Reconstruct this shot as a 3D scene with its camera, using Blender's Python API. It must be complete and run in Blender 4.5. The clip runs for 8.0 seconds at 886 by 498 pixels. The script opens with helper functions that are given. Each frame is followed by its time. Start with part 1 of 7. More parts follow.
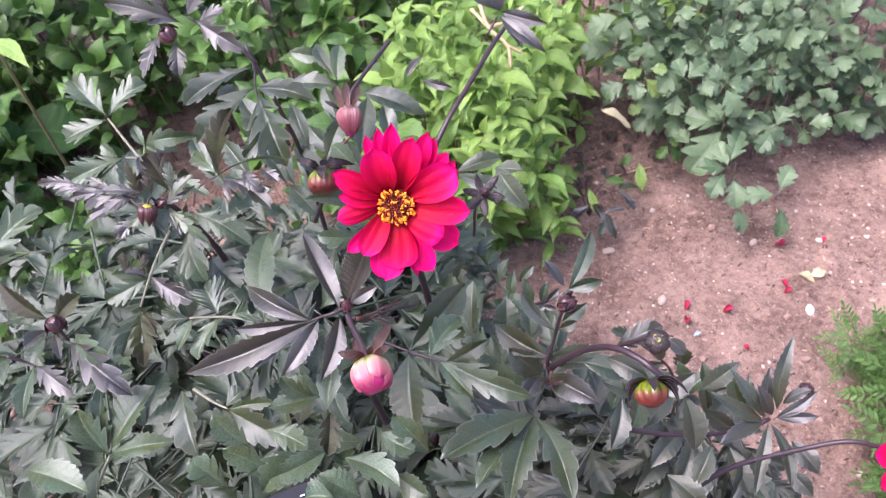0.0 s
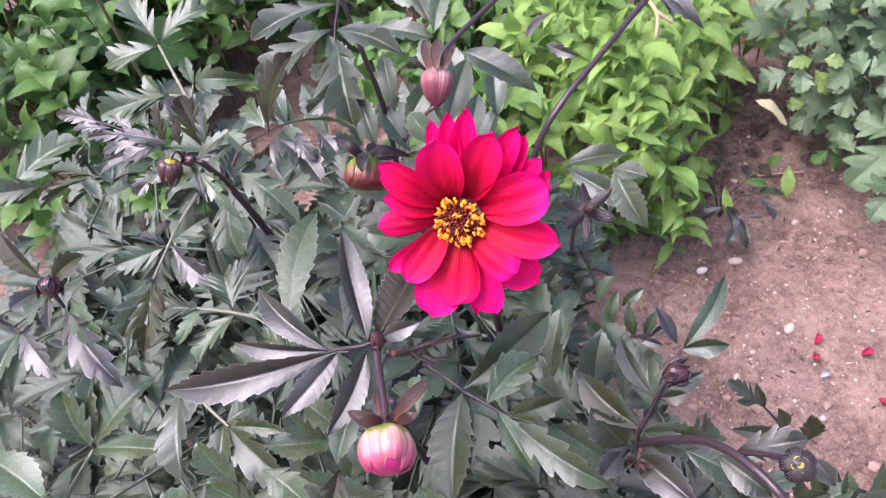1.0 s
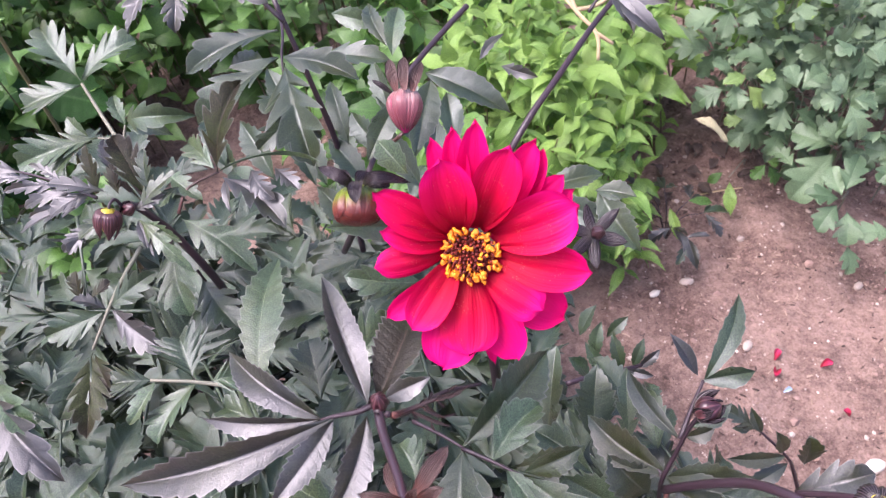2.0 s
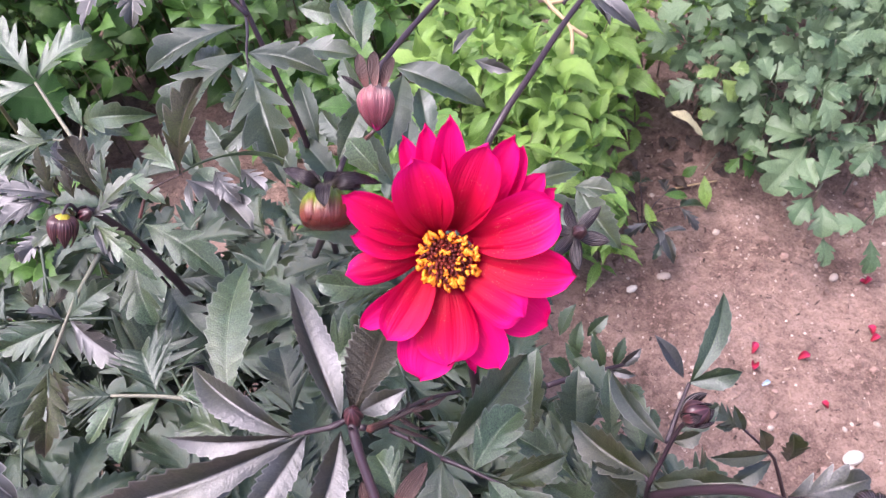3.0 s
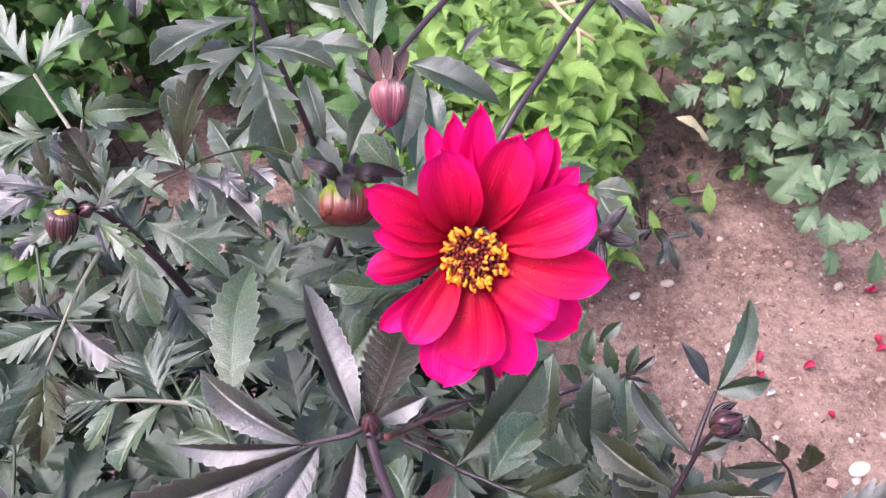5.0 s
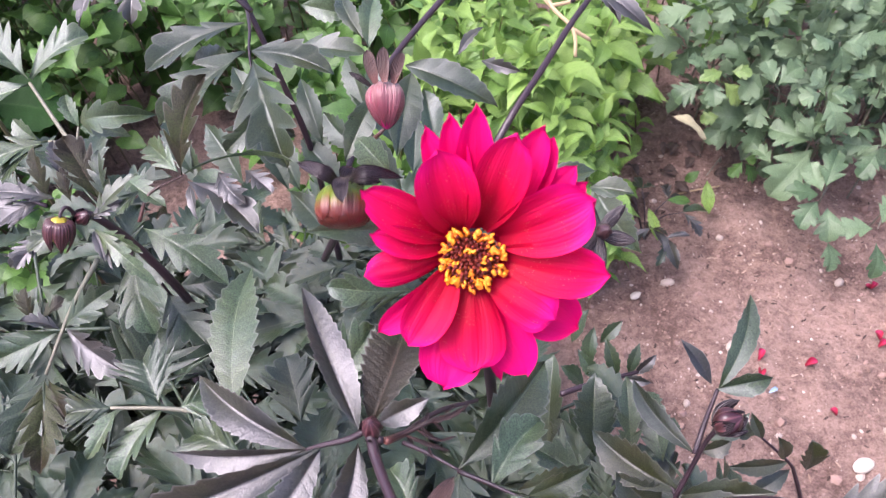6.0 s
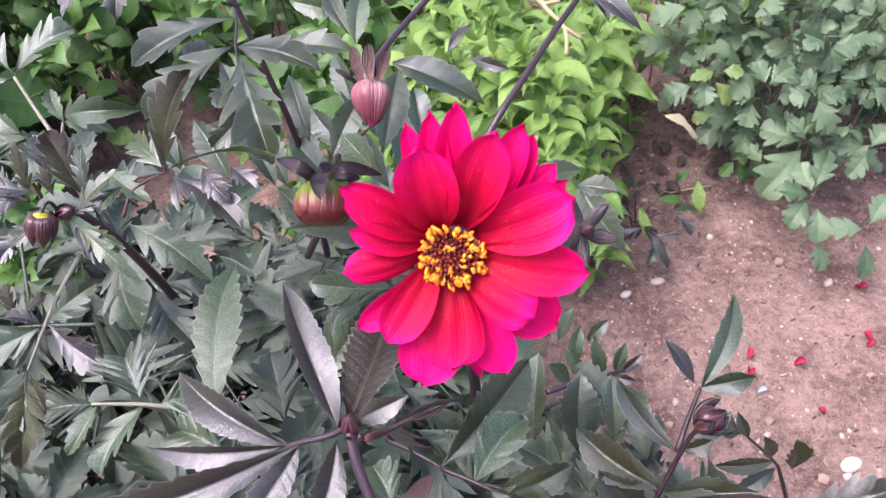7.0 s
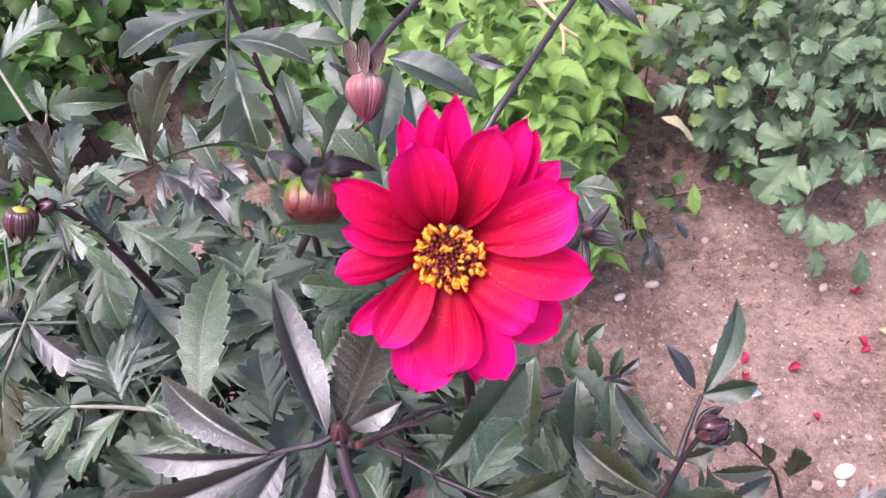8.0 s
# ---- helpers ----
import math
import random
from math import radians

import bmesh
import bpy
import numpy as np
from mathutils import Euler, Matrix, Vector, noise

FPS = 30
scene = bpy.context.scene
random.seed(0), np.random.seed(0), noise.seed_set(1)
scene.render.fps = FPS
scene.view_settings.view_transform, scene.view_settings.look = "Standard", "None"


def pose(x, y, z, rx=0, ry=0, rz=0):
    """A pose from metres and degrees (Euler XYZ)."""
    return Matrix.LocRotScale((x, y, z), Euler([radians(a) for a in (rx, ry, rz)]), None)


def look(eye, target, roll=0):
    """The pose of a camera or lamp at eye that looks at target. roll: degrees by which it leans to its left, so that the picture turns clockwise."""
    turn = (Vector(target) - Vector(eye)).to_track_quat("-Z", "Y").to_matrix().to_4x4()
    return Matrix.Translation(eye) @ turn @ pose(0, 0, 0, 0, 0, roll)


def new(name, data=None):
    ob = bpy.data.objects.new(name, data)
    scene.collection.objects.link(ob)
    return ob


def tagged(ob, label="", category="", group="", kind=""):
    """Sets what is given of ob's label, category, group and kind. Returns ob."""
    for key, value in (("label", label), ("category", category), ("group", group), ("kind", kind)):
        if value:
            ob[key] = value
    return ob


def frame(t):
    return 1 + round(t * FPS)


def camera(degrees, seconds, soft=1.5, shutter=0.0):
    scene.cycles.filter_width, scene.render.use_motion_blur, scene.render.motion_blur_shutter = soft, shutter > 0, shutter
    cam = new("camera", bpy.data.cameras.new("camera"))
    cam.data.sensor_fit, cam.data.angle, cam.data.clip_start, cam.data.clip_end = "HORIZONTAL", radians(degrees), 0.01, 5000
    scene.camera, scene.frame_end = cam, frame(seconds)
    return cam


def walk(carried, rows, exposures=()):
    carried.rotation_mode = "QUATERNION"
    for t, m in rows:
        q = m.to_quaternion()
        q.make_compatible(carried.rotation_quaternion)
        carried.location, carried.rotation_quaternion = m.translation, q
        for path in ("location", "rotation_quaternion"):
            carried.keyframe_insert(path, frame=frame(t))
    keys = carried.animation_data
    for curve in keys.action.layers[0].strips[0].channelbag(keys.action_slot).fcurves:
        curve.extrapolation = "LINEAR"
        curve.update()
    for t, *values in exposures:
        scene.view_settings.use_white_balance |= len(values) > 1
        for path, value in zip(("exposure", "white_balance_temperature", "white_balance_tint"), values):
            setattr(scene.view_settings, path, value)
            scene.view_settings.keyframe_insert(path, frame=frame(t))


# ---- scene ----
cam = camera(56.6, 8.0, soft=1.2)
METRES, EYE, TILT, LEAN, TURN = 0.28, 1.12, -50.5, 4.5, 0.0
ROWS = [
    (0.0, 0.0, 0.0, 0.0, 0.0, 0.0, -0.0),
    (0.5, 0.1524, 0.2966, 0.1498, 6.78, -2.81, -6.6),
    (1.0, 0.0451, 0.4627, 0.1249, 8.11, -3.99, -8.51),
    (1.5, -0.0598, 0.5845, 0.0789, 4.66, -2.79, -6.66),
    (2.0, -0.0822, 0.6307, 0.1, 2.7, -0.56, -4.63),
    (3.5, -0.0979, 0.7124, 0.0963, 0.36, -0.89, -3.85),
    (4.0, -0.1214, 0.7283, 0.0897, 0.18, -1.06, -4.28),
    (4.5, -0.1218, 0.7412, 0.095, 0.42, -0.6, -4.54),
    (6.0, -0.1196, 0.7505, 0.0934, 0.54, 0.05, -3.29),
    (6.5, -0.1131, 0.7504, 0.0918, 0.27, -0.17, -3.33),
    (7.0, -0.1035, 0.7513, 0.0939, 0.13, -0.08, -3.62),
    (7.5, -0.1091, 0.7578, 0.0937, 0.0, -0.05, -4.14),
    (8.0, -0.1083, 0.7936, 0.093, -0.41, 0.0, -4.26),
]
path = [(t, pose(0, 0, EYE, TILT, LEAN, TURN) @ pose(METRES * x, METRES * y, METRES * z, 90 + pitch, roll, yaw)) for t, x, y, z, yaw, pitch, roll in ROWS]
path += [
    (0.2, look((0.020, 0.043, 1.100), (-0.195, 1.286, -0.452), -7.3)),
    (0.3, look((0.028, 0.056, 1.094), (-0.224, 1.287, -0.462), -7.6)),
    (0.7, look((0.029, 0.097, 1.063), (-0.361, 1.265, -0.513), -9.1)),
    (0.8, look((0.023, 0.103, 1.056), (-0.383, 1.255, -0.528), -9.2)),
]
walk(cam, sorted(path, key=lambda row: row[0]), exposures=((0.0, 1.70, 6120, 26), (8.0, 1.70, 6120, 26)))
cam.data.dof.use_dof = True
cam.data.dof.focus_distance = 0.43
cam.data.dof.aperture_fstop = 30.0

# ---- world and light: bright overcast garden ----
world = bpy.data.worlds.new("sky")
scene.world = world
world.use_nodes = True
wn, wl = world.node_tree.nodes, world.node_tree.links
sky = wn.new("ShaderNodeTexSky")
sky.sky_type = "NISHITA"
sky.sun_disc = False
sky.sun_elevation, sky.sun_rotation = radians(64), radians(-107)
sky.air_density, sky.dust_density, sky.ozone_density = 0.7, 5.0, 0.6
wl.new(sky.outputs[0], wn["Background"].inputs["Color"])
wn["Background"].inputs["Strength"].default_value = 0.15
sun = new("sun", bpy.data.lights.new("sun", "SUN"))
sun.data.energy, sun.data.angle, sun.data.color = 1.25, radians(36), (1.0, 0.97, 0.95)
sun.matrix_world = look((-0.42, -0.13, 0.90), (0, 0, 0))

# ---- materials ----


def material(name):
    m = bpy.data.materials.new(name)
    m.use_nodes = True
    nt = m.node_tree
    b = nt.nodes["Principled BSDF"]

    def node(kind, **k):
        n = nt.nodes.new("ShaderNode" + kind)
        for key, v in k.items():
            n.inputs[key.replace("_", " ")].default_value = v
        return n

    return m, nt, b, node


def maths(nt, op, a, b=None, c=None):
    n = nt.nodes.new("ShaderNodeMath")
    n.operation = op
    for i, v in enumerate((a, b, c)):
        if v is None:
            continue
        if isinstance(v, (int, float)):
            n.inputs[i].default_value = v
        else:
            nt.links.new(v, n.inputs[i])
    return n.outputs[0]


def ramp(nt, fac, *stops):
    n = nt.nodes.new("ShaderNodeValToRGB")
    e = n.color_ramp.elements
    while len(e) < len(stops):
        e.new(0.5)
    for el, (p, c) in zip(e, stops):
        el.position, el.color = p, (*c, 1)
    nt.links.new(fac, n.inputs[0])
    return n.outputs[0]


def mixed(nt, fac, a, b, mode="MIX"):
    n = nt.nodes.new("ShaderNodeMix")
    n.data_type, n.blend_type = "RGBA", mode
    for sock, v in ((n.inputs[0], fac), (n.inputs[6], a), (n.inputs[7], b)):
        if isinstance(v, (int, float)):
            sock.default_value = v
        elif isinstance(v, tuple):
            sock.default_value = (*v, 1)
        else:
            nt.links.new(v, sock)
    return n.outputs[2]


def leaf_material(name, dark, light, vein, rough, translucent, relief=0.05, mottle=None, spec=0.5, grain=0.6, rim=0.0):
    """A leaf blade: midrib, side veins, mottling; light passes through it a little."""
    m, nt, b, node = material(name)
    ln = nt.links.new
    uv = node("UVMap")
    sep = node("SeparateXYZ")
    ln(uv.outputs[0], sep.inputs[0])
    u, v = sep.outputs[0], maths(nt, "ABSOLUTE", maths(nt, "MULTIPLY_ADD", sep.outputs[1], 2.0, -1.0))
    mid = maths(nt, "SMOOTH_MIN", maths(nt, "DIVIDE", v, 0.05), 1.0, 0.1)
    saw = maths(nt, "PINGPONG", maths(nt, "ADD", u, 0.20), 0.5)
    side = maths(nt, "SMOOTH_MIN", maths(nt, "DIVIDE", saw, 0.07), 1.0, 0.1)
    line = maths(nt, "MULTIPLY", mid, maths(nt, "MULTIPLY_ADD", side, 0.6, 0.4))
    info = node("ObjectInfo")
    geo = node("NewGeometry")
    rnd = maths(nt, "FRACT", maths(nt, "ADD", info.outputs["Random"], geo.outputs["Random Per Island"]))
    co = node("TexCoord")
    shift = node("VectorMath")
    shift.operation = "ADD"
    ln(co.outputs["Object"], shift.inputs[0])
    ln(info.outputs["Random"], shift.inputs[1])
    n1 = node("TexNoise", Scale=70.0, Detail=5.0, Roughness=0.6)
    n2 = node("TexNoise", Scale=1300.0, Detail=3.0, Roughness=0.65)
    ln(shift.outputs[0], n1.inputs["Vector"])
    ln(shift.outputs[0], n2.inputs["Vector"])
    net = node("TexVoronoi", Scale=700.0)
    net.feature = "DISTANCE_TO_EDGE"
    ln(shift.outputs[0], net.inputs["Vector"])
    mesh_line = ramp(nt, net.outputs["Distance"], (0.0, (0, 0, 0)), (0.30, (1, 1, 1)))
    tone = maths(nt, "ADD", maths(nt, "MULTIPLY", rnd, 0.6), maths(nt, "MULTIPLY", n1.outputs[0], 0.5))
    col = ramp(nt, tone, (0.15, dark), (0.9, light))
    if mottle:
        n3 = node("TexNoise", Scale=34.0, Detail=3.0, Roughness=0.6)
        ln(shift.outputs[0], n3.inputs["Vector"])
        spots = ramp(nt, maths(nt, "ADD", n3.outputs[0], 0.05), (0.47, (0, 0, 0)), (0.68, (1, 1, 1)))
        col = mixed(nt, maths(nt, "MULTIPLY", spots, 0.85), col, mottle)
    col = mixed(nt, maths(nt, "MULTIPLY", maths(nt, "SUBTRACT", 1.0, side), 0.15), col, vein)
    col = mixed(nt, maths(nt, "MULTIPLY", maths(nt, "SUBTRACT", 1.0, mid), 0.45), col, vein)
    fine = ramp(nt, n2.outputs[0], (0.33, (0.42, 0.42, 0.42)), (0.67, (1.6, 1.6, 1.6)))
    col = mixed(nt, 1.0, col, fine, "MULTIPLY")
    if rim:
        margin = ramp(nt, v, (0.90, (0, 0, 0)), (0.985, (1, 1, 1)))
        col = mixed(nt, maths(nt, "MULTIPLY", margin, rim), col, (0.26, 0.25, 0.24))
    ln(col, b.inputs["Base Color"])
    b.inputs["Specular IOR Level"].default_value = spec
    r = maths(nt, "MULTIPLY_ADD", n1.outputs[0], 0.30, rough - 0.15)
    ln(r, b.inputs["Roughness"])
    h = maths(nt, "ADD", maths(nt, "MULTIPLY_ADD", mesh_line, relief, maths(nt, "MULTIPLY", line, 0.07)), maths(nt, "ADD", maths(nt, "MULTIPLY", n2.outputs[0], 0.30), maths(nt, "MULTIPLY", n1.outputs[0], 0.25)))
    bump = node("Bump", Strength=grain, Distance=0.0016)
    ln(h, bump.inputs["Height"])
    ln(bump.outputs[0], b.inputs["Normal"])
    if translucent:
        tr = node("BsdfTranslucent")
        ln(col, tr.inputs[0])
        mx = node("MixShader")
        mx.inputs[0].default_value = translucent
        ln(b.outputs[0], mx.inputs[1])
        ln(tr.outputs[0], mx.inputs[2])
        ln(mx.outputs[0], nt.nodes["Material Output"].inputs[0])
    return m


YOUNG = leaf_material("leaf_young", (0.011, 0.0112, 0.0085), (0.029, 0.0298, 0.0265), (0.10, 0.075, 0.075), 0.40, 0.06, mottle=(0.024, 0.028, 0.010), spec=0.95, grain=0.35, rim=0.35)
DUSK = leaf_material("leaf_dusk", (0.012, 0.019, 0.0105), (0.031, 0.044, 0.028), (0.09, 0.09, 0.075), 0.37, 0.08, mottle=(0.028, 0.032, 0.009), spec=0.85, grain=0.4, rim=0.25)
YOUNG.node_tree.nodes["Principled BSDF"].inputs["Specular Tint"].default_value = (0.94, 0.94, 1.0, 1.0)
BRONZE = leaf_material("leaf_bronze", (0.010, 0.0085, 0.0045), (0.022, 0.018, 0.009), (0.08, 0.05, 0.035), 0.48, 0.20, mottle=(0.026, 0.036, 0.008), spec=0.35, rim=0.3)
MATURE = leaf_material("leaf_mature", (0.017, 0.029, 0.013), (0.046, 0.070, 0.035), (0.11, 0.13, 0.07), 0.33, 0.10, mottle=(0.031, 0.040, 0.011), spec=0.75, grain=0.45, rim=0.28)
INNER = leaf_material("leaf_inner", (0.018, 0.035, 0.0155), (0.047, 0.075, 0.037), (0.10, 0.13, 0.065), 0.33, 0.10, mottle=(0.030, 0.043, 0.013), spec=0.78, grain=0.45, rim=0.2)
PALE = leaf_material("leaf_pale", (0.030, 0.054, 0.025), (0.072, 0.114, 0.057), (0.17, 0.21, 0.12), 0.35, 0.12, mottle=(0.043, 0.060, 0.017), spec=0.75, grain=0.45, rim=0.28)
for m in (MATURE, PALE, INNER):
    m.node_tree.nodes["Principled BSDF"].inputs["Specular Tint"].default_value = (0.90, 0.95, 1.0, 1.0)
LIME = leaf_material("leaf_lime", (0.070, 0.170, 0.024), (0.26, 0.41, 0.09), (0.34, 0.48, 0.17), 0.45, 0.30)
GREEN = leaf_material("leaf_green", (0.032, 0.090, 0.016), (0.105, 0.215, 0.045), (0.15, 0.29, 0.075), 0.45, 0.25)
BROAD = leaf_material("leaf_broad", (0.018, 0.062, 0.012), (0.042, 0.118, 0.028), (0.08, 0.17, 0.05), 0.55, 0.20, spec=0.25)
BLUE = leaf_material("leaf_bluegreen", (0.046, 0.090, 0.036), (0.140, 0.212, 0.112), (0.18, 0.27, 0.15), 0.45, 0.18)
BLUE_LIGHT = leaf_material("leaf_yellowgreen", (0.11, 0.19, 0.05), (0.22, 0.32, 0.10), (0.34, 0.46, 0.20), 0.45, 0.22)
FERNY = leaf_material("leaf_feathery", (0.045, 0.11, 0.022), (0.11, 0.22, 0.05), (0.22, 0.34, 0.11), 0.5, 0.25)
DRY = leaf_material("leaf_dry", (0.30, 0.26, 0.14), (0.50, 0.46, 0.28), (0.5, 0.42, 0.26), 0.7, 0.15)


def streaked(name, stops, across, rough=0.4, scale=28.0, strength=0.25, clear=0.0, through_light=0.0, spec=0.5):
    """Petal- or bract-like skin: colour runs along the length, fine streaks follow it."""
    m, nt, b, node = material(name)
    ln = nt.links.new
    uv = node("UVMap")
    sep = node("SeparateXYZ")
    ln(uv.outputs[0], sep.inputs[0])
    info = node("ObjectInfo")
    comb = node("CombineXYZ")
    ln(maths(nt, "MULTIPLY", sep.outputs[1], scale), comb.inputs[1])
    ln(maths(nt, "MULTIPLY", sep.outputs[0], 1.6), comb.inputs[0])
    ln(maths(nt, "MULTIPLY", info.outputs["Random"], 30.0), comb.inputs[2])
    n1 = node("TexNoise", Scale=1.0, Detail=4.0)
    ln(comb.outputs[0], n1.inputs["Vector"])
    edge = maths(nt, "ABSOLUTE", maths(nt, "MULTIPLY_ADD", sep.outputs[1], 2.0, -1.0))
    pos = maths(nt, "ADD", sep.outputs[0], maths(nt, "MULTIPLY", maths(nt, "MULTIPLY", edge, edge), across))
    pos = maths(nt, "ADD", pos, maths(nt, "MULTIPLY_ADD", n1.outputs[0], 0.30, -0.15))
    pos = maths(nt, "ADD", pos, maths(nt, "MULTIPLY_ADD", info.outputs["Random"], 0.16, -0.08))
    col = ramp(nt, pos, *stops)
    ln(col, b.inputs["Base Color"])
    b.inputs["Roughness"].default_value = rough
    b.inputs["Coat Weight"].default_value = clear
    b.inputs["Specular IOR Level"].default_value = spec
    bump = node("Bump", Strength=strength, Distance=0.0008)
    ln(n1.outputs[0], bump.inputs["Height"])
    ln(bump.outputs[0], b.inputs["Normal"])
    if through_light:
        tr = node("BsdfTranslucent")
        ln(col, tr.inputs[0])
        mx = node("MixShader")
        mx.inputs[0].default_value = through_light
        ln(b.outputs[0], mx.inputs[1])
        ln(tr.outputs[0], mx.inputs[2])
        ln(mx.outputs[0], nt.nodes["Material Output"].inputs[0])
    return m


PETAL = streaked("petal", ((0.0, (0.26, 0.001, 0.012)), (0.4, (0.46, 0.001, 0.030)), (0.8, (0.56, 0.0015, 0.066)), (1.1, (0.72, 0.004, 0.16))), 0.14, 0.55, 26.0, 0.55, through_light=0.2, spec=0.14)
BACK_PETAL = streaked("back_petal", ((0.0, (0.36, 0.001, 0.03)), (0.5, (0.60, 0.002, 0.08)), (1.0, (0.76, 0.004, 0.155))), 0.2, 0.55, 26.0, 0.55, through_light=0.22, spec=0.14)
def pollen(m):
    """Orange pollen dust, thicker towards the flower's heart."""
    nt = m.node_tree
    b = nt.nodes["Principled BSDF"]
    sock = b.inputs["Base Color"].links[0].from_socket
    tc = nt.nodes.new("ShaderNodeTexCoord")
    vo = nt.nodes.new("ShaderNodeTexVoronoi")
    vo.inputs["Scale"].default_value = 1300.0
    no = nt.nodes.new("ShaderNodeTexNoise")
    no.inputs["Scale"].default_value = 140.0
    for n in (vo, no):
        nt.links.new(tc.outputs["Object"], n.inputs["Vector"])
    dot = ramp(nt, vo.outputs["Distance"], (0.13, (1, 1, 1)), (0.20, (0, 0, 0)))
    where = ramp(nt, no.outputs[0], (0.56, (0, 0, 0)), (0.70, (1, 1, 1)))
    nt.links.new(mixed(nt, maths(nt, "MULTIPLY", maths(nt, "MULTIPLY", dot, where), 0.6), sock, (0.80, 0.30, 0.22)), b.inputs["Base Color"])


pollen(PETAL)
FALLEN = streaked("fallen", ((0.0, (0.20, 0.006, 0.02)), (0.5, (0.38, 0.012, 0.05)), (1.0, (0.42, 0.03, 0.11))), 0.1, 0.7, 18.0, 0.6)
BUD_CORE = streaked("bud_core", ((0.0, (0.30, 0.03, 0.06)), (1.0, (0.32, 0.006, 0.10))), 0.0, 0.35, 12.0, 0.5, 0.2)
BUD_PINK = streaked("bud_pink", ((0.0, (0.10, 0.14, 0.015)), (0.12, (0.17, 0.19, 0.04)), (0.22, (0.40, 0.26, 0.20)), (0.46, (0.38, 0.15, 0.15)), (0.72, (0.34, 0.055, 0.10)), (1.0, (0.24, 0.006, 0.07))), -0.22, 0.30, 20.0, 0.6, 0.1)
BUD_ROSE = streaked("bud_rose", ((0.0, (0.10, 0.09, 0.03)), (0.07, (0.36, 0.25, 0.22)), (0.32, (0.22, 0.075, 0.085)), (0.65, (0.14, 0.022, 0.034)), (1.0, (0.09, 0.011, 0.018))), 0.0, 0.30, 22.0, 0.8, 0.15)
BUD_GREEN = streaked("bud_green", ((0.0, (0.13, 0.22, 0.006)), (0.40, (0.115, 0.165, 0.008)), (0.54, (0.12, 0.075, 0.010)), (0.72, (0.12, 0.022, 0.011)), (1.0, (0.08, 0.008, 0.007))), 0.10, 0.32, 14.0, 0.5, 0.1)

BUD_DARK = streaked("bud_dark", ((0.0, (0.40, 0.32, 0.02)), (0.16, (0.30, 0.22, 0.02)), (0.24, (0.05, 0.018, 0.015)), (0.4, (0.026, 0.009, 0.013)), (1.0, (0.03, 0.008, 0.012))), 0.0, 0.3, 12.0, 0.6, 0.15)
BUD_YELLOW = streaked("bud_yellow", ((0.0, (0.20, 0.20, 0.02)), (0.5, (0.38, 0.30, 0.02)), (1.0, (0.30, 0.30, 0.03))), 0.0, 0.4, 10.0, 0.5)
BUD_MAROON = streaked("bud_maroon", ((0.0, (0.05, 0.02, 0.018)), (0.4, (0.04, 0.010, 0.014)), (1.0, (0.03, 0.008, 0.012))), 0.0, 0.28, 12.0, 0.6, 0.2)
BRACT = streaked("bract", ((0.0, (0.018, 0.015, 0.010)), (0.5, (0.009, 0.005, 0.007)), (1.0, (0.008, 0.004, 0.006))), 0.0, 0.24, 12.0, 0.8, 0.0, spec=0.4)
def striped(m, every, amount, tone):
    """Pale lengthwise veins over a bract or a closed bud."""
    nt = m.node_tree
    b = nt.nodes["Principled BSDF"]
    sock = b.inputs["Base Color"].links[0].from_socket
    uvn = nt.nodes.new("ShaderNodeUVMap")
    sp = nt.nodes.new("ShaderNodeSeparateXYZ")
    nt.links.new(uvn.outputs[0], sp.inputs[0])
    pp = maths(nt, "PINGPONG", maths(nt, "MULTIPLY", sp.outputs[1], every), 0.5)
    k = ramp(nt, pp, (0.02, (1, 1, 1)), (0.22, (0, 0, 0)))
    nt.links.new(mixed(nt, maths(nt, "MULTIPLY", k, amount), sock, tone), b.inputs["Base Color"])
    return m


striped(BRACT, 9.0, 0.6, (0.12, 0.095, 0.105))
striped(BUD_DARK, 24.0, 0.15, (0.20, 0.12, 0.12))
striped(BUD_MAROON, 9.0, 0.5, (0.20, 0.08, 0.09))
BRACT_RED = streaked("bract_red", ((0.0, (0.13, 0.04, 0.03)), (0.4, (0.05, 0.026, 0.022)), (1.0, (0.028, 0.018, 0.015))), 0.0, 0.4, 12.0, 0.7)
STEM = streaked("stem", ((0.0, (0.029, 0.016, 0.022)), (1.0, (0.034, 0.018, 0.025))), 0.0, 0.38, 8.0, 0.4, spec=0.55)
STEM_PALE = streaked("stem_pale", ((0.0, (0.16, 0.17, 0.12)), (1.0, (0.2, 0.19, 0.14))), 0.0, 0.45, 8.0, 0.4)
striped(BUD_ROSE, 12.0, 0.10, (0.50, 0.30, 0.32))
striped(BUD_GREEN, 13.0, 0.55, (0.10, 0.012, 0.012))
striped(BUD_PINK, 9.0, 0.14, (0.50, 0.34, 0.30))
striped(BRACT_RED, 9.0, 0.4, (0.30, 0.16, 0.15))
TAN = streaked("dry_twig", ((0.0, (0.42, 0.30, 0.17)), (1.0, (0.5, 0.38, 0.22))), 0.0, 0.7, 8.0, 0.5)
TWIG = streaked("twig", ((0.0, (0.10, 0.07, 0.045)), (1.0, (0.16, 0.15, 0.06))), 0.0, 0.6, 8.0, 0.4)


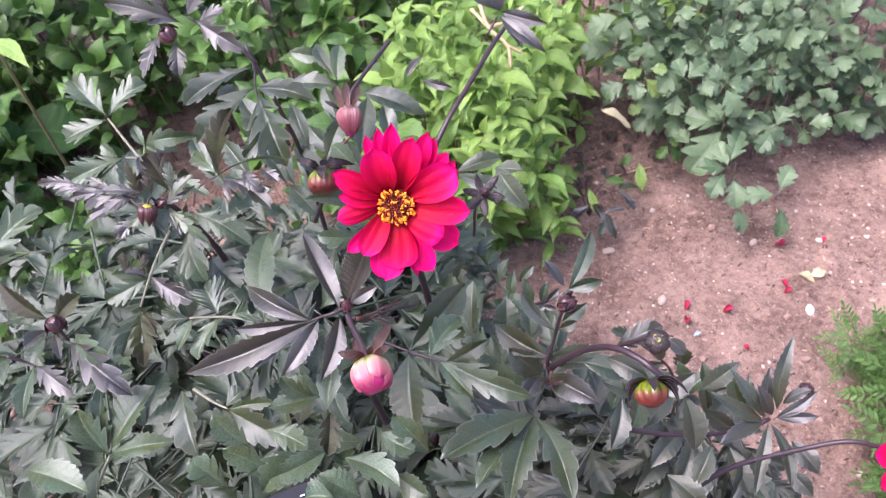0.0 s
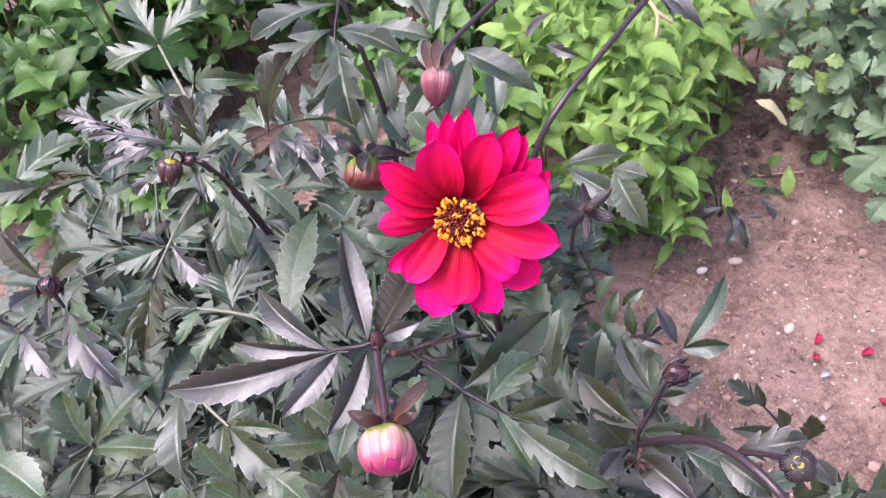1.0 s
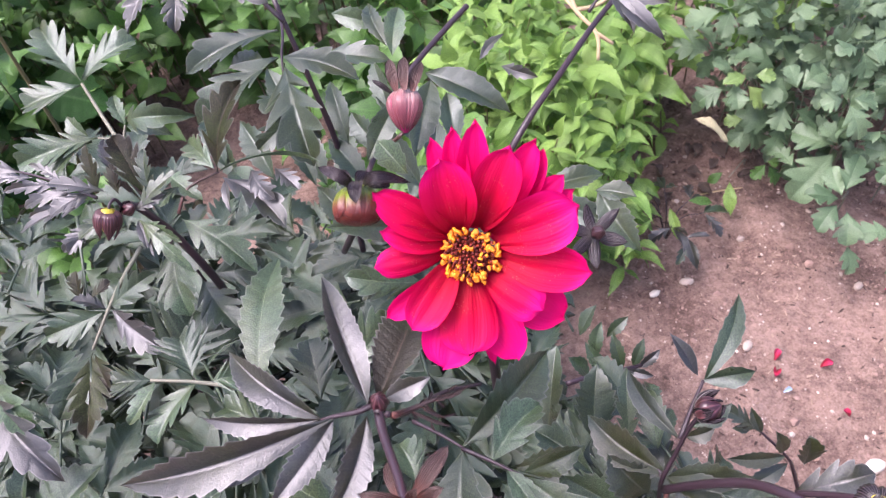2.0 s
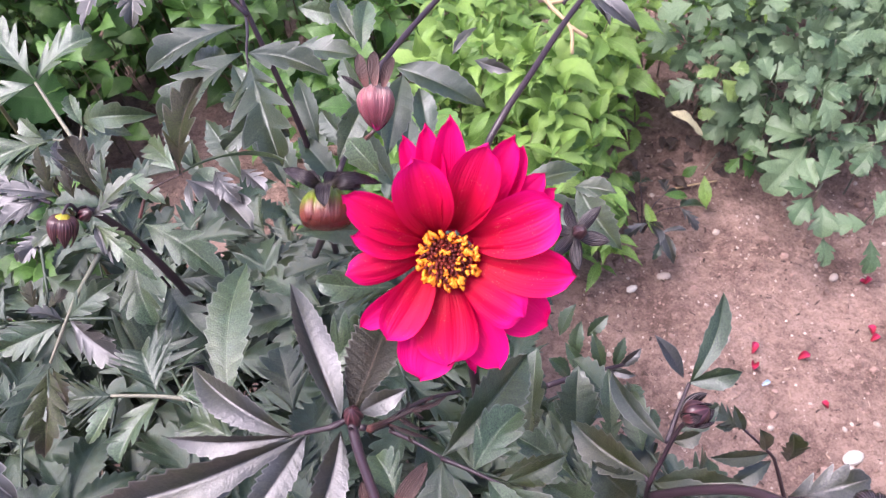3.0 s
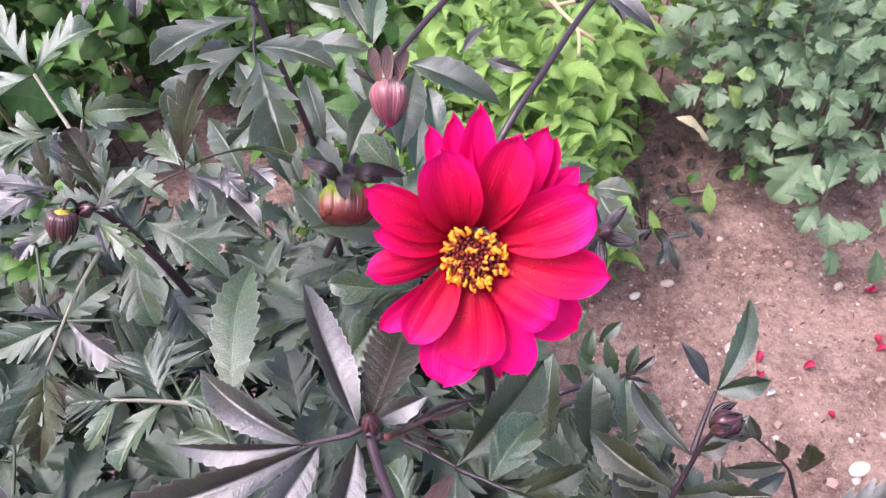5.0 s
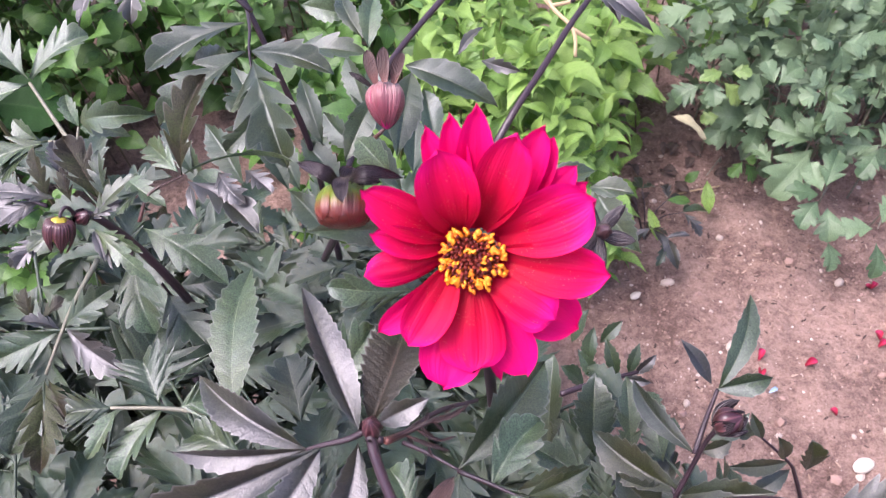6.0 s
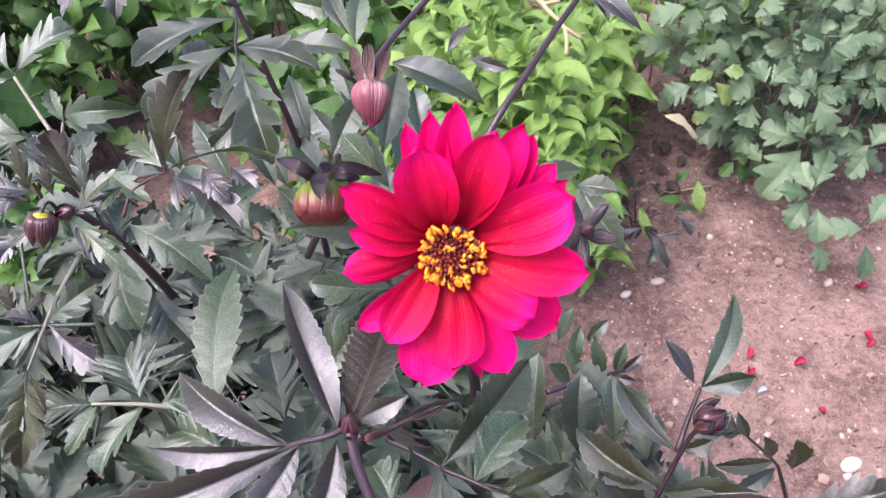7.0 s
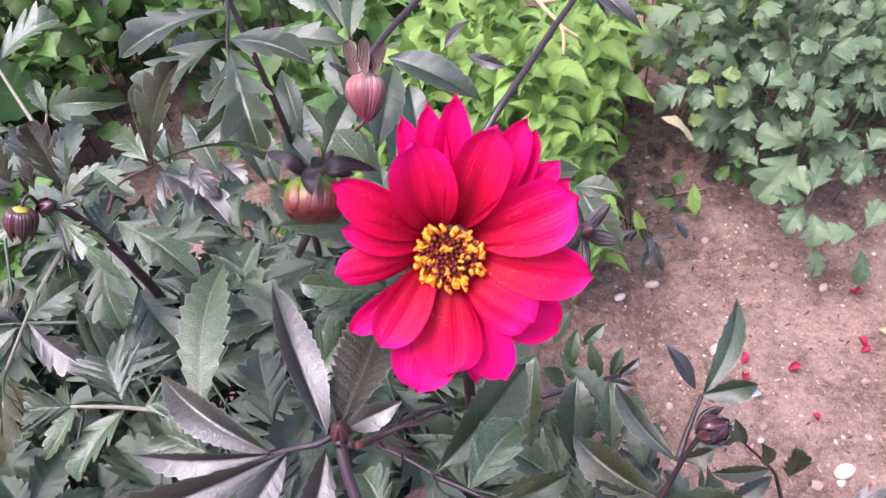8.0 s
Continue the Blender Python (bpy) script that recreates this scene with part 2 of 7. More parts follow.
def plain(name, a, b2, rough, scale, bump_scale=0.0, strength=0.3):
    m, nt, b, node = material(name)
    co = node("TexCoord")
    n1 = node("TexNoise", Scale=scale, Detail=5.0)
    nt.links.new(co.outputs["Object"], n1.inputs["Vector"])
    info = node("ObjectInfo")
    geo = node("NewGeometry")
    f = maths(nt, "ADD", maths(nt, "MULTIPLY", n1.outputs[0], 0.6), maths(nt, "MULTIPLY", maths(nt, "FRACT", maths(nt, "ADD", info.outputs["Random"], geo.outputs["Random Per Island"])), 0.5))
    nt.links.new(ramp(nt, f, (0.2, a), (0.85, b2)), b.inputs["Base Color"])
    b.inputs["Roughness"].default_value = rough
    if bump_scale:
        n2 = node("TexNoise", Scale=bump_scale, Detail=6.0)
        nt.links.new(co.outputs["Object"], n2.inputs["Vector"])
        bp = node("Bump", Strength=strength, Distance=0.002)
        nt.links.new(n2.outputs[0], bp.inputs["Height"])
        nt.links.new(bp.outputs[0], b.inputs["Normal"])
    return m


DISC = plain("disc", (0.10, 0.005, 0.006), (0.28, 0.03, 0.012), 0.5, 900.0, 2500.0, 0.6)
ANTHER = plain("anther", (0.70, 0.13, 0.004), (0.92, 0.36, 0.01), 0.5, 900.0)
STONE = plain("stone", (0.30, 0.23, 0.19), (0.62, 0.52, 0.45), 0.8, 60.0, 300.0)
WHITE_STONE = plain("white_stone", (0.50, 0.45, 0.39), (0.70, 0.64, 0.57), 0.7, 60.0, 300.0)
CRUMB = plain("crumb", (0.14, 0.085, 0.068), (0.36, 0.24, 0.20), 0.95, 60.0, 300.0)
CHAFF = plain("chaff", (0.26, 0.17, 0.12), (0.44, 0.33, 0.26), 0.9, 90.0)
CHAFF_DARK = plain("chaff_dark", (0.030, 0.018, 0.014), (0.085, 0.052, 0.042), 0.9, 90.0)
PLASTIC = plain("blue_scrap", (0.28, 0.42, 0.58), (0.45, 0.56, 0.68), 0.4, 60.0)
LABEL_BLACK = plain("label_black", (0.012, 0.012, 0.014), (0.02, 0.02, 0.024), 0.35, 40.0)
LABEL_INK = plain("label_ink", (0.75, 0.75, 0.75), (0.8, 0.8, 0.8), 0.5, 40.0)


def soil_material():
    m, nt, b, node = material("soil")
    ln = nt.links.new
    co = node("TexCoord")
    n1 = node("TexNoise", Scale=9.0, Detail=6.0, Roughness=0.65)
    n2 = node("TexNoise", Scale=70.0, Detail=8.0, Roughness=0.7)
    n3 = node("TexVoronoi", Scale=120.0)
    for n in (n1, n2, n3):
        ln(co.outputs["Object"], n.inputs["Vector"])
    n4 = node("TexNoise", Scale=320.0, Detail=6.0, Roughness=0.7)
    ln(co.outputs["Object"], n4.inputs["Vector"])
    f = maths(nt, "ADD", maths(nt, "MULTIPLY", n1.outputs[0], 0.42), maths(nt, "ADD", maths(nt, "MULTIPLY", n2.outputs[0], 0.38), maths(nt, "MULTIPLY", n4.outputs[0], 0.38)))
    col = ramp(nt, f, (0.42, (0.050, 0.029, 0.023)), (0.53, (0.148, 0.091, 0.073)), (0.66, (0.312, 0.212, 0.174)))
    spots = ramp(nt, n3.outputs["Distance"], (0.10, (1, 1, 1)), (0.2, (0, 0, 0)))
    keep = ramp(nt, n2.outputs[0], (0.5, (0, 0, 0)), (0.62, (1, 1, 1)))
    col = mixed(nt, maths(nt, "MULTIPLY", maths(nt, "MULTIPLY", spots, keep), 0.45), col, (0.42, 0.33, 0.28))
    ln(col, b.inputs["Base Color"])
    b.inputs["Roughness"].default_value = 0.95
    bump = node("Bump", Strength=0.9, Distance=0.006)
    ln(maths(nt, "ADD", maths(nt, "ADD", n2.outputs[0], maths(nt, "MULTIPLY", n4.outputs[0], 0.5)), maths(nt, "MULTIPLY", n3.outputs["Distance"], 0.5)), bump.inputs["Height"])
    ln(bump.outputs[0], b.inputs["Normal"])
    return m


SOIL = soil_material()

# ---- geometry helpers ----
I4 = Matrix.Identity(4)
PLACE = {}
FACE = Vector((-0.08, -0.42, 0.9)).normalized()


def mesh_of(name, verts, faces, uvs=None, mat=None, smooth=True):
    me = bpy.data.meshes.new(name)
    me.from_pydata([tuple(v) for v in verts], [], faces)
    if uvs:
        lay = me.uv_layers.new(name="UVMap").data
        k = 0
        for f in faces:
            for i in f:
                lay[k].uv = uvs[i]
                k += 1
    if smooth:
        me.polygons.foreach_set("use_smooth", [True] * len(me.polygons))
    if mat:
        me.materials.append(mat)
    return me


def thing(name, place, label, category, group="", kind="", mesh=None):
    ob = new(name, mesh)
    ob.matrix_basis = place if isinstance(place, Matrix) else Matrix.Translation(place)
    PLACE[ob] = ob.matrix_basis.copy()
    return tagged(ob, label, category, group, kind)


def part(name, mesh, parent, m=I4, label="", kind=""):
    """A mesh under a thing or a part, standing at the world pose m."""
    ob = new(name, mesh)
    ob.parent = parent
    ob.matrix_basis = PLACE[parent].inverted() @ m
    PLACE[ob] = m.copy()
    return tagged(ob, label, "", "", kind)


class Geo:
    """Vertices, faces and texture places of one mesh in the making."""

    def __init__(self):
        self.v, self.f, self.uv = [], [], []

    def add(self, g, m=I4):
        o = len(self.v)
        self.v += [m @ Vector(p) for p in g.v]
        self.f += [tuple(i + o for i in f) for f in g.f]
        self.uv += g.uv
        return self

    def mesh(self, name, mat=None, smooth=True):
        return mesh_of(name, self.v, self.f, self.uv, mat, smooth)


def smooth_path(pts, per=6):
    pts = [Vector(p) for p in pts]
    if len(pts) == 2:
        return [pts[0].lerp(pts[1], i / per) for i in range(per + 1)]
    q = [2 * pts[0] - pts[1], *pts, 2 * pts[-1] - pts[-2]]
    out = []
    for i in range(1, len(q) - 2):
        a, b, c, d = q[i - 1:i + 3]
        for k in range(per):
            t = k / per
            out.append(0.5 * (2 * b + (c - a) * t + (2 * a - 5 * b + 4 * c - d) * t * t + (3 * b - a - 3 * c + d) * t ** 3))
    out.append(pts[-1])
    return out


def tube(pts, r0, r1, sides=8, per=6, knobs=0.0, seed=0):
    g = Geo()
    p = smooth_path(pts, per)
    rng = random.Random(seed)
    side = Vector((0.3, 0.2, 0.9))
    for i, c in enumerate(p):
        d = (p[min(i + 1, len(p) - 1)] - p[max(i - 1, 0)]).normalized()
        a = (side - side.dot(d) * d).normalized()
        side = a
        b = d.cross(a)
        t = i / (len(p) - 1)
        r = (r0 + (r1 - r0) * t) * (1 + knobs * rng.uniform(-1, 1))
        for k in range(sides):
            w = 2 * math.pi * k / sides
            g.v.append(c + r * (math.cos(w) * a + math.sin(w) * b))
            g.uv.append((t, k / sides))
        if i:
            o = (i - 1) * sides
            for k in range(sides):
                g.f.append((o + k, o + (k + 1) % sides, o + sides + (k + 1) % sides, o + sides + k))
    n = len(g.v)
    g.f.append(tuple(range(sides - 1, -1, -1)))
    g.f.append(tuple(range(n - sides, n)))
    return g


def blade(length, width, teeth=6, bite=0.22, fold=0.3, arch=0.1, wave=0.05, belly=0.42, seed=0, cols=2, stalk=0.0, side=0.0, cut=0.0, lean=0.5, twist=0.35, point=1.05):
    """A leaf blade along +x, its face towards +z: the rows follow the side veins, each ending in a forward tooth or, with cut, a lobe; folded along a sunken midrib, puckered between the veins, arched and twisted."""
    rng = random.Random(seed)
    g = Geo()
    if cut:
        steps = ((0.02, -1.0), (0.18, -0.62), (0.42, 0.20), (0.60, 0.62), (0.80, 1.0), (0.91, 0.45), (0.98, -0.6))
    else:
        steps = ((0.05, -0.45), (0.38, 0.20), (0.76, 1.0), (0.90, 0.35))
    rows = [(0.0, 0.0, 0.0)]
    if teeth:
        for k in range(teeth):
            for f, m in steps:
                rows.append((0.05 + 0.87 * (k + f) / teeth, m, k + f))
    else:
        for k in range(1, 10):
            rows.append((k / 10, 0.0, float(k)))
    rows += [(0.965, -0.2, teeth + 0.3), (1.0, 0.0, teeth + 0.5)]
    jig = [[rng.uniform(0.55, 1.35) for _ in range(max(teeth, 12) + 2)] for _ in (0, 1)]
    ph = [rng.uniform(0, 6.3) for _ in range(4)]
    roll = twist * rng.uniform(-1, 1)
    bow = side + 0.05 * rng.uniform(-1, 1)
    places = [0.0, 0.5, 1.0] if cols == 2 else [0.0, 0.13, 0.55, 1.0]
    across = [-q for q in reversed(places[1:])] + places
    e = math.log(0.5) / math.log(belly)
    ww = len(across)
    for s, mark, phase in rows:
        w = width / 2 * max(0.0, math.sin(math.pi * s ** e)) ** (0.85 if cut else point)
        x0 = length * (stalk + (1 - stalk) * s)
        zc = arch * length * 2 * s * (1 - s)
        turn = roll * (s - 0.3)
        ct, st = math.cos(turn), math.sin(turn)
        for j in across:
            h = 0 if j < 0 else 1
            a = abs(j)
            q = jig[h][int(phase)]
            ext = 1 + bite * mark * q - cut * (0.5 - 0.5 * mark) * (0.6 + 0.4 * q) * max(0.12, 1 - 1.05 * s)
            we = w * max(0.12, ext)
            d = we * a
            y = d if j > 0 else -d
            z = fold * d * (1 - 0.55 * d / width) + wave * width * a * a * math.sin(ph[h] + 8 * s)
            if teeth:
                z -= (0.006 if cut else 0.008) * width * math.cos(6.2832 * (phase - 0.80)) * 4 * a * (1 - 0.6 * a) * (0.35 + 0.65 * min(1, w / width * 2)) * 0.5
            if j == 0:
                z -= 0.012 * width
            y, z = y * ct - z * st, y * st + z * ct
            g.v.append(Vector((x0 + lean * d, y + bow * length * math.sin(math.pi * s), z + zc)))
            g.uv.append((phase, 0.5 + 0.5 * j))
    for i in range(len(rows) - 1):
        for j in range(ww - 1):
            o = i * ww + j
            g.f.append((o, o + ww, o + ww + 1, o + 1))
    return g


def basis(base, tip, tilt=0.0, face=FACE):
    """A pose with x from base to tip and z turned to the face, then rolled by tilt degrees."""
    x = (Vector(tip) - Vector(base)).normalized()
    z = face - face.dot(x) * x
    if z.length < 1e-3:
        z = Vector((0, 0, 1)).cross(x)
    z.normalize()
    y = z.cross(x)
    m = Matrix((x, y, z)).transposed().to_4x4()
    m = Matrix.Translation(base) @ m @ Matrix.Rotation(radians(tilt), 4, "X")
    return m


def cut_blade(length, width, bite, fold, arch, belly, seed, side=0.0, wave=0.06, cols=2):
    """A blade cut into pairs of forward-pointing lobes, as on most of the dahlia's leaves."""
    r = random.Random(seed)
    return blade(length * 0.98, width * 1.08, r.choice((4, 4, 5)), bite * 0.25, fold, arch, wave, belly * 0.85, seed, cols, side=side, cut=r.uniform(0.70, 0.92), lean=r.uniform(0.85, 1.1), twist=0.7)


COUNT = [0]


def leaf(plant, *pts, r=0.0008, mat=STEM):
    """The stalk of a leaf, on which its leaflets sit."""
    COUNT[0] += 1
    return part("leaf", tube(pts, r * 1.25, r * 0.7, 6, 5).mesh("leaf", mat), plant)


def leaflet(owner, base, tip, width, tilt=0.0, mat=MATURE, teeth=6, fold=0.34, arch=0.1, bite=0.22, belly=0.42, name="leaflet", side=0.0):
    COUNT[0] += 1
    n = COUNT[0]
    if tilt == 0:
        tilt = (n * 37) % 52 - 26
    ln = (Vector(tip) - Vector(base)).length
    bend = max(arch, 0.13) * (1.0 + 0.12 * (n % 7))
    if bite >= 0.24 and teeth > 3:
        g = cut_blade(ln, width * 1.15, bite, fold * 1.35, bend, belly, n, side, cols=3)
    elif 0.152 < bite < 0.24 and n % 3:
        g = blade(ln * 1.08, width * 0.98, 4, 0.06, fold * 1.9, bend, 0.06, belly * 0.9, n, 3, side=side, cut=0.34 + 0.10 * (n % 4), lean=0.85, twist=0.6, point=1.2)
    else:
        g = blade(ln, width * 0.90, teeth + (2 if ln > 0.03 and teeth > 3 else 0), min(0.20, bite * 0.95), fold * 1.85, bend, 0.06, belly, n, 3, side=side)
    return part(name, g.mesh(name, mat), owner, basis(base, tip, tilt))


def compound(rng, length, pairs=2, wide=0.42, teeth=5, bite=0.22, seed=0, cut=False):
    """A whole pinnate leaf along +x: stalk, end leaflet and side leaflets."""
    g = Geo()
    droop = rng.uniform(0.05, 0.2)
    at = lambda s: Vector((length * s, 0, -droop * length * s * s))
    make = lambda ll, w, k: cut_blade(ll, w, bite, 0.70, 0.20, 0.42, k) if cut else blade(ll, w, teeth + 2, bite * 0.6, 0.75, 0.22, 0.10, 0.42, k)
    g.add(tube([at(0), at(0.3), at(0.62)], length * 0.012, length * 0.006, 5, 4))
    end = length * 0.5
    g.add(make(end, end * wide * rng.uniform(1.0, 1.3), seed), basis(at(0.6), at(0.6) + Vector((1, 0, -2 * droop * 0.8)), 0, Vector((0, 0, 1))))
    for k in range(pairs):
        s = 0.56 - 0.24 * k
        for sg in (-1, 1):
            ll = length * (0.40 - 0.05 * k) * rng.uniform(0.85, 1.15)
            b = at(s + rng.uniform(-0.02, 0.02))
            way = Vector((rng.uniform(0.6, 0.95), sg * rng.uniform(0.7, 0.95), rng.uniform(-0.35, 0.1)))
            g.add(make(ll, ll * wide * rng.uniform(0.95, 1.25), seed + 7 * k + sg + 3), basis(b, b + way, rng.uniform(-20, 20), Vector((0, 0, 1))))
    return g


# ---- ground: one sheet of soil ----


def lump(x, y):
    p = Vector((x, y, 0))
    return 0.014 * noise.noise(p * 3.1) + 0.008 * noise.noise(p * 11) + 0.006 * noise.noise(p * 31) + 0.005 * noise.noise(p * 70) * max(0.0, 0.6 + noise.noise(p * 9))


def axis(lo, hi, step):
    near = [lo + step * i for i in range(int((hi - lo) / step) + 1)]
    far = [0.1, 0.4, 1.2, 4, 12, 40, 150]
    return [lo - d for d in reversed(far)] + near + [near[-1] + d for d in far]


def make_ground():
    xs, ys = axis(-0.8, 1.3, 0.0075), axis(0.1, 1.9, 0.0075)
    v, f = [], []
    for y in ys:
        for x in xs:
            inside = -0.9 < x < 1.4 and 0.0 < y < 2.0
            v.append((x, y, lump(x, y) if inside else 0.01 * noise.noise(Vector((x, y, 0)))))
    w = len(xs)
    for j in range(len(ys) - 1):
        for i in range(w - 1):
            o = j * w + i
            f.append((o, o + 1, o + w + 1, o + w))
    return thing("ground", I4, "bare pinkish-brown garden soil with small stones", "soil", kind="structure", mesh=mesh_of("ground", v, f, None, SOIL))


GROUND = make_ground()


def pebble_geo(rng, flat=0.6, rough=1.0):
    bm = bmesh.new()
    bmesh.ops.create_icosphere(bm, subdivisions=2, radius=1.0)
    off = Vector((rng.uniform(0, 50), 0, 0))
    for q in bm.verts:
        q.co *= 1 + 0.35 * rough * noise.noise(q.co * 1.1 + off) + 0.12 * rough * noise.noise(q.co * 3 + off)
        q.co.z *= flat
        q.co.y *= rng.uniform(0.98, 1.02) * 0.8
    g = Geo()
    g.v = [q.co.copy() for q in bm.verts]
    bm.verts.index_update()
    g.f = [tuple(q.index for q in fc.verts) for fc in bm.faces]
    g.uv = [(0, 0)] * len(g.v)
    bm.free()
    return g


def petal_geo(length, width, cup=0.15, bend=0.1, seed=0, rows=12, cols=4, belly=0.62, curl=0.0, ridge=0.02, round_tip=0.5, ridge_n=9.0):
    """A petal along +x, its face to +z; cup lifts its edges, bend arches it, curl rolls its tip."""
    rng = random.Random(seed)
    g = Geo()
    ph = rng.uniform(0, 6)
    for i in range(rows + 1):
        s = i / rows
        grow = math.sin(math.pi / 2 * min(1, (0.16 + s) / (belly + 0.16))) ** 0.9
        close = 1.0 if s < belly else max(0.0, 1 - ((s - belly) / (1 - belly)) ** (2.0 + round_tip)) ** 0.62
        w = width / 2 * grow * close
        for j in range(-cols, cols + 1):
            a = j / cols
            y = w * a
            z = cup * width * a * a * (0.4 + 0.6 * math.sin(math.pi * s)) + bend * length * math.sin(math.pi * s) + curl * length * s ** 3
            z += ridge * width * math.cos(a * ridge_n + ph) * math.sin(math.pi * s) + 0.02 * width * math.sin(6 * s + ph + 2 * a)
            x = length * s + (0.02 * length * math.sin(a * 5 + ph) if i == rows else 0)
            g.v.append(Vector((x, y, z)))
            g.uv.append((s, 0.5 + a / 2))
    ww = 2 * cols + 1
    for i in range(rows):
        for j in range(ww - 1):
            o = i * ww + j
            g.f.append((o, o + ww, o + ww + 1, o + 1))
    return g


def lathe(profile, sides=20, ribs=0, depth=0.0, twist=0.0):
    """A turned body along +x from (distance, radius) pairs, with ribs round it."""
    g = Geo()
    n = len(profile)
    for i, (x, r) in enumerate(profile):
        for k in range(sides):
            w = 2 * math.pi * k / sides
            rr = r * (1 + depth * (2 * abs(math.cos(ribs * (w + twist * x) / 2)) - 1) * math.sin(math.pi * min(1, (i + 0.5) / n))) if ribs else r
            g.v.append(Vector((x, rr * math.cos(w), rr * math.sin(w))))
            g.uv.append((i / (n - 1), k / sides))
    for i in range(n - 1):
        for k in range(sides):
            a, b = i * sides + k, i * sides + (k + 1) % sides
            g.f.append((a, a + sides, b + sides, b))
    g.f.append(tuple(range(sides)))
    g.f.append(tuple(range(n * sides - 1, (n - 1) * sides - 1, -1)))
    return g


def oval(length, radius, n=12, full=0.5, blunt=0.8):
    out = []
    for i in range(n + 1):
        s = i / n
        e = math.log(0.5) / math.log(full)
        out.append((length * s, radius * max(0.02, math.sin(math.pi * min(0.995, max(0.012, s)) ** e)) ** blunt))
    return out


def bud(plant, calyx, tip, radius, skin, ribs=8, depth=0.09, full=0.5, blunt=0.7, bracts=5, bract_len=0.02, bract_w=0.008, spread=60.0, bract_mat=BRACT, label="", phase=0.0, curl=0.0, seed=3):
    """A flower bud from its calyx to its tip, with the bracts that stand out or lie back round the calyx."""
    calyx, tip = Vector(calyx), Vector(tip)
    m = basis(calyx, tip)
    ln = (tip - calyx).length
    ob = part("bud", lathe(oval(ln, radius, 18, full, blunt), 56, ribs, depth, 18.0).mesh("bud", skin), plant, m, label)
    rng = random.Random(seed)
    for k in range(bracts):
        w = 360.0 * k / bracts + phase + rng.uniform(-14, 14)
        sp = spread + rng.uniform(-16, 16)
        ll = bract_len * rng.uniform(0.8, 1.15)
        g = petal_geo(ll, bract_w * rng.uniform(0.85, 1.15), 0.25, 0.06, seed=k + seed, rows=8, cols=9, belly=0.45, curl=curl * rng.uniform(0.6, 1.3), ridge=0.035, round_tip=-0.6, ridge_n=18.0)
        mm = m @ Matrix.Rotation(radians(w), 4, "X") @ Matrix.Translation((ln * 0.05, 0, radius * 0.30)) @ Matrix.Rotation(radians(-sp), 4, "Y")
        part("bract", g.mesh("bract", bract_mat), ob, mm)
    return ob


def bract(owner, base, tip, width, bend=0.1, curl=0.0, mat=BRACT, tilt=0.0, cup=0.25):
    COUNT[0] += 1
    ln = (Vector(tip) - Vector(base)).length
    return part("bract", petal_geo(ln, width, cup, bend, seed=COUNT[0], rows=12, cols=24, belly=0.5, curl=curl, ridge=0.055, round_tip=0.1, ridge_n=30.0).mesh("bract", mat), owner, basis(base, tip, tilt))


def scaled_bud(plant, calyx, tip, radius, core, skin, scales=8, full=0.5, blunt=0.4, reach=0.9, label="", seed=1, turn=0.0, swell=0.13):
    """A swelling bud: a core wrapped in overlapping scales that run from the calyx towards the tip."""
    calyx, tip = Vector(calyx), Vector(tip)
    m = basis(calyx, tip)
    ln = (tip - calyx).length
    prof = oval(ln, radius, 18, full, blunt)
    ob = part("bud", lathe([(x, q * 0.985) for x, q in prof], 32, 8, 0.03).mesh("bud", core), plant, m, label)
    rng = random.Random(seed)
    for k in range(scales):
        g = Geo()
        w0 = 2 * math.pi * k / scales + turn + rng.uniform(-0.1, 0.1)
        half = math.pi / scales * rng.uniform(1.15, 1.4)
        end = reach * rng.uniform(0.9, 1.06)
        lift = 0.95 + 0.08 * (k % 2) + rng.uniform(0, 0.03)
        n, c = 14, 5
        for i in range(n + 1):
            s = end * i / n
            f = s * (len(prof) - 1)
            a = min(int(f), len(prof) - 2)
            q = prof[a][1] + (prof[a + 1][1] - prof[a][1]) * (f - a)
            close = 1.0 if i < 0.72 * n else max(0.0, 1 - ((i / n - 0.72) / 0.28) ** 2.4) ** 0.6
            for j in range(-c, c + 1):
                v = j / c
                w = w0 + half * v * close
                rr = q * lift * (1.0 + swell * (1 - v * v) + 0.018 * math.cos(8 * v + k)) + (0.07 * radius * (i / n) ** 3)
                g.v.append(Vector((ln * s, rr * math.cos(w), rr * math.sin(w))))
                g.uv.append((s, 0.5 + v / 2))
        ww = 2 * c + 1
        for i in range(n):
            for j in range(ww - 1):
                o = i * ww + j
                g.f.append((o, o + ww, o + ww + 1, o + 1))
        part("scale", g.mesh("scale", skin), ob, m)
    return ob


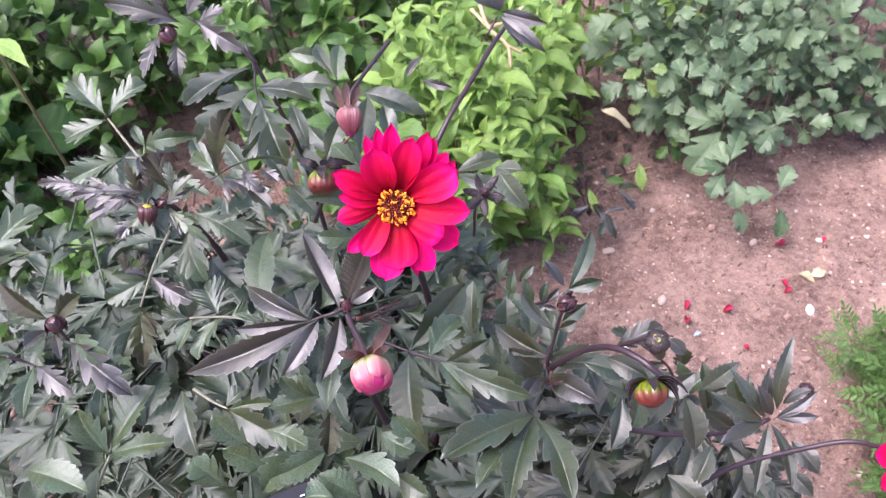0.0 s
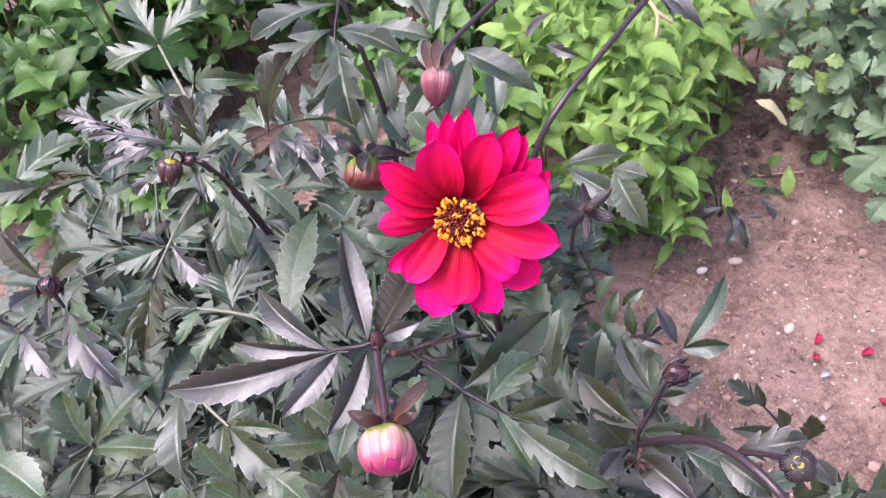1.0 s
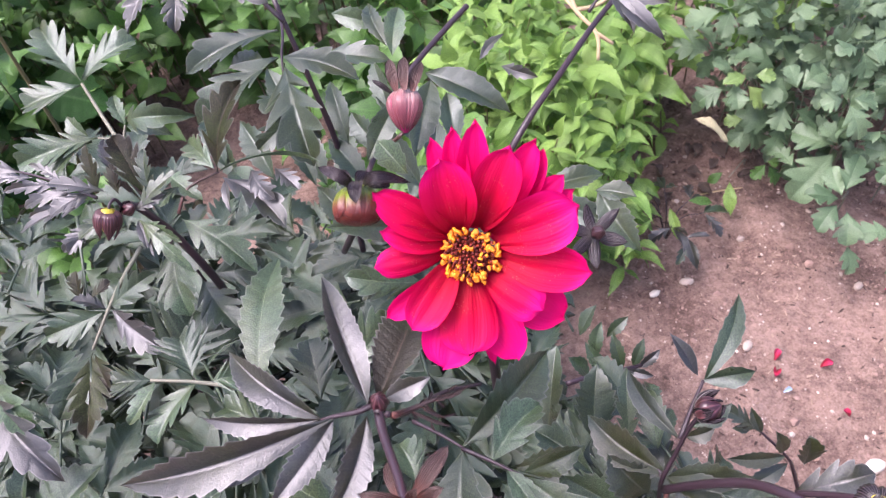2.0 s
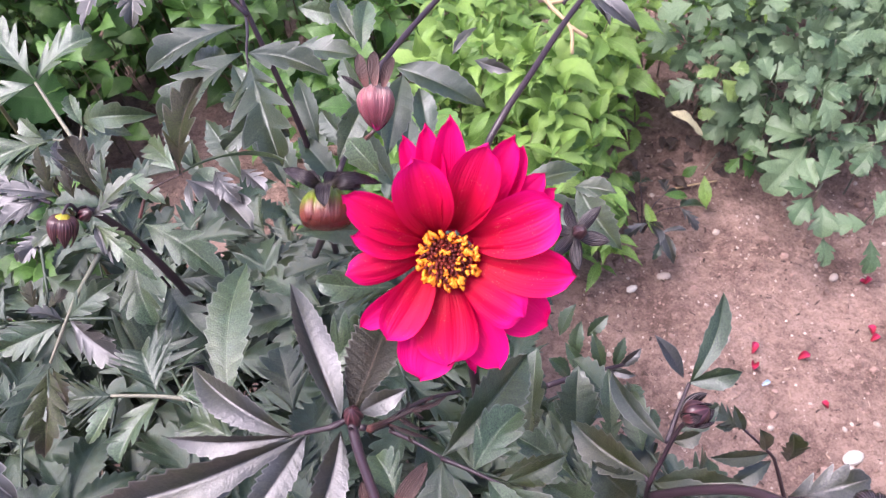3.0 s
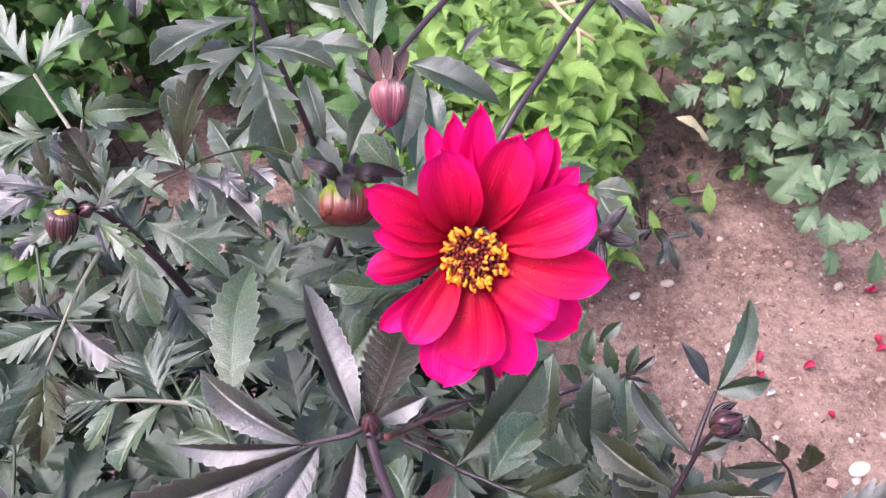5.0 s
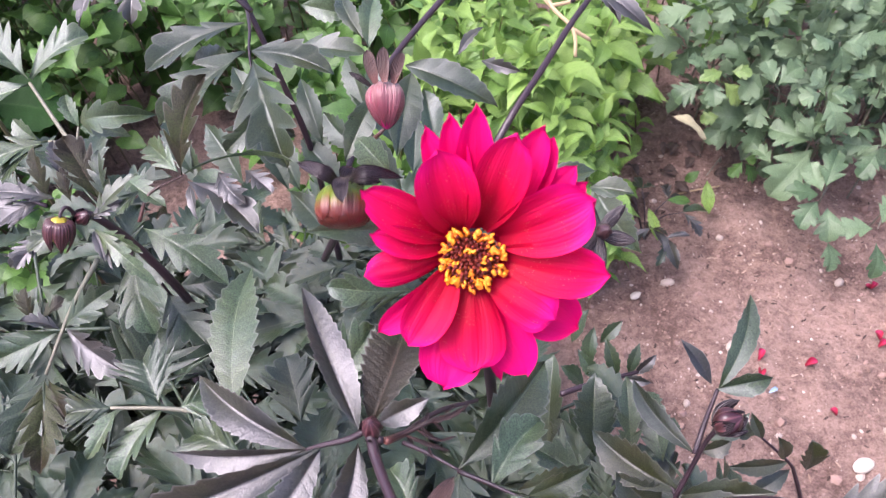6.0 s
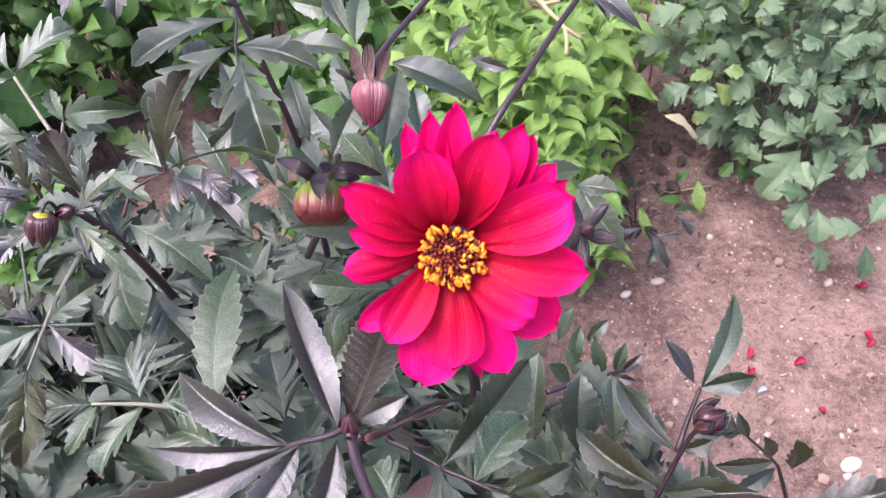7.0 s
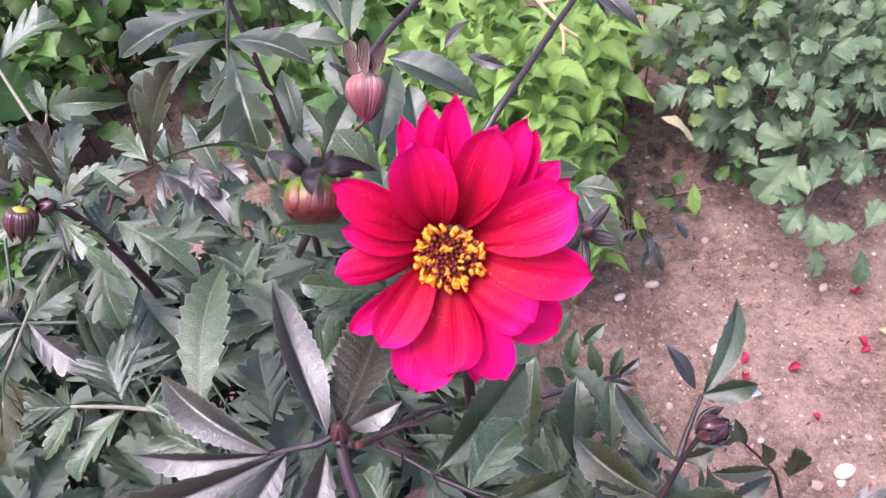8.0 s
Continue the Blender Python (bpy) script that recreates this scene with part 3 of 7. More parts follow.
def hooded_bud(plant, top, tip, radius, skin, lobes=5, turn=0.0, label="", crown=1.0):
    """A bud under a hood of ribbed bracts that leave its yellow crown, bulge outwards and hang to points."""
    top, tip = Vector(top), Vector(tip)
    m = basis(top, tip)
    ln = (tip - top).length
    ob = part("bud", lathe([(x * 0.8, q * 0.88) for x, q in oval(ln, radius, 14, 0.42, 0.7)], 32, lobes, 0.04).mesh("bud", BUD_YELLOW), plant, m, label)
    part("crown", lathe([(-0.11 * ln * crown, 0.10 * radius), (-0.09 * ln * crown, 0.34 * radius), (-0.03 * ln * crown, 0.54 * radius), (0.08 * ln, 0.66 * radius)], 24, lobes, 0.08).mesh("crown", BUD_YELLOW), ob, m, "yellow-green crown")
    rng = random.Random(lobes + int(turn * 10))
    n, c = 14, 12
    for k in range(lobes):
        g = Geo()
        w0 = 2 * math.pi * k / lobes + turn + rng.uniform(-0.08, 0.08)
        long = rng.uniform(0.92, 1.12)
        for i in range(n + 1):
            q = i / n
            x = ln * long * (1 - math.cos(1.65 * q)) / 1.079 - 0.03 * ln
            rr = radius * math.sin(0.10 + 0.42 * crown + (2.5 - 0.4 * crown) * q)
            half = math.pi / lobes * 1.04 * (1.0 if q < 0.62 else 1 - 0.97 * ((q - 0.62) / 0.38) ** 1.5)
            for j in range(-c, c + 1):
                v = j / c
                ra = rr * (1 + 0.20 * (1 - v ** 4) * min(1.0, 0.3 + 3 * q) + 0.03 * math.cos(6 * math.pi * v) * min(1.0, 3 * q))
                g.v.append(Vector((x, ra * math.cos(w0 + half * v), ra * math.sin(w0 + half * v))))
                g.uv.append((q, 0.5 + v / 2))
        ww = 2 * c + 1
        for i in range(n):
            for j in range(ww - 1):
                o = i * ww + j
                g.f.append((o, o + ww, o + ww + 1, o + 1))
        part("bract", g.mesh("bract", skin), ob, m)
    return ob


def stem(plant, *pts, r0=0.003, r1=0.002, mat=STEM, name="stem"):
    COUNT[0] += 1
    return part(name, tube(pts, r0, r1, 10, 7, 0.04, COUNT[0]).mesh(name, mat), plant)


# ---- loose things on the soil ----
rng = random.Random(11)
PEBBLES = [pebble_geo(rng, rng.uniform(0.5, 0.8)) for _ in range(7)]
PEBBLE_MESH = [g.mesh("pebble", STONE) for g in PEBBLES]
for i in range(260):
    x, y = rng.uniform(0.10, 0.95), rng.uniform(0.35, 1.45)
    s = 0.0022 * rng.uniform(0.6, 1.0) / rng.uniform(0.28, 1.0)
    part("pebble", PEBBLE_MESH[i % 7], GROUND, pose(x, y, lump(x, y) + s * 0.15, rng.uniform(-20, 20), rng.uniform(-20, 20), rng.uniform(0, 360)) @ Matrix.Scale(s, 4))
low = []
for k in range(5):
    bm = bmesh.new()
    bmesh.ops.create_icosphere(bm, subdivisions=1, radius=1.0)
    g = Geo()
    for q in bm.verts:
        g.v.append(q.co * rng.uniform(0.65, 1.2))
    bm.verts.index_update()
    g.f = [tuple(q.index for q in fc.verts) for fc in bm.faces]
    g.uv = [(0, 0)] * len(g.v)
    bm.free()
    low.append(g)
crumbs = Geo()
for i in range(7000):
    x, y = rng.uniform(0.05, 1.0), rng.uniform(0.3, 1.5)
    if noise.noise(Vector((x * 7, y * 7, 3))) < rng.uniform(-0.5, 0.25):
        continue
    s = rng.uniform(0.0010, 0.0034)
    if rng.random() < 0.10:
        s *= rng.uniform(1.6, 3.0)
    crumbs.add(low[i % 5], pose(x, y, lump(x, y) + s * 0.25, rng.uniform(0, 360), rng.uniform(0, 360), 0) @ Matrix.Diagonal((s, s * rng.uniform(0.6, 1), s * rng.uniform(0.5, 0.9), 1)))
part("soil_crumbs", crumbs.mesh("soil_crumbs", CRUMB, False), GROUND, I4, "clods of dry soil", "stuff")
grit = Geo()
for i in range(2200):
    x, y = rng.uniform(0.05, 1.0), rng.uniform(0.3, 1.5)
    if noise.noise(Vector((x * 5, y * 5, 8))) < rng.uniform(-0.4, 0.4):
        continue
    s = 0.0007 / rng.uniform(0.3, 1.0)
    grit.add(low[i % 5], pose(x, y, lump(x, y) + s * 0.3, rng.uniform(0, 360), rng.uniform(0, 360), 0) @ Matrix.Scale(s, 4))
for tone, name, count, label in ((CHAFF, "straw_bits", 1500, "dry straw-coloured plant bits on the soil"), (CHAFF_DARK, "bark_bits", 1700, "dark rotted plant bits on the soil")):
    bits = Geo()
    for i in range(count):
        x, y = rng.uniform(0.05, 0.95), rng.uniform(0.35, 1.45)
        if noise.noise(Vector((x * 6, y * 6, count))) < rng.uniform(-0.55, 0.3):
            continue
        s = rng.uniform(0.0016, 0.0062)
        bits.add(low[i % 5], pose(x, y, lump(x, y) + 0.0010, rng.uniform(-25, 25), rng.uniform(-25, 25), rng.uniform(0, 360)) @ Matrix.Diagonal((s, s * rng.uniform(0.12, 0.4), s * rng.uniform(0.1, 0.25), 1)))
    part(name, bits.mesh(name, tone, False), GROUND, I4, label, "stuff")
part("grit", grit.mesh("grit", STONE, False), GROUND, I4, "pale grit", "stuff")


def on_soil(x, y, up=0.0, rx=0, ry=0, rz=0):
    return pose(x, y, lump(x, y) + up, rx, ry, rz)


def fallen_petal(x, y, rz, length=0.022, width=0.012, lift=12):
    g = petal_geo(length * 0.78, width * 0.7, 0.9, 0.2, seed=int(rz), ridge=0.14, curl=0.3)
    thing("fallen_petal", on_soil(x, y, 0.002, 4, -lift, rz), "wilted crimson petal lying on the soil", "petal", "petals on the soil", mesh=g.mesh("fallen_petal", FALLEN))


def ground_stone(x, y, size, rz, mat, label, name="stone"):
    thing(name, on_soil(x, y, size * 0.3, 0, 0, rz) @ Matrix.Diagonal((size, size * 0.8, size * 0.9, 1)), label, "stone", mesh=pebble_geo(random.Random(int(rz)), 0.55, 0.45).mesh(name, mat))


# ---- background shrubs ----


def thicket(name, label, category, base, shoots, mat, variants, rngseed, spacing, size, limit=300, stem_mat=TWIG, pairs=4, flat=0.5, hang=0.12):
    """A shrub of arching shoots with leaves in pairs. shoots: (root, tip) pairs. The leaves that stand highest are parts of their own."""
    r = random.Random(rngseed)
    plant = thing(name, base, label, category)
    meshes = [g.mesh("leaf", mat) for g in variants]
    rest = Geo()
    spots = []
    for root, tip in shoots:
        root, tip = Vector(root), Vector(tip)
        mid = root.lerp(tip, 0.55) + Vector((0, 0, 0.22 * (tip - root).length * r.uniform(0.3, 1)))
        path = smooth_path([root, mid, tip], 10)
        part("shoot", tube([root, mid, tip], 0.0015, 0.0007, 5, 5).mesh("shoot", stem_mat), plant)
        total = (tip - mid).length
        ax = (path[-1] - path[-4]).normalized()
        for k in range(pairs):
            c = path[max(2, len(path) - 1 - int(k * spacing / max(total, 0.02) * 10))]
            spin = r.uniform(0, 40) + 90 * (k % 2)
            for sg in (0, 180):
                s = size * r.uniform(0.5, 1.2) * (0.65 if k == 0 else 1)
                out = Matrix.Rotation(radians(spin + sg), 3, ax) @ ax.orthogonal().normalized()
                way = (out + ax * r.uniform(0.3, 0.8) + Vector((0, -0.1, -hang))).normalized()
                up = (Vector((0, -0.35, 1)) * flat + Vector((r.uniform(-1, 1), r.uniform(-1, 1), r.uniform(0, 1))) * 0.5).normalized()
                spots.append((c, basis(c, c + way, r.uniform(-15, 15), up) @ Matrix.Scale(s, 4)))
        s = size * r.uniform(0.6, 0.9)
        spots.append((tip, basis(tip, tip + ax, 0, FACE) @ Matrix.Scale(s, 4)))
    spots.sort(key=lambda q: -q[0].z)
    for i, (c, m) in enumerate(spots):
        if i < limit:
            part("leaf", meshes[i % len(meshes)], plant, m)
        else:
            rest.add(variants[i % len(variants)], m)
    if rest.v:
        part("lower_leaves", rest.mesh("lower_leaves", mat), plant, I4, "", "stuff")
    return plant


def lance_variants(n, wide, teeth, bite, seed, fold=0.2):
    return [blade(1.0, wide * (0.75 + 0.10 * k), teeth, bite, fold, 0.15 + 0.06 * k, 0.06, 0.37, seed + k, stalk=0.07, lean=0.22, twist=0.6, point=1.25) for k in range(n)]


def lobed_variants(n, seed):
    """Leaves of three stalked leaflets, each cut into blunt toothed lobes."""
    out = []
    r = random.Random(seed)
    for k in range(n):
        g = Geo()
        g.add(tube([(0, 0, 0), (0.25, 0, 0.04), (0.52, 0, 0)], 0.012, 0.008, 5, 3))
        for a, s, at in ((0, 0.52, 0.50), (68 + r.uniform(-12, 12), 0.44, 0.42), (-68 + r.uniform(-12, 12), 0.44, 0.42)):
            m = Matrix.Translation((at, 0, 0)) @ Matrix.Rotation(radians(a), 4, "Z") @ Matrix.Rotation(radians(r.uniform(0, 26)), 4, "Y") @ Matrix.Rotation(radians(r.uniform(-15, 15)), 4, "X")
            g.add(blade(s, s * r.uniform(0.62, 0.78), 3, 0.10, r.uniform(0.1, 0.3), r.uniform(0.15, 0.4), 0.06, 0.40, seed + 5 * k + int(a), stalk=0.12, cut=r.uniform(0.45, 0.65), lean=0.5, twist=0.6), m)
        out.append(g)
    return out


def shoots_in(n, seed, spot, root):
    """n shoots: spot gives a tip from two random numbers, root the place at the soil."""
    r = random.Random(seed)
    out = []
    for i in range(n):
        tip = spot(r.random(), r.random(), r.random())
        out.append((root(tip, r), tip))
    return out


def near_root(tip, r):
    x = tip[0] + r.uniform(-0.05, 0.05)
    y = tip[1] + r.uniform(0.03, 0.10)
    return (x, y, lump(x, y) - 0.005)


# bright lime shrub
def lime_spot(a, b, c):
    if c > 0.95:
        return (0.05 + 0.09 * a, 0.82 + 0.14 * b, 0.06 + 0.16 * a)
    y = 0.84 + 0.46 * b
    x = -0.14 + 0.27 * a + 0.10 * (b - 0.5)
    top = 0.375 - 0.8 * max(0, x - 0.10) - 0.12 * abs(b - 0.4)
    return (x, y, max(0.05, top * (0.5 + 0.62 * c)))


def left_spot(a, b, c):
    y = 0.66 + 1.2 * b
    x = -1.6 + 1.50 * a
    x, y = x + 0.14 * math.sin(6 * y) * (x < -0.9), y + 0.15 * math.sin(5 * x + 1) * (y > 1.3)
    z = (0.26 + 0.16 * b + (0.10 if x < -0.72 else 0.0)) * (0.4 + 0.65 * c)
    k = 1.12 / (1.12 - z)
    p, q = Vector((-0.73, 1.38)), Vector((-0.53, 1.00))
    f = max(0.0, min(1.0, (Vector((x * k, y * k)) - p).dot(q - p) / (q - p).length_squared))
    if (Vector((x * k, y * k)) - p.lerp(q, f)).length < 0.17:
        x, y = x - 0.55, y + 0.35
    return (x, y, z)


def far_spot(a, b, c):
    y = 1.26 + 0.75 * b
    x = -0.3 + 0.85 * a
    return (x, y, (0.30 + 0.1 * b) * (0.45 + 0.6 * c))


BLUE_FRONT = ((0.24, 1.36), (0.30, 1.20), (0.38, 1.12), (0.44, 0.99), (0.53, 1.00), (0.60, 1.02), (0.66, 1.08), (1.60, 1.08))


def blue_spot(a, b, c):
    gx = 0.34 + 1.1 * a * a ** 0.3
    for (x0, y0), (x1, y1) in zip(BLUE_FRONT, BLUE_FRONT[1:]):
        if x0 <= gx <= x1:
            front = y0 + (y1 - y0) * (gx - x0) / (x1 - x0)
    gy = front + 0.18 + 0.85 * b ** 1.2
    z = 0.05 + min(0.30, 0.08 + 0.42 * b) * (0.15 + 0.85 * c)
    k = (1.12 - z) / 1.12
    return (gx * k, gy * k, z)


lime = thicket("lime_shrub", "low shrub with bright lime-green pointed leaves", "shrub", (0.02, 1.08, 0), shoots_in(90, 5, lime_spot, near_root), LIME, lance_variants(6, 0.31, 7, 0.12, 20, 0.3), 6, 0.027, 0.064, pairs=6, flat=0.8, hang=0.35)
thicket("green_shrub", "leafy mid-green shrub behind the dahlia", "shrub", (-0.8, 1.2, 0), shoots_in(420, 7, left_spot, near_root), GREEN, lance_variants(6, 0.52, 5, 0.08, 40), 8, 0.028, 0.072, pairs=6, flat=0.9)
thicket("green_shrub", "lime-green shrub growing further back in the bed", "shrub", (0.1, 1.6, 0), shoots_in(90, 9, far_spot, near_root), LIME, lance_variants(6, 0.38, 5, 0.13, 60), 10, 0.032, 0.058)
blue_bush = thicket("bluegreen_plant", "bushy plant with dull blue-green lobed leaves", "plant", (0.7, 1.35, 0), shoots_in(150, 12, blue_spot, near_root), BLUE, lobed_variants(8, 80), 13, 0.045, 0.112, pairs=2, flat=1.3, stem_mat=STEM_PALE)


# broad-leaved clump behind the dahlia, and a bright weed
broad = thing("broadleaf_plant", (-0.97, 1.00, 0), "clump of broad dark-green leaves behind the dahlia", "plant")
r = random.Random(71)
for k in range(26):
    w = r.uniform(0, 2 * math.pi)
    q = r.uniform(0.03, 0.16)
    x, y, z = -0.97 + q * math.cos(w) * 1.1, 1.00 + q * math.sin(w), 0.33 - 0.5 * q - 0.08 * r.random()
    ln = r.uniform(0.09, 0.15)
    way = Vector((math.cos(w) + r.uniform(-0.4, 0.4), math.sin(w) - 0.3, r.uniform(-0.5, -0.1))).normalized()
    part("stalk", tube([(-0.97, 1.00, 0), (-0.97 + 0.4 * (x + 0.97), 1.00 + 0.4 * (y - 1.00), 0.7 * z), (x, y, z)], 0.003, 0.0018, 5, 5).mesh("stalk", TWIG), broad)
    part("leaf", blade(ln, ln * r.uniform(0.62, 0.80), 7, 0.06, 0.22, 0.18, 0.06, 0.40, 700 + k, 3, stalk=0.05, lean=0.2).mesh("leaf", BROAD), broad, basis((x, y, z), Vector((x, y, z)) + way, r.uniform(-15, 15), Vector((0.1, -0.3, 1)).normalized()))


weed = thing("weed_shoot", (-0.56, 0.78, 0), "tall thin weed shoot with bright lime-green leaves", "weed")
part("stem", tube([(-0.56, 0.78, -0.01), (-0.53, 0.74, 0.35), (-0.452, 0.632, 0.69)], 0.003, 0.0015, 6, 6).mesh("stem", TWIG), weed)
for base, tip, wide in (((-0.450, 0.630, 0.690), (-0.400, 0.586, 0.690), 0.017), ((-0.455, 0.638, 0.690), (-0.437, 0.639, 0.706), 0.016), ((-0.455, 0.635, 0.690), (-0.49, 0.60, 0.68), 0.028)):
    part("leaf", blade((Vector(tip) - Vector(base)).length, wide, 6, 0.06, 0.25, 0.14, 0.05, 0.42, int(1000 * wide), 3, lean=0.2, point=1.2).mesh("leaf", LIME), weed, basis(base, tip, 0, Vector((0, -0.4, 1)).normalized()))


# the leaves at the front of the blue-green plant


def front_leaf(plant, base, tip, width, cut, mat=BLUE):
    COUNT[0] += 1
    n = COUNT[0]
    g = blade((Vector(tip) - Vector(base)).length * 1.05, width * 0.85, 3 if cut else 5, 0.10, 0.16, 0.12 + 0.03 * (n % 5), 0.06, 0.42, n, 3, stalk=0.08, cut=cut * 1.2, lean=0.5, twist=0.5, point=1.25)
    part("leaf", g.mesh("leaf", mat), plant, basis(base, tip, (n * 37) % 30 - 15, Vector((0.1, -0.4, 1)).normalized()))


def front_stalk(plant, node):
    x, y, z = node
    part("shoot", tube([(x + 0.05, y + 0.10, 0.0), (x + 0.035, y + 0.06, 0.7 * z), (x, y, z)], 0.0016, 0.0009, 5, 5).mesh("shoot", STEM_PALE), plant)


front_leaf(blue_bush, (0.393, 1.025, 0.16), (0.336, 0.979, 0.11), 0.081, 0.5)
front_leaf(blue_bush, (0.391, 1.021, 0.17), (0.335, 1.048, 0.17), 0.059, 0.45)
front_leaf(blue_bush, (0.393, 1.023, 0.17), (0.368, 1.042, 0.19), 0.038, 0.4)
front_leaf(blue_bush, (0.375, 0.92, 0.17), (0.325, 0.917, 0.18), 0.037, 0.4)
front_leaf(blue_bush, (0.376, 0.922, 0.17), (0.364, 0.958, 0.19), 0.037, 0.4)
front_leaf(blue_bush, (0.374, 0.918, 0.18), (0.398, 0.969, 0.2), 0.041, 0.45)
front_leaf(blue_bush, (0.37, 0.913, 0.17), (0.343, 0.881, 0.15), 0.04, 0.4)
front_leaf(blue_bush, (0.388, 0.922, 0.15), (0.388, 0.884, 0.12), 0.045, 0.5)
front_leaf(blue_bush, (0.394, 0.894, 0.11), (0.396, 0.866, 0.08), 0.038, 0.5)
front_leaf(blue_bush, (0.449, 0.978, 0.2), (0.41, 0.987, 0.2), 0.035, 0.4)
front_leaf(blue_bush, (0.45, 0.97, 0.2), (0.424, 0.945, 0.18), 0.035, 0.4)
front_leaf(blue_bush, (0.457, 0.906, 0.12), (0.399, 0.9, 0.12), 0.038, 0.4)
front_leaf(blue_bush, (0.455, 0.978, 0.2), (0.473, 0.997, 0.22), 0.038, 0.4)
front_leaf(blue_bush, (0.475, 0.92, 0.08), (0.47, 0.885, 0.04), 0.035, 0.5)
front_leaf(blue_bush, (0.458, 0.902, 0.13), (0.481, 0.935, 0.15), 0.038, 0.4)
front_leaf(blue_bush, (0.231, 1.072, 0.23), (0.198, 1.064, 0.21), 0.046, 0.45)
front_leaf(blue_bush, (0.244, 1.086, 0.23), (0.249, 1.052, 0.21), 0.035, 0.35)
front_leaf(blue_bush, (0.264, 1.096, 0.22), (0.289, 1.076, 0.19), 0.039, 0.35, BLUE_LIGHT)
front_leaf(blue_bush, (0.262, 1.091, 0.24), (0.227, 1.07, 0.24), 0.026, 0.3, BLUE_LIGHT)
front_leaf(blue_bush, (0.243, 1.096, 0.24), (0.211, 1.09, 0.26), 0.03, 0.35)
front_leaf(blue_bush, (0.27, 1.089, 0.24), (0.298, 1.084, 0.24), 0.026, 0.3, BLUE_LIGHT)
front_leaf(blue_bush, (0.284, 1.087, 0.15), (0.301, 1.069, 0.12), 0.043, 0.45)
front_leaf(blue_bush, (0.278, 1.075, 0.15), (0.255, 1.065, 0.13), 0.029, 0.4)
front_leaf(blue_bush, (0.271, 1.076, 0.17), (0.244, 1.078, 0.16), 0.026, 0.3, BLUE_LIGHT)
front_leaf(blue_bush, (0.32, 1.074, 0.2), (0.313, 1.055, 0.17), 0.041, 0.45)
front_leaf(blue_bush, (0.329, 1.065, 0.2), (0.369, 1.063, 0.17), 0.042, 0.45)
front_leaf(blue_bush, (0.319, 1.069, 0.21), (0.292, 1.074, 0.21), 0.037, 0.4)
front_leaf(blue_bush, (0.361, 0.994, 0.28), (0.336, 0.989, 0.27), 0.036, 0.5)
front_leaf(blue_bush, (0.364, 0.988, 0.28), (0.382, 0.963, 0.24), 0.043, 0.5)
front_leaf(blue_bush, (0.37, 0.995, 0.28), (0.401, 0.989, 0.27), 0.041, 0.5)
front_leaf(blue_bush, (0.36, 0.989, 0.29), (0.339, 0.995, 0.31), 0.034, 0.45)
front_leaf(blue_bush, (0.381, 1.041, 0.32), (0.387, 1.025, 0.29), 0.044, 0.55)
front_leaf(blue_bush, (0.385, 1.046, 0.32), (0.416, 1.041, 0.31), 0.04, 0.5)
front_leaf(blue_bush, (0.379, 1.046, 0.32), (0.348, 1.033, 0.32), 0.036, 0.5)
front_leaf(blue_bush, (0.319, 1.066, 0.09), (0.3, 1.054, 0.07), 0.025, 0.4, GREEN)
front_leaf(blue_bush, (0.32, 1.066, 0.09), (0.336, 1.051, 0.06), 0.027, 0.4, GREEN)
front_leaf(blue_bush, (0.316, 1.061, 0.1), (0.332, 1.055, 0.1), 0.021, 0.3, GREEN)
front_leaf(blue_bush, (0.266, 1.052, 0.07), (0.271, 1.014, 0.03), 0.023, 0.0, LIME)
front_leaf(blue_bush, (0.26, 1.067, 0.07), (0.238, 1.064, 0.05), 0.018, 0.0, GREEN)
front_leaf(blue_bush, (0.341, 1.019, 0.13), (0.323, 1.051, 0.13), 0.034, 0.5)
front_leaf(blue_bush, (0.315, 1.035, 0.26), (0.303, 1.057, 0.28), 0.037, 0.45)
front_leaf(blue_bush, (0.318, 1.035, 0.26), (0.35, 1.058, 0.27), 0.037, 0.45)
front_leaf(blue_bush, (0.352, 1.088, 0.27), (0.344, 1.059, 0.25), 0.036, 0.5)
front_leaf(blue_bush, (0.439, 1.01, 0.28), (0.463, 1.002, 0.25), 0.04, 0.5)
front_leaf(blue_bush, (0.438, 1.022, 0.28), (0.42, 1.046, 0.27), 0.041, 0.5)
front_stalk(blue_bush, (0.391, 1.023, 0.165))
front_stalk(blue_bush, (0.375, 0.92, 0.17))
front_stalk(blue_bush, (0.395, 0.899, 0.11))
front_stalk(blue_bush, (0.45, 0.975, 0.2))
front_stalk(blue_bush, (0.459, 0.906, 0.12))
front_stalk(blue_bush, (0.238, 1.078, 0.23))
front_stalk(blue_bush, (0.265, 1.09, 0.235))
front_stalk(blue_bush, (0.279, 1.079, 0.16))
front_stalk(blue_bush, (0.323, 1.078, 0.2))
front_stalk(blue_bush, (0.365, 0.994, 0.28))
front_stalk(blue_bush, (0.382, 1.044, 0.32))
front_stalk(blue_bush, (0.32, 1.068, 0.09))
front_stalk(blue_bush, (0.44, 1.016, 0.28))
front_stalk(blue_bush, (0.316, 1.035, 0.26))
front_stalk(blue_bush, (0.266, 1.055, 0.07))


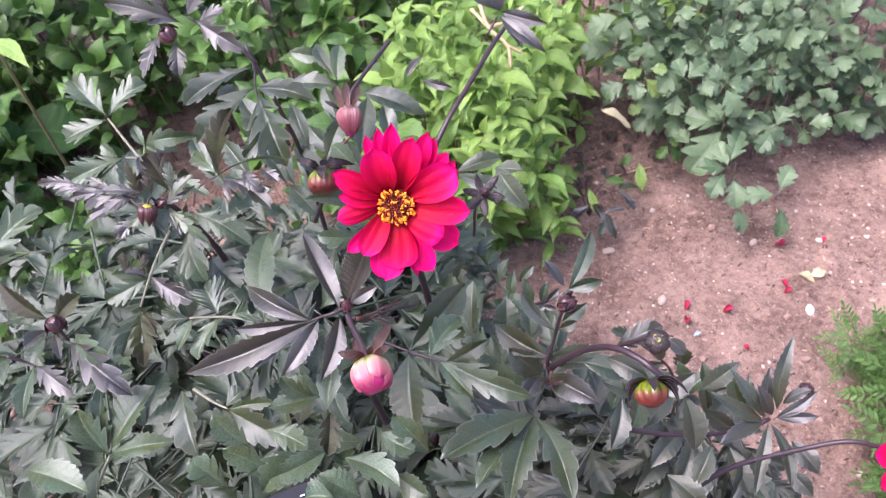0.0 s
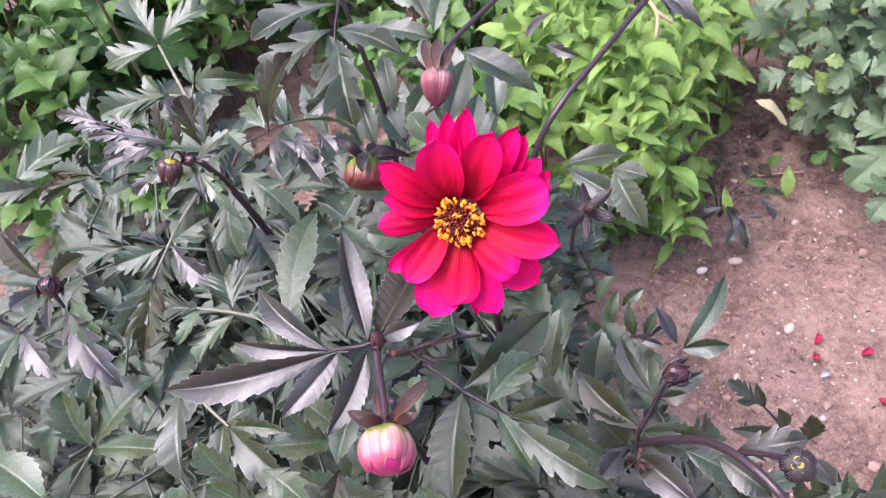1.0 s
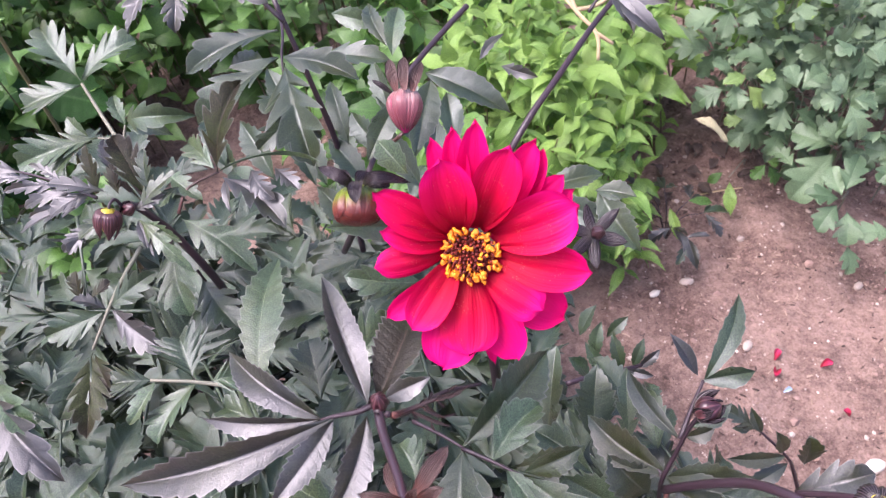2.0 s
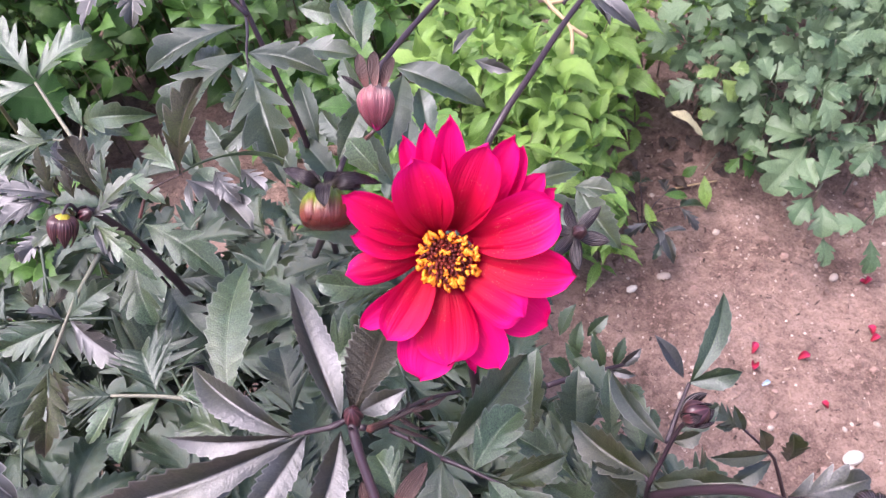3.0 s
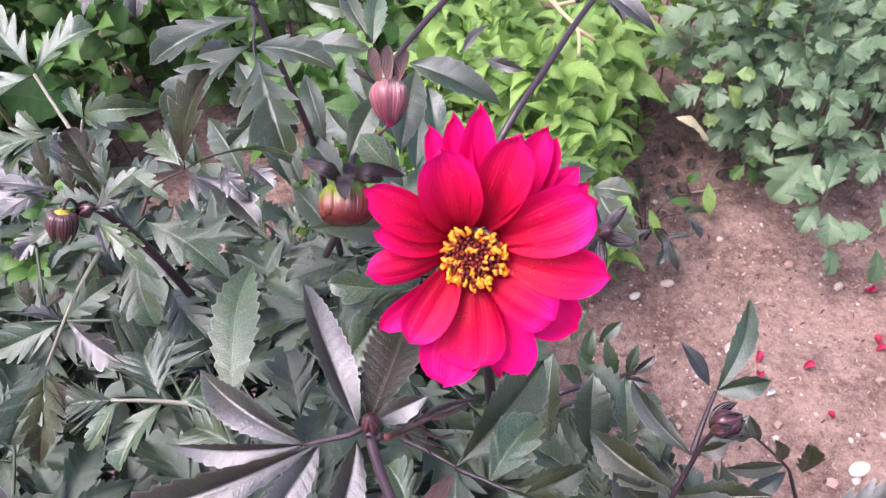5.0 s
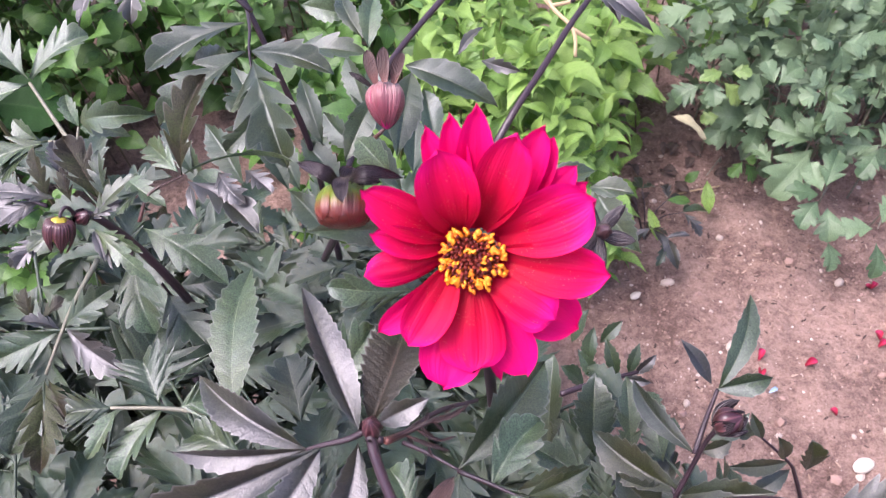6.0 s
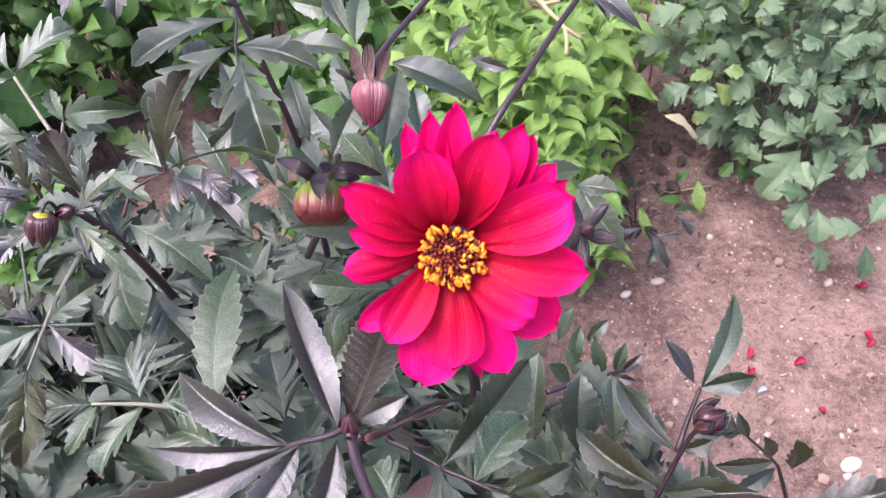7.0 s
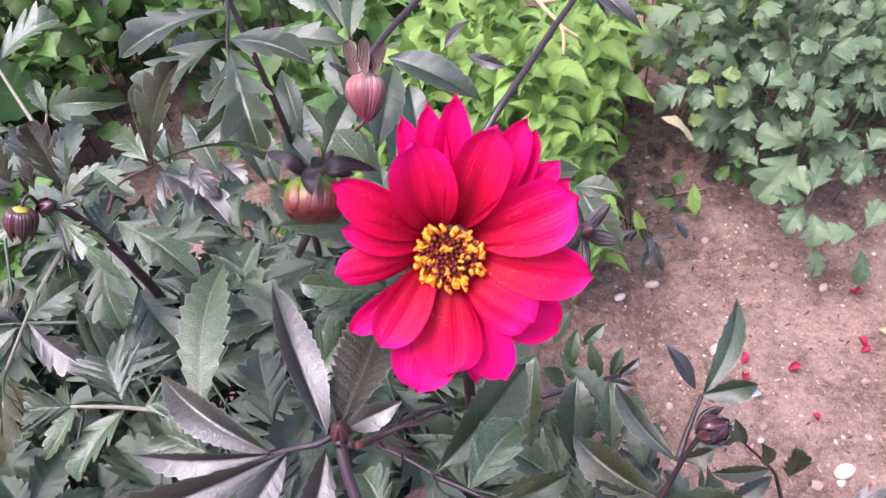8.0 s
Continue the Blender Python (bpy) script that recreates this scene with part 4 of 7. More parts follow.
# feathery seedling mound
def feather_variants(n, seed):
    out = []
    r = random.Random(seed)
    for k in range(n):
        g = Geo()
        g.add(tube([(0, 0, 0), (0.5, 0, 0.05), (0.95, 0, 0)], 0.018, 0.008, 4, 3))
        for i in range(5):
            for sg in (-1, 1):
                b = Vector((0.25 + 0.15 * i, 0, 0.04))
                ll = 0.34 - 0.035 * i
                g.add(blade(ll, ll * 0.36, 0, 0, 0.2, 0.05, 0.05, 0.5, seed + i), basis(b, b + Vector((0.75, sg * 0.8, r.uniform(-0.1, 0.25))), 0, Vector((0, 0, 1))))
        g.add(blade(0.3, 0.08, 0, 0, 0.2, 0.05, 0.05, 0.5, seed), Matrix.Translation((0.9, 0, 0)))
        out.append(g)
    return out


# ---- the dahlia: stems at the soil and the deep mass of leaves ----
dahlia = thing("dahlia_plant", (-0.12, 0.45, 0), "bushy dahlia with dark bronze-green toothed leaves and crimson flower", "dahlia")
rng = random.Random(21)
for i in range(9):
    x, y = -0.14 + rng.uniform(-0.13, 0.10), 0.45 + rng.uniform(-0.12, 0.1)
    stem(dahlia, (x, y, lump(x, y) - 0.01), (x * 1.2, y, 0.2), (x * 1.6 + 0.08, y - 0.04, 0.45), r0=0.006, r1=0.004)
FILL = []
for k in range(8):
    FILL.append(compound(random.Random(30 + k), 1.0, 2, 0.40 if k % 2 else 0.34, 5, 0.34, 30 + 3 * k, k % 2 == 1))
FILL_M = [g.mesh("leaf", INNER) for g in FILL] + [FILL[1].mesh("leaf", MATURE)]


FILL_DARK = [g.mesh("leaf", DUSK) for g in FILL[:5]]


def fill_leaf(x, y, z, size, spin, r, kinds=FILL_M):
    way = Vector((math.cos(spin), math.sin(spin), r.uniform(-0.45, 0.15)))
    end = Vector((x, y, z)) + way * size
    if max(x, end.x) > right_edge(end.y) or max(x, end.x) > right_edge(y):
        return False
    low, high = Vector((-0.670, 1.17, 0.0)), Vector((-0.275, 0.550, 0.60))
    mid = (Vector((x, y, z)) + end) / 2
    if x < -0.2 and (mid - low).cross(high - low).length / (high - low).length < 0.055:
        return False
    up = Vector((r.uniform(-0.5, 0.5), r.uniform(-0.7, 0.3), 1)).normalized()
    m = basis((x, y, z), Vector((x, y, z)) + way, r.uniform(-20, 20), up) @ Matrix.Scale(size, 4)
    part("leaf", kinds[r.randrange(len(kinds))], dahlia, m)
    return True


def right_edge(y):
    return 0.01 + 0.11 * min(1.0, max(0.0, (0.50 - y) / 0.14)) + 0.10 * min(1.0, max(0.0, (0.34 - y) / 0.06))


placed = 0
while placed < 375:
    x, y = rng.uniform(-0.62, 0.22), rng.uniform(0.14, 0.70)
    if x < -0.3 and y > 0.60:
        continue
    top = 0.585 - 0.16 * max(0, y - 0.45) / 0.3 - 0.12 * max(0, -0.32 - x) / 0.3 - (0.12 if y > 0.36 else 0.02) * max(0.0, x + 0.02) / 0.12
    z = top - 0.055 - 0.27 * rng.random()
    placed += fill_leaf(x, y, z, rng.uniform(0.10, 0.16), rng.uniform(0, 2 * math.pi), rng)

placed = 0
while placed < 80:
    x, y = rng.uniform(-0.50, -0.03), rng.uniform(0.42, 0.64)
    placed += fill_leaf(x, y, 0.49 - 0.13 * rng.random(), rng.uniform(0.11, 0.17), rng.uniform(0, 2 * math.pi), rng)

placed = 0
while placed < 50:
    x, y = rng.uniform(0.0, 0.20), rng.uniform(0.12, 0.36)
    placed += fill_leaf(x, y, 0.50 - 0.12 * rng.random(), rng.uniform(0.11, 0.17), rng.uniform(0, 2 * math.pi), rng)


placed = 0
while placed < 45:
    x, y = rng.uniform(0.02, 0.15), rng.uniform(0.22, 0.345)
    placed += fill_leaf(x, y, 0.565 - 0.11 * rng.random(), rng.uniform(0.09, 0.14), rng.uniform(0, 2 * math.pi), rng)

placed = 0
while placed < 34:
    x, y = rng.uniform(0.07, 0.19), rng.uniform(0.20, 0.31)
    placed += fill_leaf(x, y, 0.575 - 0.09 * rng.random(), rng.uniform(0.09, 0.14), rng.uniform(0, 2 * math.pi), rng, FILL_DARK)

placed = 0
while placed < 26:
    x, y = rng.uniform(0.095, 0.165), rng.uniform(0.272, 0.318)
    placed += fill_leaf(x, y, 0.595 - 0.07 * rng.random(), rng.uniform(0.06, 0.09), rng.uniform(math.pi, 2 * math.pi), rng, FILL_DARK)


# the open flower
HEART = Vector((-0.0537, 0.3168, 0.7773))
FLOWER_FACE = Vector((0.06564, -0.8146, 0.5763))

def flower(plant, heart, face, disc_r, label=""):
    """The disc of florets, and the yellow anthers that stand round it; petals are added to it."""
    m = basis(heart, heart + face.orthogonal(), 0, face)
    prof = [(-0.006, disc_r * 0.5), (-0.002, disc_r), (0.001, disc_r * 0.95), (0.003, disc_r * 0.75), (0.004, disc_r * 0.4), (0.0042, disc_r * 0.05)]
    head = part("flower_head", lathe(prof, 28).mesh("flower_head", DISC), plant, m @ Matrix.Rotation(radians(-90), 4, "Y"), label)
    r = random.Random(4)
    tubes = Geo()
    knob = pebble_geo(r, 1.0)
    for i in range(130):
        w, q = i * 2.39996, math.sqrt((i + 0.5) / 130)
        out = Vector((math.cos(w), math.sin(w), 0))
        a = out * disc_r * q + Vector((0, 0, 0.001 + 0.003 * (1 - q * q)))
        h = r.uniform(0.0016, 0.0038)
        b = a + Vector((0, 0, h)) + out * h * 0.5 * q
        tubes.add(tube([a, a.lerp(b, 0.5) + out * 0.0003, b], 0.0007, 0.00055, 5, 2))
    part("disc_mass", tubes.mesh("disc_mass", DISC), head, m, "dark red disc florets", "stuff")
    kinds = []
    for k in range(6):
        g = Geo()
        h = r.uniform(0.0026, 0.0040)
        c = [Vector((0, 0, 0)), Vector((0.0004, 0, h * 0.6)), Vector((0.0016, r.uniform(-1, 1) * 0.0006, h)), Vector((r.uniform(0.0020, 0.0034), r.uniform(-1, 1) * 0.0012, h * r.uniform(0.7, 1.0)))]
        if k < 4:
            g.add(tube(c[:3], 0.00040, 0.00042, 6, 4))
            for e in range(2 + k % 2):
                g.add(knob, Matrix.Translation(c[2] + Vector((r.uniform(-1, 1), r.uniform(-1, 1), 0)) * 0.0006) @ Matrix.Diagonal((0.00085, 0.0008, 0.0007, 1)))
        else:
            g.add(tube(c, 0.00055, 0.00050, 6, 4))
            g.add(knob, Matrix.Translation(c[-1]) @ Matrix.Diagonal((0.0010, 0.0008, 0.0007, 1)))
        kinds.append(g.mesh("anther", ANTHER))
    for i in range(72):
        w = i * 2.39996 + r.uniform(-0.1, 0.1)
        q = r.uniform(0.74, 1.04) if i < 50 else r.uniform(0.25, 0.7)
        out = Vector((math.cos(w), math.sin(w), 0)) * disc_r * q + Vector((0, 0, 0.0010 + 0.003 * (1 - min(1, q * q))))
        mm = m @ Matrix.Translation(out) @ Matrix.Rotation(w + r.uniform(-0.9, 0.9), 4, "Z") @ Matrix.Rotation(r.uniform(-0.1, 0.5) * q, 4, "Y") @ Matrix.Scale(r.uniform(0.8, 1.15) if q > 0.72 else 0.7, 4)
        part("anther", kinds[i % 6], head, mm)
    return head


def ray_petal(head, base, tip, width, tilt=0.0, cup=0.18, bend=0.06, mat=PETAL, face=FLOWER_FACE, belly=0.6, curl=0.0, tipped=0.8):
    COUNT[0] += 1
    ln = (Vector(tip) - Vector(base)).length
    return part("petal", petal_geo(ln, width, cup, bend, seed=COUNT[0], belly=belly, curl=curl, round_tip=tipped, ridge=0.03, rows=16, cols=6).mesh("petal", mat), head, basis(base, tip, tilt, face))


head = flower(dahlia, HEART, FLOWER_FACE, 0.0077, "open crimson-magenta flower with a dark disc")
ray_petal(head, (-0.0566, 0.3239, 0.78), (-0.0676, 0.3378, 0.813), 0.0092, 0, mat=BACK_PETAL, cup=0.3, tipped=-0.1)
ray_petal(head, (-0.0566, 0.3244, 0.7807), (-0.0602, 0.3384, 0.8175), 0.0098, 0, mat=BACK_PETAL, cup=0.3, tipped=-0.1)
ray_petal(head, (-0.0539, 0.3251, 0.7814), (-0.0522, 0.3381, 0.8212), 0.0122, 0, mat=BACK_PETAL, cup=0.28, tipped=-0.35)
ray_petal(head, (-0.0485, 0.3248, 0.7804), (-0.0321, 0.3381, 0.8129), 0.0121, 0, mat=BACK_PETAL, cup=0.35, tipped=0.2)
ray_petal(head, (-0.0467, 0.3244, 0.7796), (-0.0293, 0.3379, 0.8087), 0.0122, 0, mat=BACK_PETAL, cup=0.25, tipped=0.2)
ray_petal(head, (-0.0467, 0.3233, 0.7781), (-0.0221, 0.3332, 0.8011), 0.0115, 0, mat=BACK_PETAL, tipped=0)
ray_petal(head, (-0.0449, 0.3223, 0.7765), (-0.0183, 0.3333, 0.7938), 0.0094, 0, mat=BACK_PETAL, tipped=0)
ray_petal(head, (-0.0467, 0.3167, 0.769), (-0.0199, 0.3068, 0.754), 0.0186, 0, mat=BACK_PETAL, cup=0.25)
ray_petal(head, (-0.0503, 0.3143, 0.7661), (-0.036, 0.2942, 0.745), 0.0159, 0, mat=BACK_PETAL, cup=0.3, tipped=0.2)
ray_petal(head, (-0.0521, 0.3142, 0.7662), (-0.0445, 0.2947, 0.7403), 0.0059, 0, mat=BACK_PETAL, cup=0.3, tipped=-0.5)
ray_petal(head, (-0.0566, 0.3135, 0.7656), (-0.0627, 0.287, 0.7476), 0.0207, 0, mat=BACK_PETAL, cup=0.15)
ray_petal(head, (-0.0611, 0.316, 0.7696), (-0.084, 0.3028, 0.7555), 0.0097, 0, mat=BACK_PETAL, cup=0.3, tipped=0.4)
ray_petal(head, (-0.0581, 0.322, 0.7843), (-0.0633, 0.3254, 0.8156), 0.0186, 0, bend=0.09, cup=0.22)
ray_petal(head, (-0.0516, 0.3228, 0.7846), (-0.0404, 0.3296, 0.8175), 0.0161, 0, bend=0.08, cup=0.25)
ray_petal(head, (-0.0458, 0.3213, 0.7818), (-0.0172, 0.3213, 0.7989), 0.0211, 0, bend=0.1, cup=0.2, belly=0.66)
ray_petal(head, (-0.0452, 0.3178, 0.7769), (-0.0116, 0.3102, 0.7772), 0.0171, 0, bend=0.08, cup=0.2, tipped=0.5)
ray_petal(head, (-0.0487, 0.3133, 0.7711), (-0.0281, 0.3005, 0.7671), 0.0168, 0, bend=0.07, cup=-0.12, belly=0.7)
ray_petal(head, (-0.054, 0.3117, 0.7694), (-0.0532, 0.2891, 0.7541), 0.0212, 0, bend=0.06, cup=-0.08, belly=0.66)
ray_petal(head, (-0.0599, 0.3147, 0.7742), (-0.0731, 0.2923, 0.7639), 0.0146, 0, bend=0.08, cup=0.2)
ray_petal(head, (-0.0616, 0.3178, 0.7788), (-0.086, 0.3064, 0.7802), 0.0122, 0, bend=0.1, cup=-0.2)
ray_petal(head, (-0.0613, 0.3191, 0.7805), (-0.0838, 0.313, 0.7926), 0.0099, 0, bend=0.1, cup=0.2, tipped=0.4)
ray_petal(head, (-0.0607, 0.321, 0.7832), (-0.0861, 0.3205, 0.8038), 0.0138, 0, bend=0.1, cup=0.25, tipped=0.2)
stem(dahlia, (-0.0469, 0.3649, 0.567), (-0.0499, 0.3507, 0.6595), (-0.0536, 0.3323, 0.7356), (-0.0535, 0.3187, 0.7737), r0=0.0028, r1=0.0022)

# buds
stem(dahlia, (-0.0748, 0.5486, 0.7209), (-0.0867, 0.5207, 0.7223), (-0.0964, 0.496, 0.7236), (-0.1018, 0.4825, 0.7221), (-0.1025, 0.4761, 0.7181), r0=0.0017, r1=0.0014)
b = scaled_bud(dahlia, (-0.1025, 0.4765, 0.7185), (-0.1009, 0.4552, 0.7060), 0.0092, BUD_CORE, BUD_ROSE, scales=11, full=0.36, blunt=0.68, reach=0.97, label="closed rose-pink bud hanging from its stem", seed=2, swell=0.06)
bract(b, (-0.106, 0.4691, 0.723), (-0.1108, 0.4850, 0.7300), 0.0062, 0.12, 0.1, mat=BRACT_RED)
bract(b, (-0.1011, 0.4674, 0.7251), (-0.1028, 0.4850, 0.7320), 0.0064, 0.1, 0.05, mat=BRACT_RED)
bract(b, (-0.0971, 0.4687, 0.7233), (-0.0932, 0.4840, 0.7295), 0.0062, 0.12, 0.05, mat=BRACT_RED)
bract(b, (-0.1085, 0.4709, 0.7195), (-0.1197, 0.4767, 0.7226), 0.0031, 0.15, 0.2)
bract(b, (-0.1022, 0.4793, 0.7155), (-0.1006, 0.4918, 0.7205), 0.0057, 0.1, 0)
b = scaled_bud(dahlia, (-0.0927, 0.3264, 0.7998), (-0.0914, 0.3148, 0.7936), 0.0083, BUD_GREEN, BUD_GREEN, scales=9, full=0.58, blunt=0.22, reach=0.99, label="round green and red bud with dark curled bracts", seed=8, turn=0.3, swell=0.05)
bract(b, (-0.0933, 0.3238, 0.8023), (-0.1041, 0.3259, 0.8101), 0.0044, 0.30, -0.35)
bract(b, (-0.0902, 0.3242, 0.8024), (-0.0759, 0.3249, 0.8069), 0.0044, 0.36, -0.45)
bract(b, (-0.091, 0.3236, 0.8058), (-0.0902, 0.3134, 0.8045), 0.0050, 0.28, 0.12)
bract(b, (-0.0898, 0.3269, 0.8006), (-0.081, 0.3259, 0.8017), 0.0044, 0.2, -0.1)
bract(b, (-0.0952, 0.3282, 0.7983), (-0.1006, 0.3348, 0.799), 0.0042, 0.1, 0)
bract(b, (-0.0928, 0.3288, 0.7986), (-0.0912, 0.335, 0.7984), 0.0052, 0.1, 0)
stem(dahlia, (-0.1217, 0.3773, 0.7008), (-0.1056, 0.3555, 0.7464), (-0.0945, 0.3403, 0.7822), (-0.0929, 0.3317, 0.7957), (-0.0927, 0.3258, 0.7987), r0=0.0016, r1=0.0014)
b = scaled_bud(dahlia, (-0.0702, 0.2356, 0.745), (-0.0649, 0.2179, 0.7435), 0.0098, BUD_CORE, BUD_PINK, scales=8, full=0.52, blunt=0.26, reach=0.97, label="plump pink bud with maroon bracts", seed=5, turn=0.1)
bract(b, (-0.0711, 0.2382, 0.7411), (-0.0862, 0.2374, 0.7501), 0.0060, 0.25, 0.1, mat=BRACT_RED)
bract(b, (-0.0687, 0.2409, 0.74), (-0.0582, 0.2576, 0.7461), 0.0060, 0.12, 0, mat=BRACT_RED)
bract(b, (-0.0738, 0.2417, 0.7367), (-0.0796, 0.2551, 0.7364), 0.0052, 0.1, 0.05, mat=BRACT_RED)
bract(b, (-0.0674, 0.2405, 0.7394), (-0.0584, 0.2426, 0.7465), 0.0047, 0.1, 0, mat=BRACT_RED)
bract(b, (-0.0689, 0.2376, 0.7452), (-0.0663, 0.2391, 0.7533), 0.0042, 0.1, 0, mat=BRACT_RED)
stem(dahlia, (-0.0877, 0.2793, 0.7332), (-0.0832, 0.2665, 0.7341), (-0.0743, 0.2468, 0.7415), (-0.0702, 0.2356, 0.745), r0=0.0019, r1=0.0015)
hooded_bud(dahlia, (-0.2330, 0.3785, 0.7235), (-0.2362, 0.3724, 0.7109), 0.0056, BUD_MAROON, 5, 0.6, "glossy maroon bud with drooping ribbed bracts and a yellow seam")
stem(dahlia, (-0.2295, 0.3858, 0.7175), (-0.2310, 0.3850, 0.7250), (-0.2322, 0.3815, 0.7258), (-0.2330, 0.3785, 0.7232), r0=0.0009, r1=0.0007)
bud(dahlia, (0.0413, 0.3154, 0.6711), (0.0514, 0.3165, 0.6789), 0.0055, BUD_MAROON, ribs=5, full=0.5, blunt=0.6, bracts=5, bract_len=0.014, bract_w=0.008, spread=12, label="small closed maroon bud", seed=2)
bud(dahlia, (-0.0047, 0.3757, 0.7207), (-0.0022, 0.3705, 0.7292), 0.0030, BUD_DARK, ribs=5, bracts=6, bract_len=0.014, bract_w=0.0062, spread=75, label="small dark bud with spread bracts", seed=6)
hooded_bud(dahlia, (0.0921, 0.2602, 0.7138), (0.0930, 0.2655, 0.7015), 0.0062, BRACT, 5, 0.2, "dark bud with glossy striped bracts round a yellow-green heart", 0.25)
bud(dahlia, (-0.3027, 0.3218, 0.6791), (-0.2958, 0.312, 0.6754), 0.0065, BUD_MAROON, ribs=6, bracts=5, bract_len=0.012, bract_w=0.007, spread=20, label="small glossy dark bud", seed=14)
bud(dahlia, (0.0765, 0.2157, 0.7464), (0.0768, 0.2027, 0.7407), 0.0081, BUD_GREEN, ribs=9, full=0.5, blunt=0.42, bracts=6, bract_len=0.015, bract_w=0.008, spread=80, curl=-0.4, label="round green and red bud with dark bracts", seed=17)
bud(dahlia, (-0.2398, 0.5222, 0.7647), (-0.2308, 0.5108, 0.7611), 0.0068, BUD_MAROON, ribs=6, bracts=5, bract_len=0.012, bract_w=0.006, spread=30, label="small glossy dark bud", seed=19)
bud(dahlia, (-0.0865, 0.2795, 0.729), (-0.0864, 0.2784, 0.741), 0.0034, BUD_MAROON, ribs=5, bracts=4, bract_len=0.008, bract_w=0.005, spread=12, label="tiny maroon bud in the leaf fork", seed=23)
bud(dahlia, (0.2066, 0.2799, 0.6072), (0.2073, 0.2827, 0.616), 0.0050, BUD_DARK, ribs=7, bracts=5, bract_len=0.008, bract_w=0.005, spread=25, label="small yellow-green bud", seed=31)
bud(dahlia, (-0.2315, 0.3858, 0.7144), (-0.2235, 0.385, 0.7209), 0.0030, BUD_MAROON, ribs=5, bracts=4, bract_len=0.007, bract_w=0.004, spread=15, label="tiny maroon bud", seed=25)

# stems of the dahlia
stem(dahlia, (-0.199, 0.572, 0.71), (-0.181, 0.553, 0.66), (-0.170, 0.547, 0.60), (-0.166, 0.54, 0.50), r0=0.0016, r1=0.0024)
stem(dahlia, (0.0259, 0.7209, 0.6076), (0.0073, 0.6886, 0.602), (-0.017, 0.639, 0.5958), (-0.0394, 0.5995, 0.5846), (-0.0553, 0.5759, 0.5601), (-0.0682, 0.5541, 0.5043), r0=0.0022, r1=0.0028)
stem(dahlia, (-0.229, 0.3897, 0.7175), (-0.2229, 0.3915, 0.7081), (-0.2165, 0.3958, 0.6851), (-0.2096, 0.3999, 0.6489), (-0.2167, 0.4206, 0.5887), r0=0.0016, r1=0.0026)
stem(dahlia, (0.0467, 0.3178, 0.6726), (0.0423, 0.3175, 0.6559), (0.0386, 0.3142, 0.6327), (0.0346, 0.3091, 0.6159), (0.0378, 0.3137, 0.5831), (0.0456, 0.3277, 0.5031), r0=0.0009, r1=0.0015)
stem(dahlia, (0.0360, 0.3060, 0.6110), (0.0490, 0.2950, 0.6450), (0.0620, 0.2860, 0.6680), (0.0720, 0.2740, 0.6850), (0.0820, 0.2630, 0.6920), (0.0930, 0.2530, 0.6900), (0.1080, 0.2500, 0.6700), r0=0.0022, r1=0.0020)
stem(dahlia, (0.0740, 0.2750, 0.6860), (0.0820, 0.2690, 0.7000), (0.0880, 0.2630, 0.7120), (0.0921, 0.2602, 0.7138), r0=0.0013, r1=0.0011)
stem(dahlia, (-0.0849, 0.2727, 0.6895), (-0.0887, 0.2853, 0.6223), (-0.0875, 0.2988, 0.5555), r0=0.002, r1=0.003)
stem(dahlia, (-0.0047, 0.3757, 0.7207), (-0.0107, 0.3845, 0.6973), (-0.0138, 0.4092, 0.6401), r0=0.0011, r1=0.0014)
stem(dahlia, (-0.0546, 0.3327, 0.6585), (-0.0702, 0.3184, 0.6739), (-0.0826, 0.2957, 0.6953), (-0.087, 0.2855, 0.7132), r0=0.0009, r1=0.0014)
stem(dahlia, (0.0501, 0.4525, 0.4886), (0.0172, 0.4347, 0.5027), (-0.0056, 0.4228, 0.5078), r0=0.0013, r1=0.002)
stem(dahlia, (0.1134, 0.2049, 0.6305), (0.1454, 0.2249, 0.6186), (0.1886, 0.2332, 0.622), (0.2152, 0.2322, 0.6323), (0.2400, 0.2260, 0.6300), r0=0.0017, r1=0.0015)
stem(dahlia, (0.0724, 0.2335, 0.6574), (0.1108, 0.2401, 0.6338), (0.1456, 0.2461, 0.6231), (0.1722, 0.2526, 0.6263), r0=0.0016, r1=0.0014)
stem(dahlia, (-0.1295, 0.4696, 0.6606), (-0.1254, 0.5015, 0.6605), (-0.1191, 0.522, 0.6639), r0=0.0018, r1=0.0016)
stem(dahlia, (-0.1125, 0.4699, 0.6853), (-0.106, 0.4661, 0.6946), (-0.0994, 0.4819, 0.6941), r0=0.0011, r1=0.001, mat=BRACT_RED)

# star of young leaves under the flower
a = leaf(dahlia, (-0.0883, 0.2787, 0.7337), (-0.0938, 0.2752, 0.7339), (-0.1011, 0.2736, 0.7331), (-0.108, 0.2728, 0.7304), r=0.001)
leaflet(a, (-0.0905, 0.2777, 0.7356), (-0.1172, 0.3316, 0.7407), 0.0137, 32, YOUNG, teeth=11, bite=0.08, fold=0.55, arch=0.1, belly=0.38)
leaflet(a, (-0.0872, 0.2794, 0.7341), (-0.0772, 0.3272, 0.7336), 0.0231, -8, BRONZE, teeth=11, bite=0.12, fold=0.28, belly=0.45)
leaflet(a, (-0.0846, 0.2794, 0.7365), (-0.067, 0.2844, 0.7456), 0.0091, 0, YOUNG, teeth=4, bite=0.12)
leaflet(a, (-0.1075, 0.2729, 0.7305), (-0.1488, 0.2971, 0.7357), 0.0133, -12, YOUNG, teeth=12, bite=0.09, fold=0.5, belly=0.45)
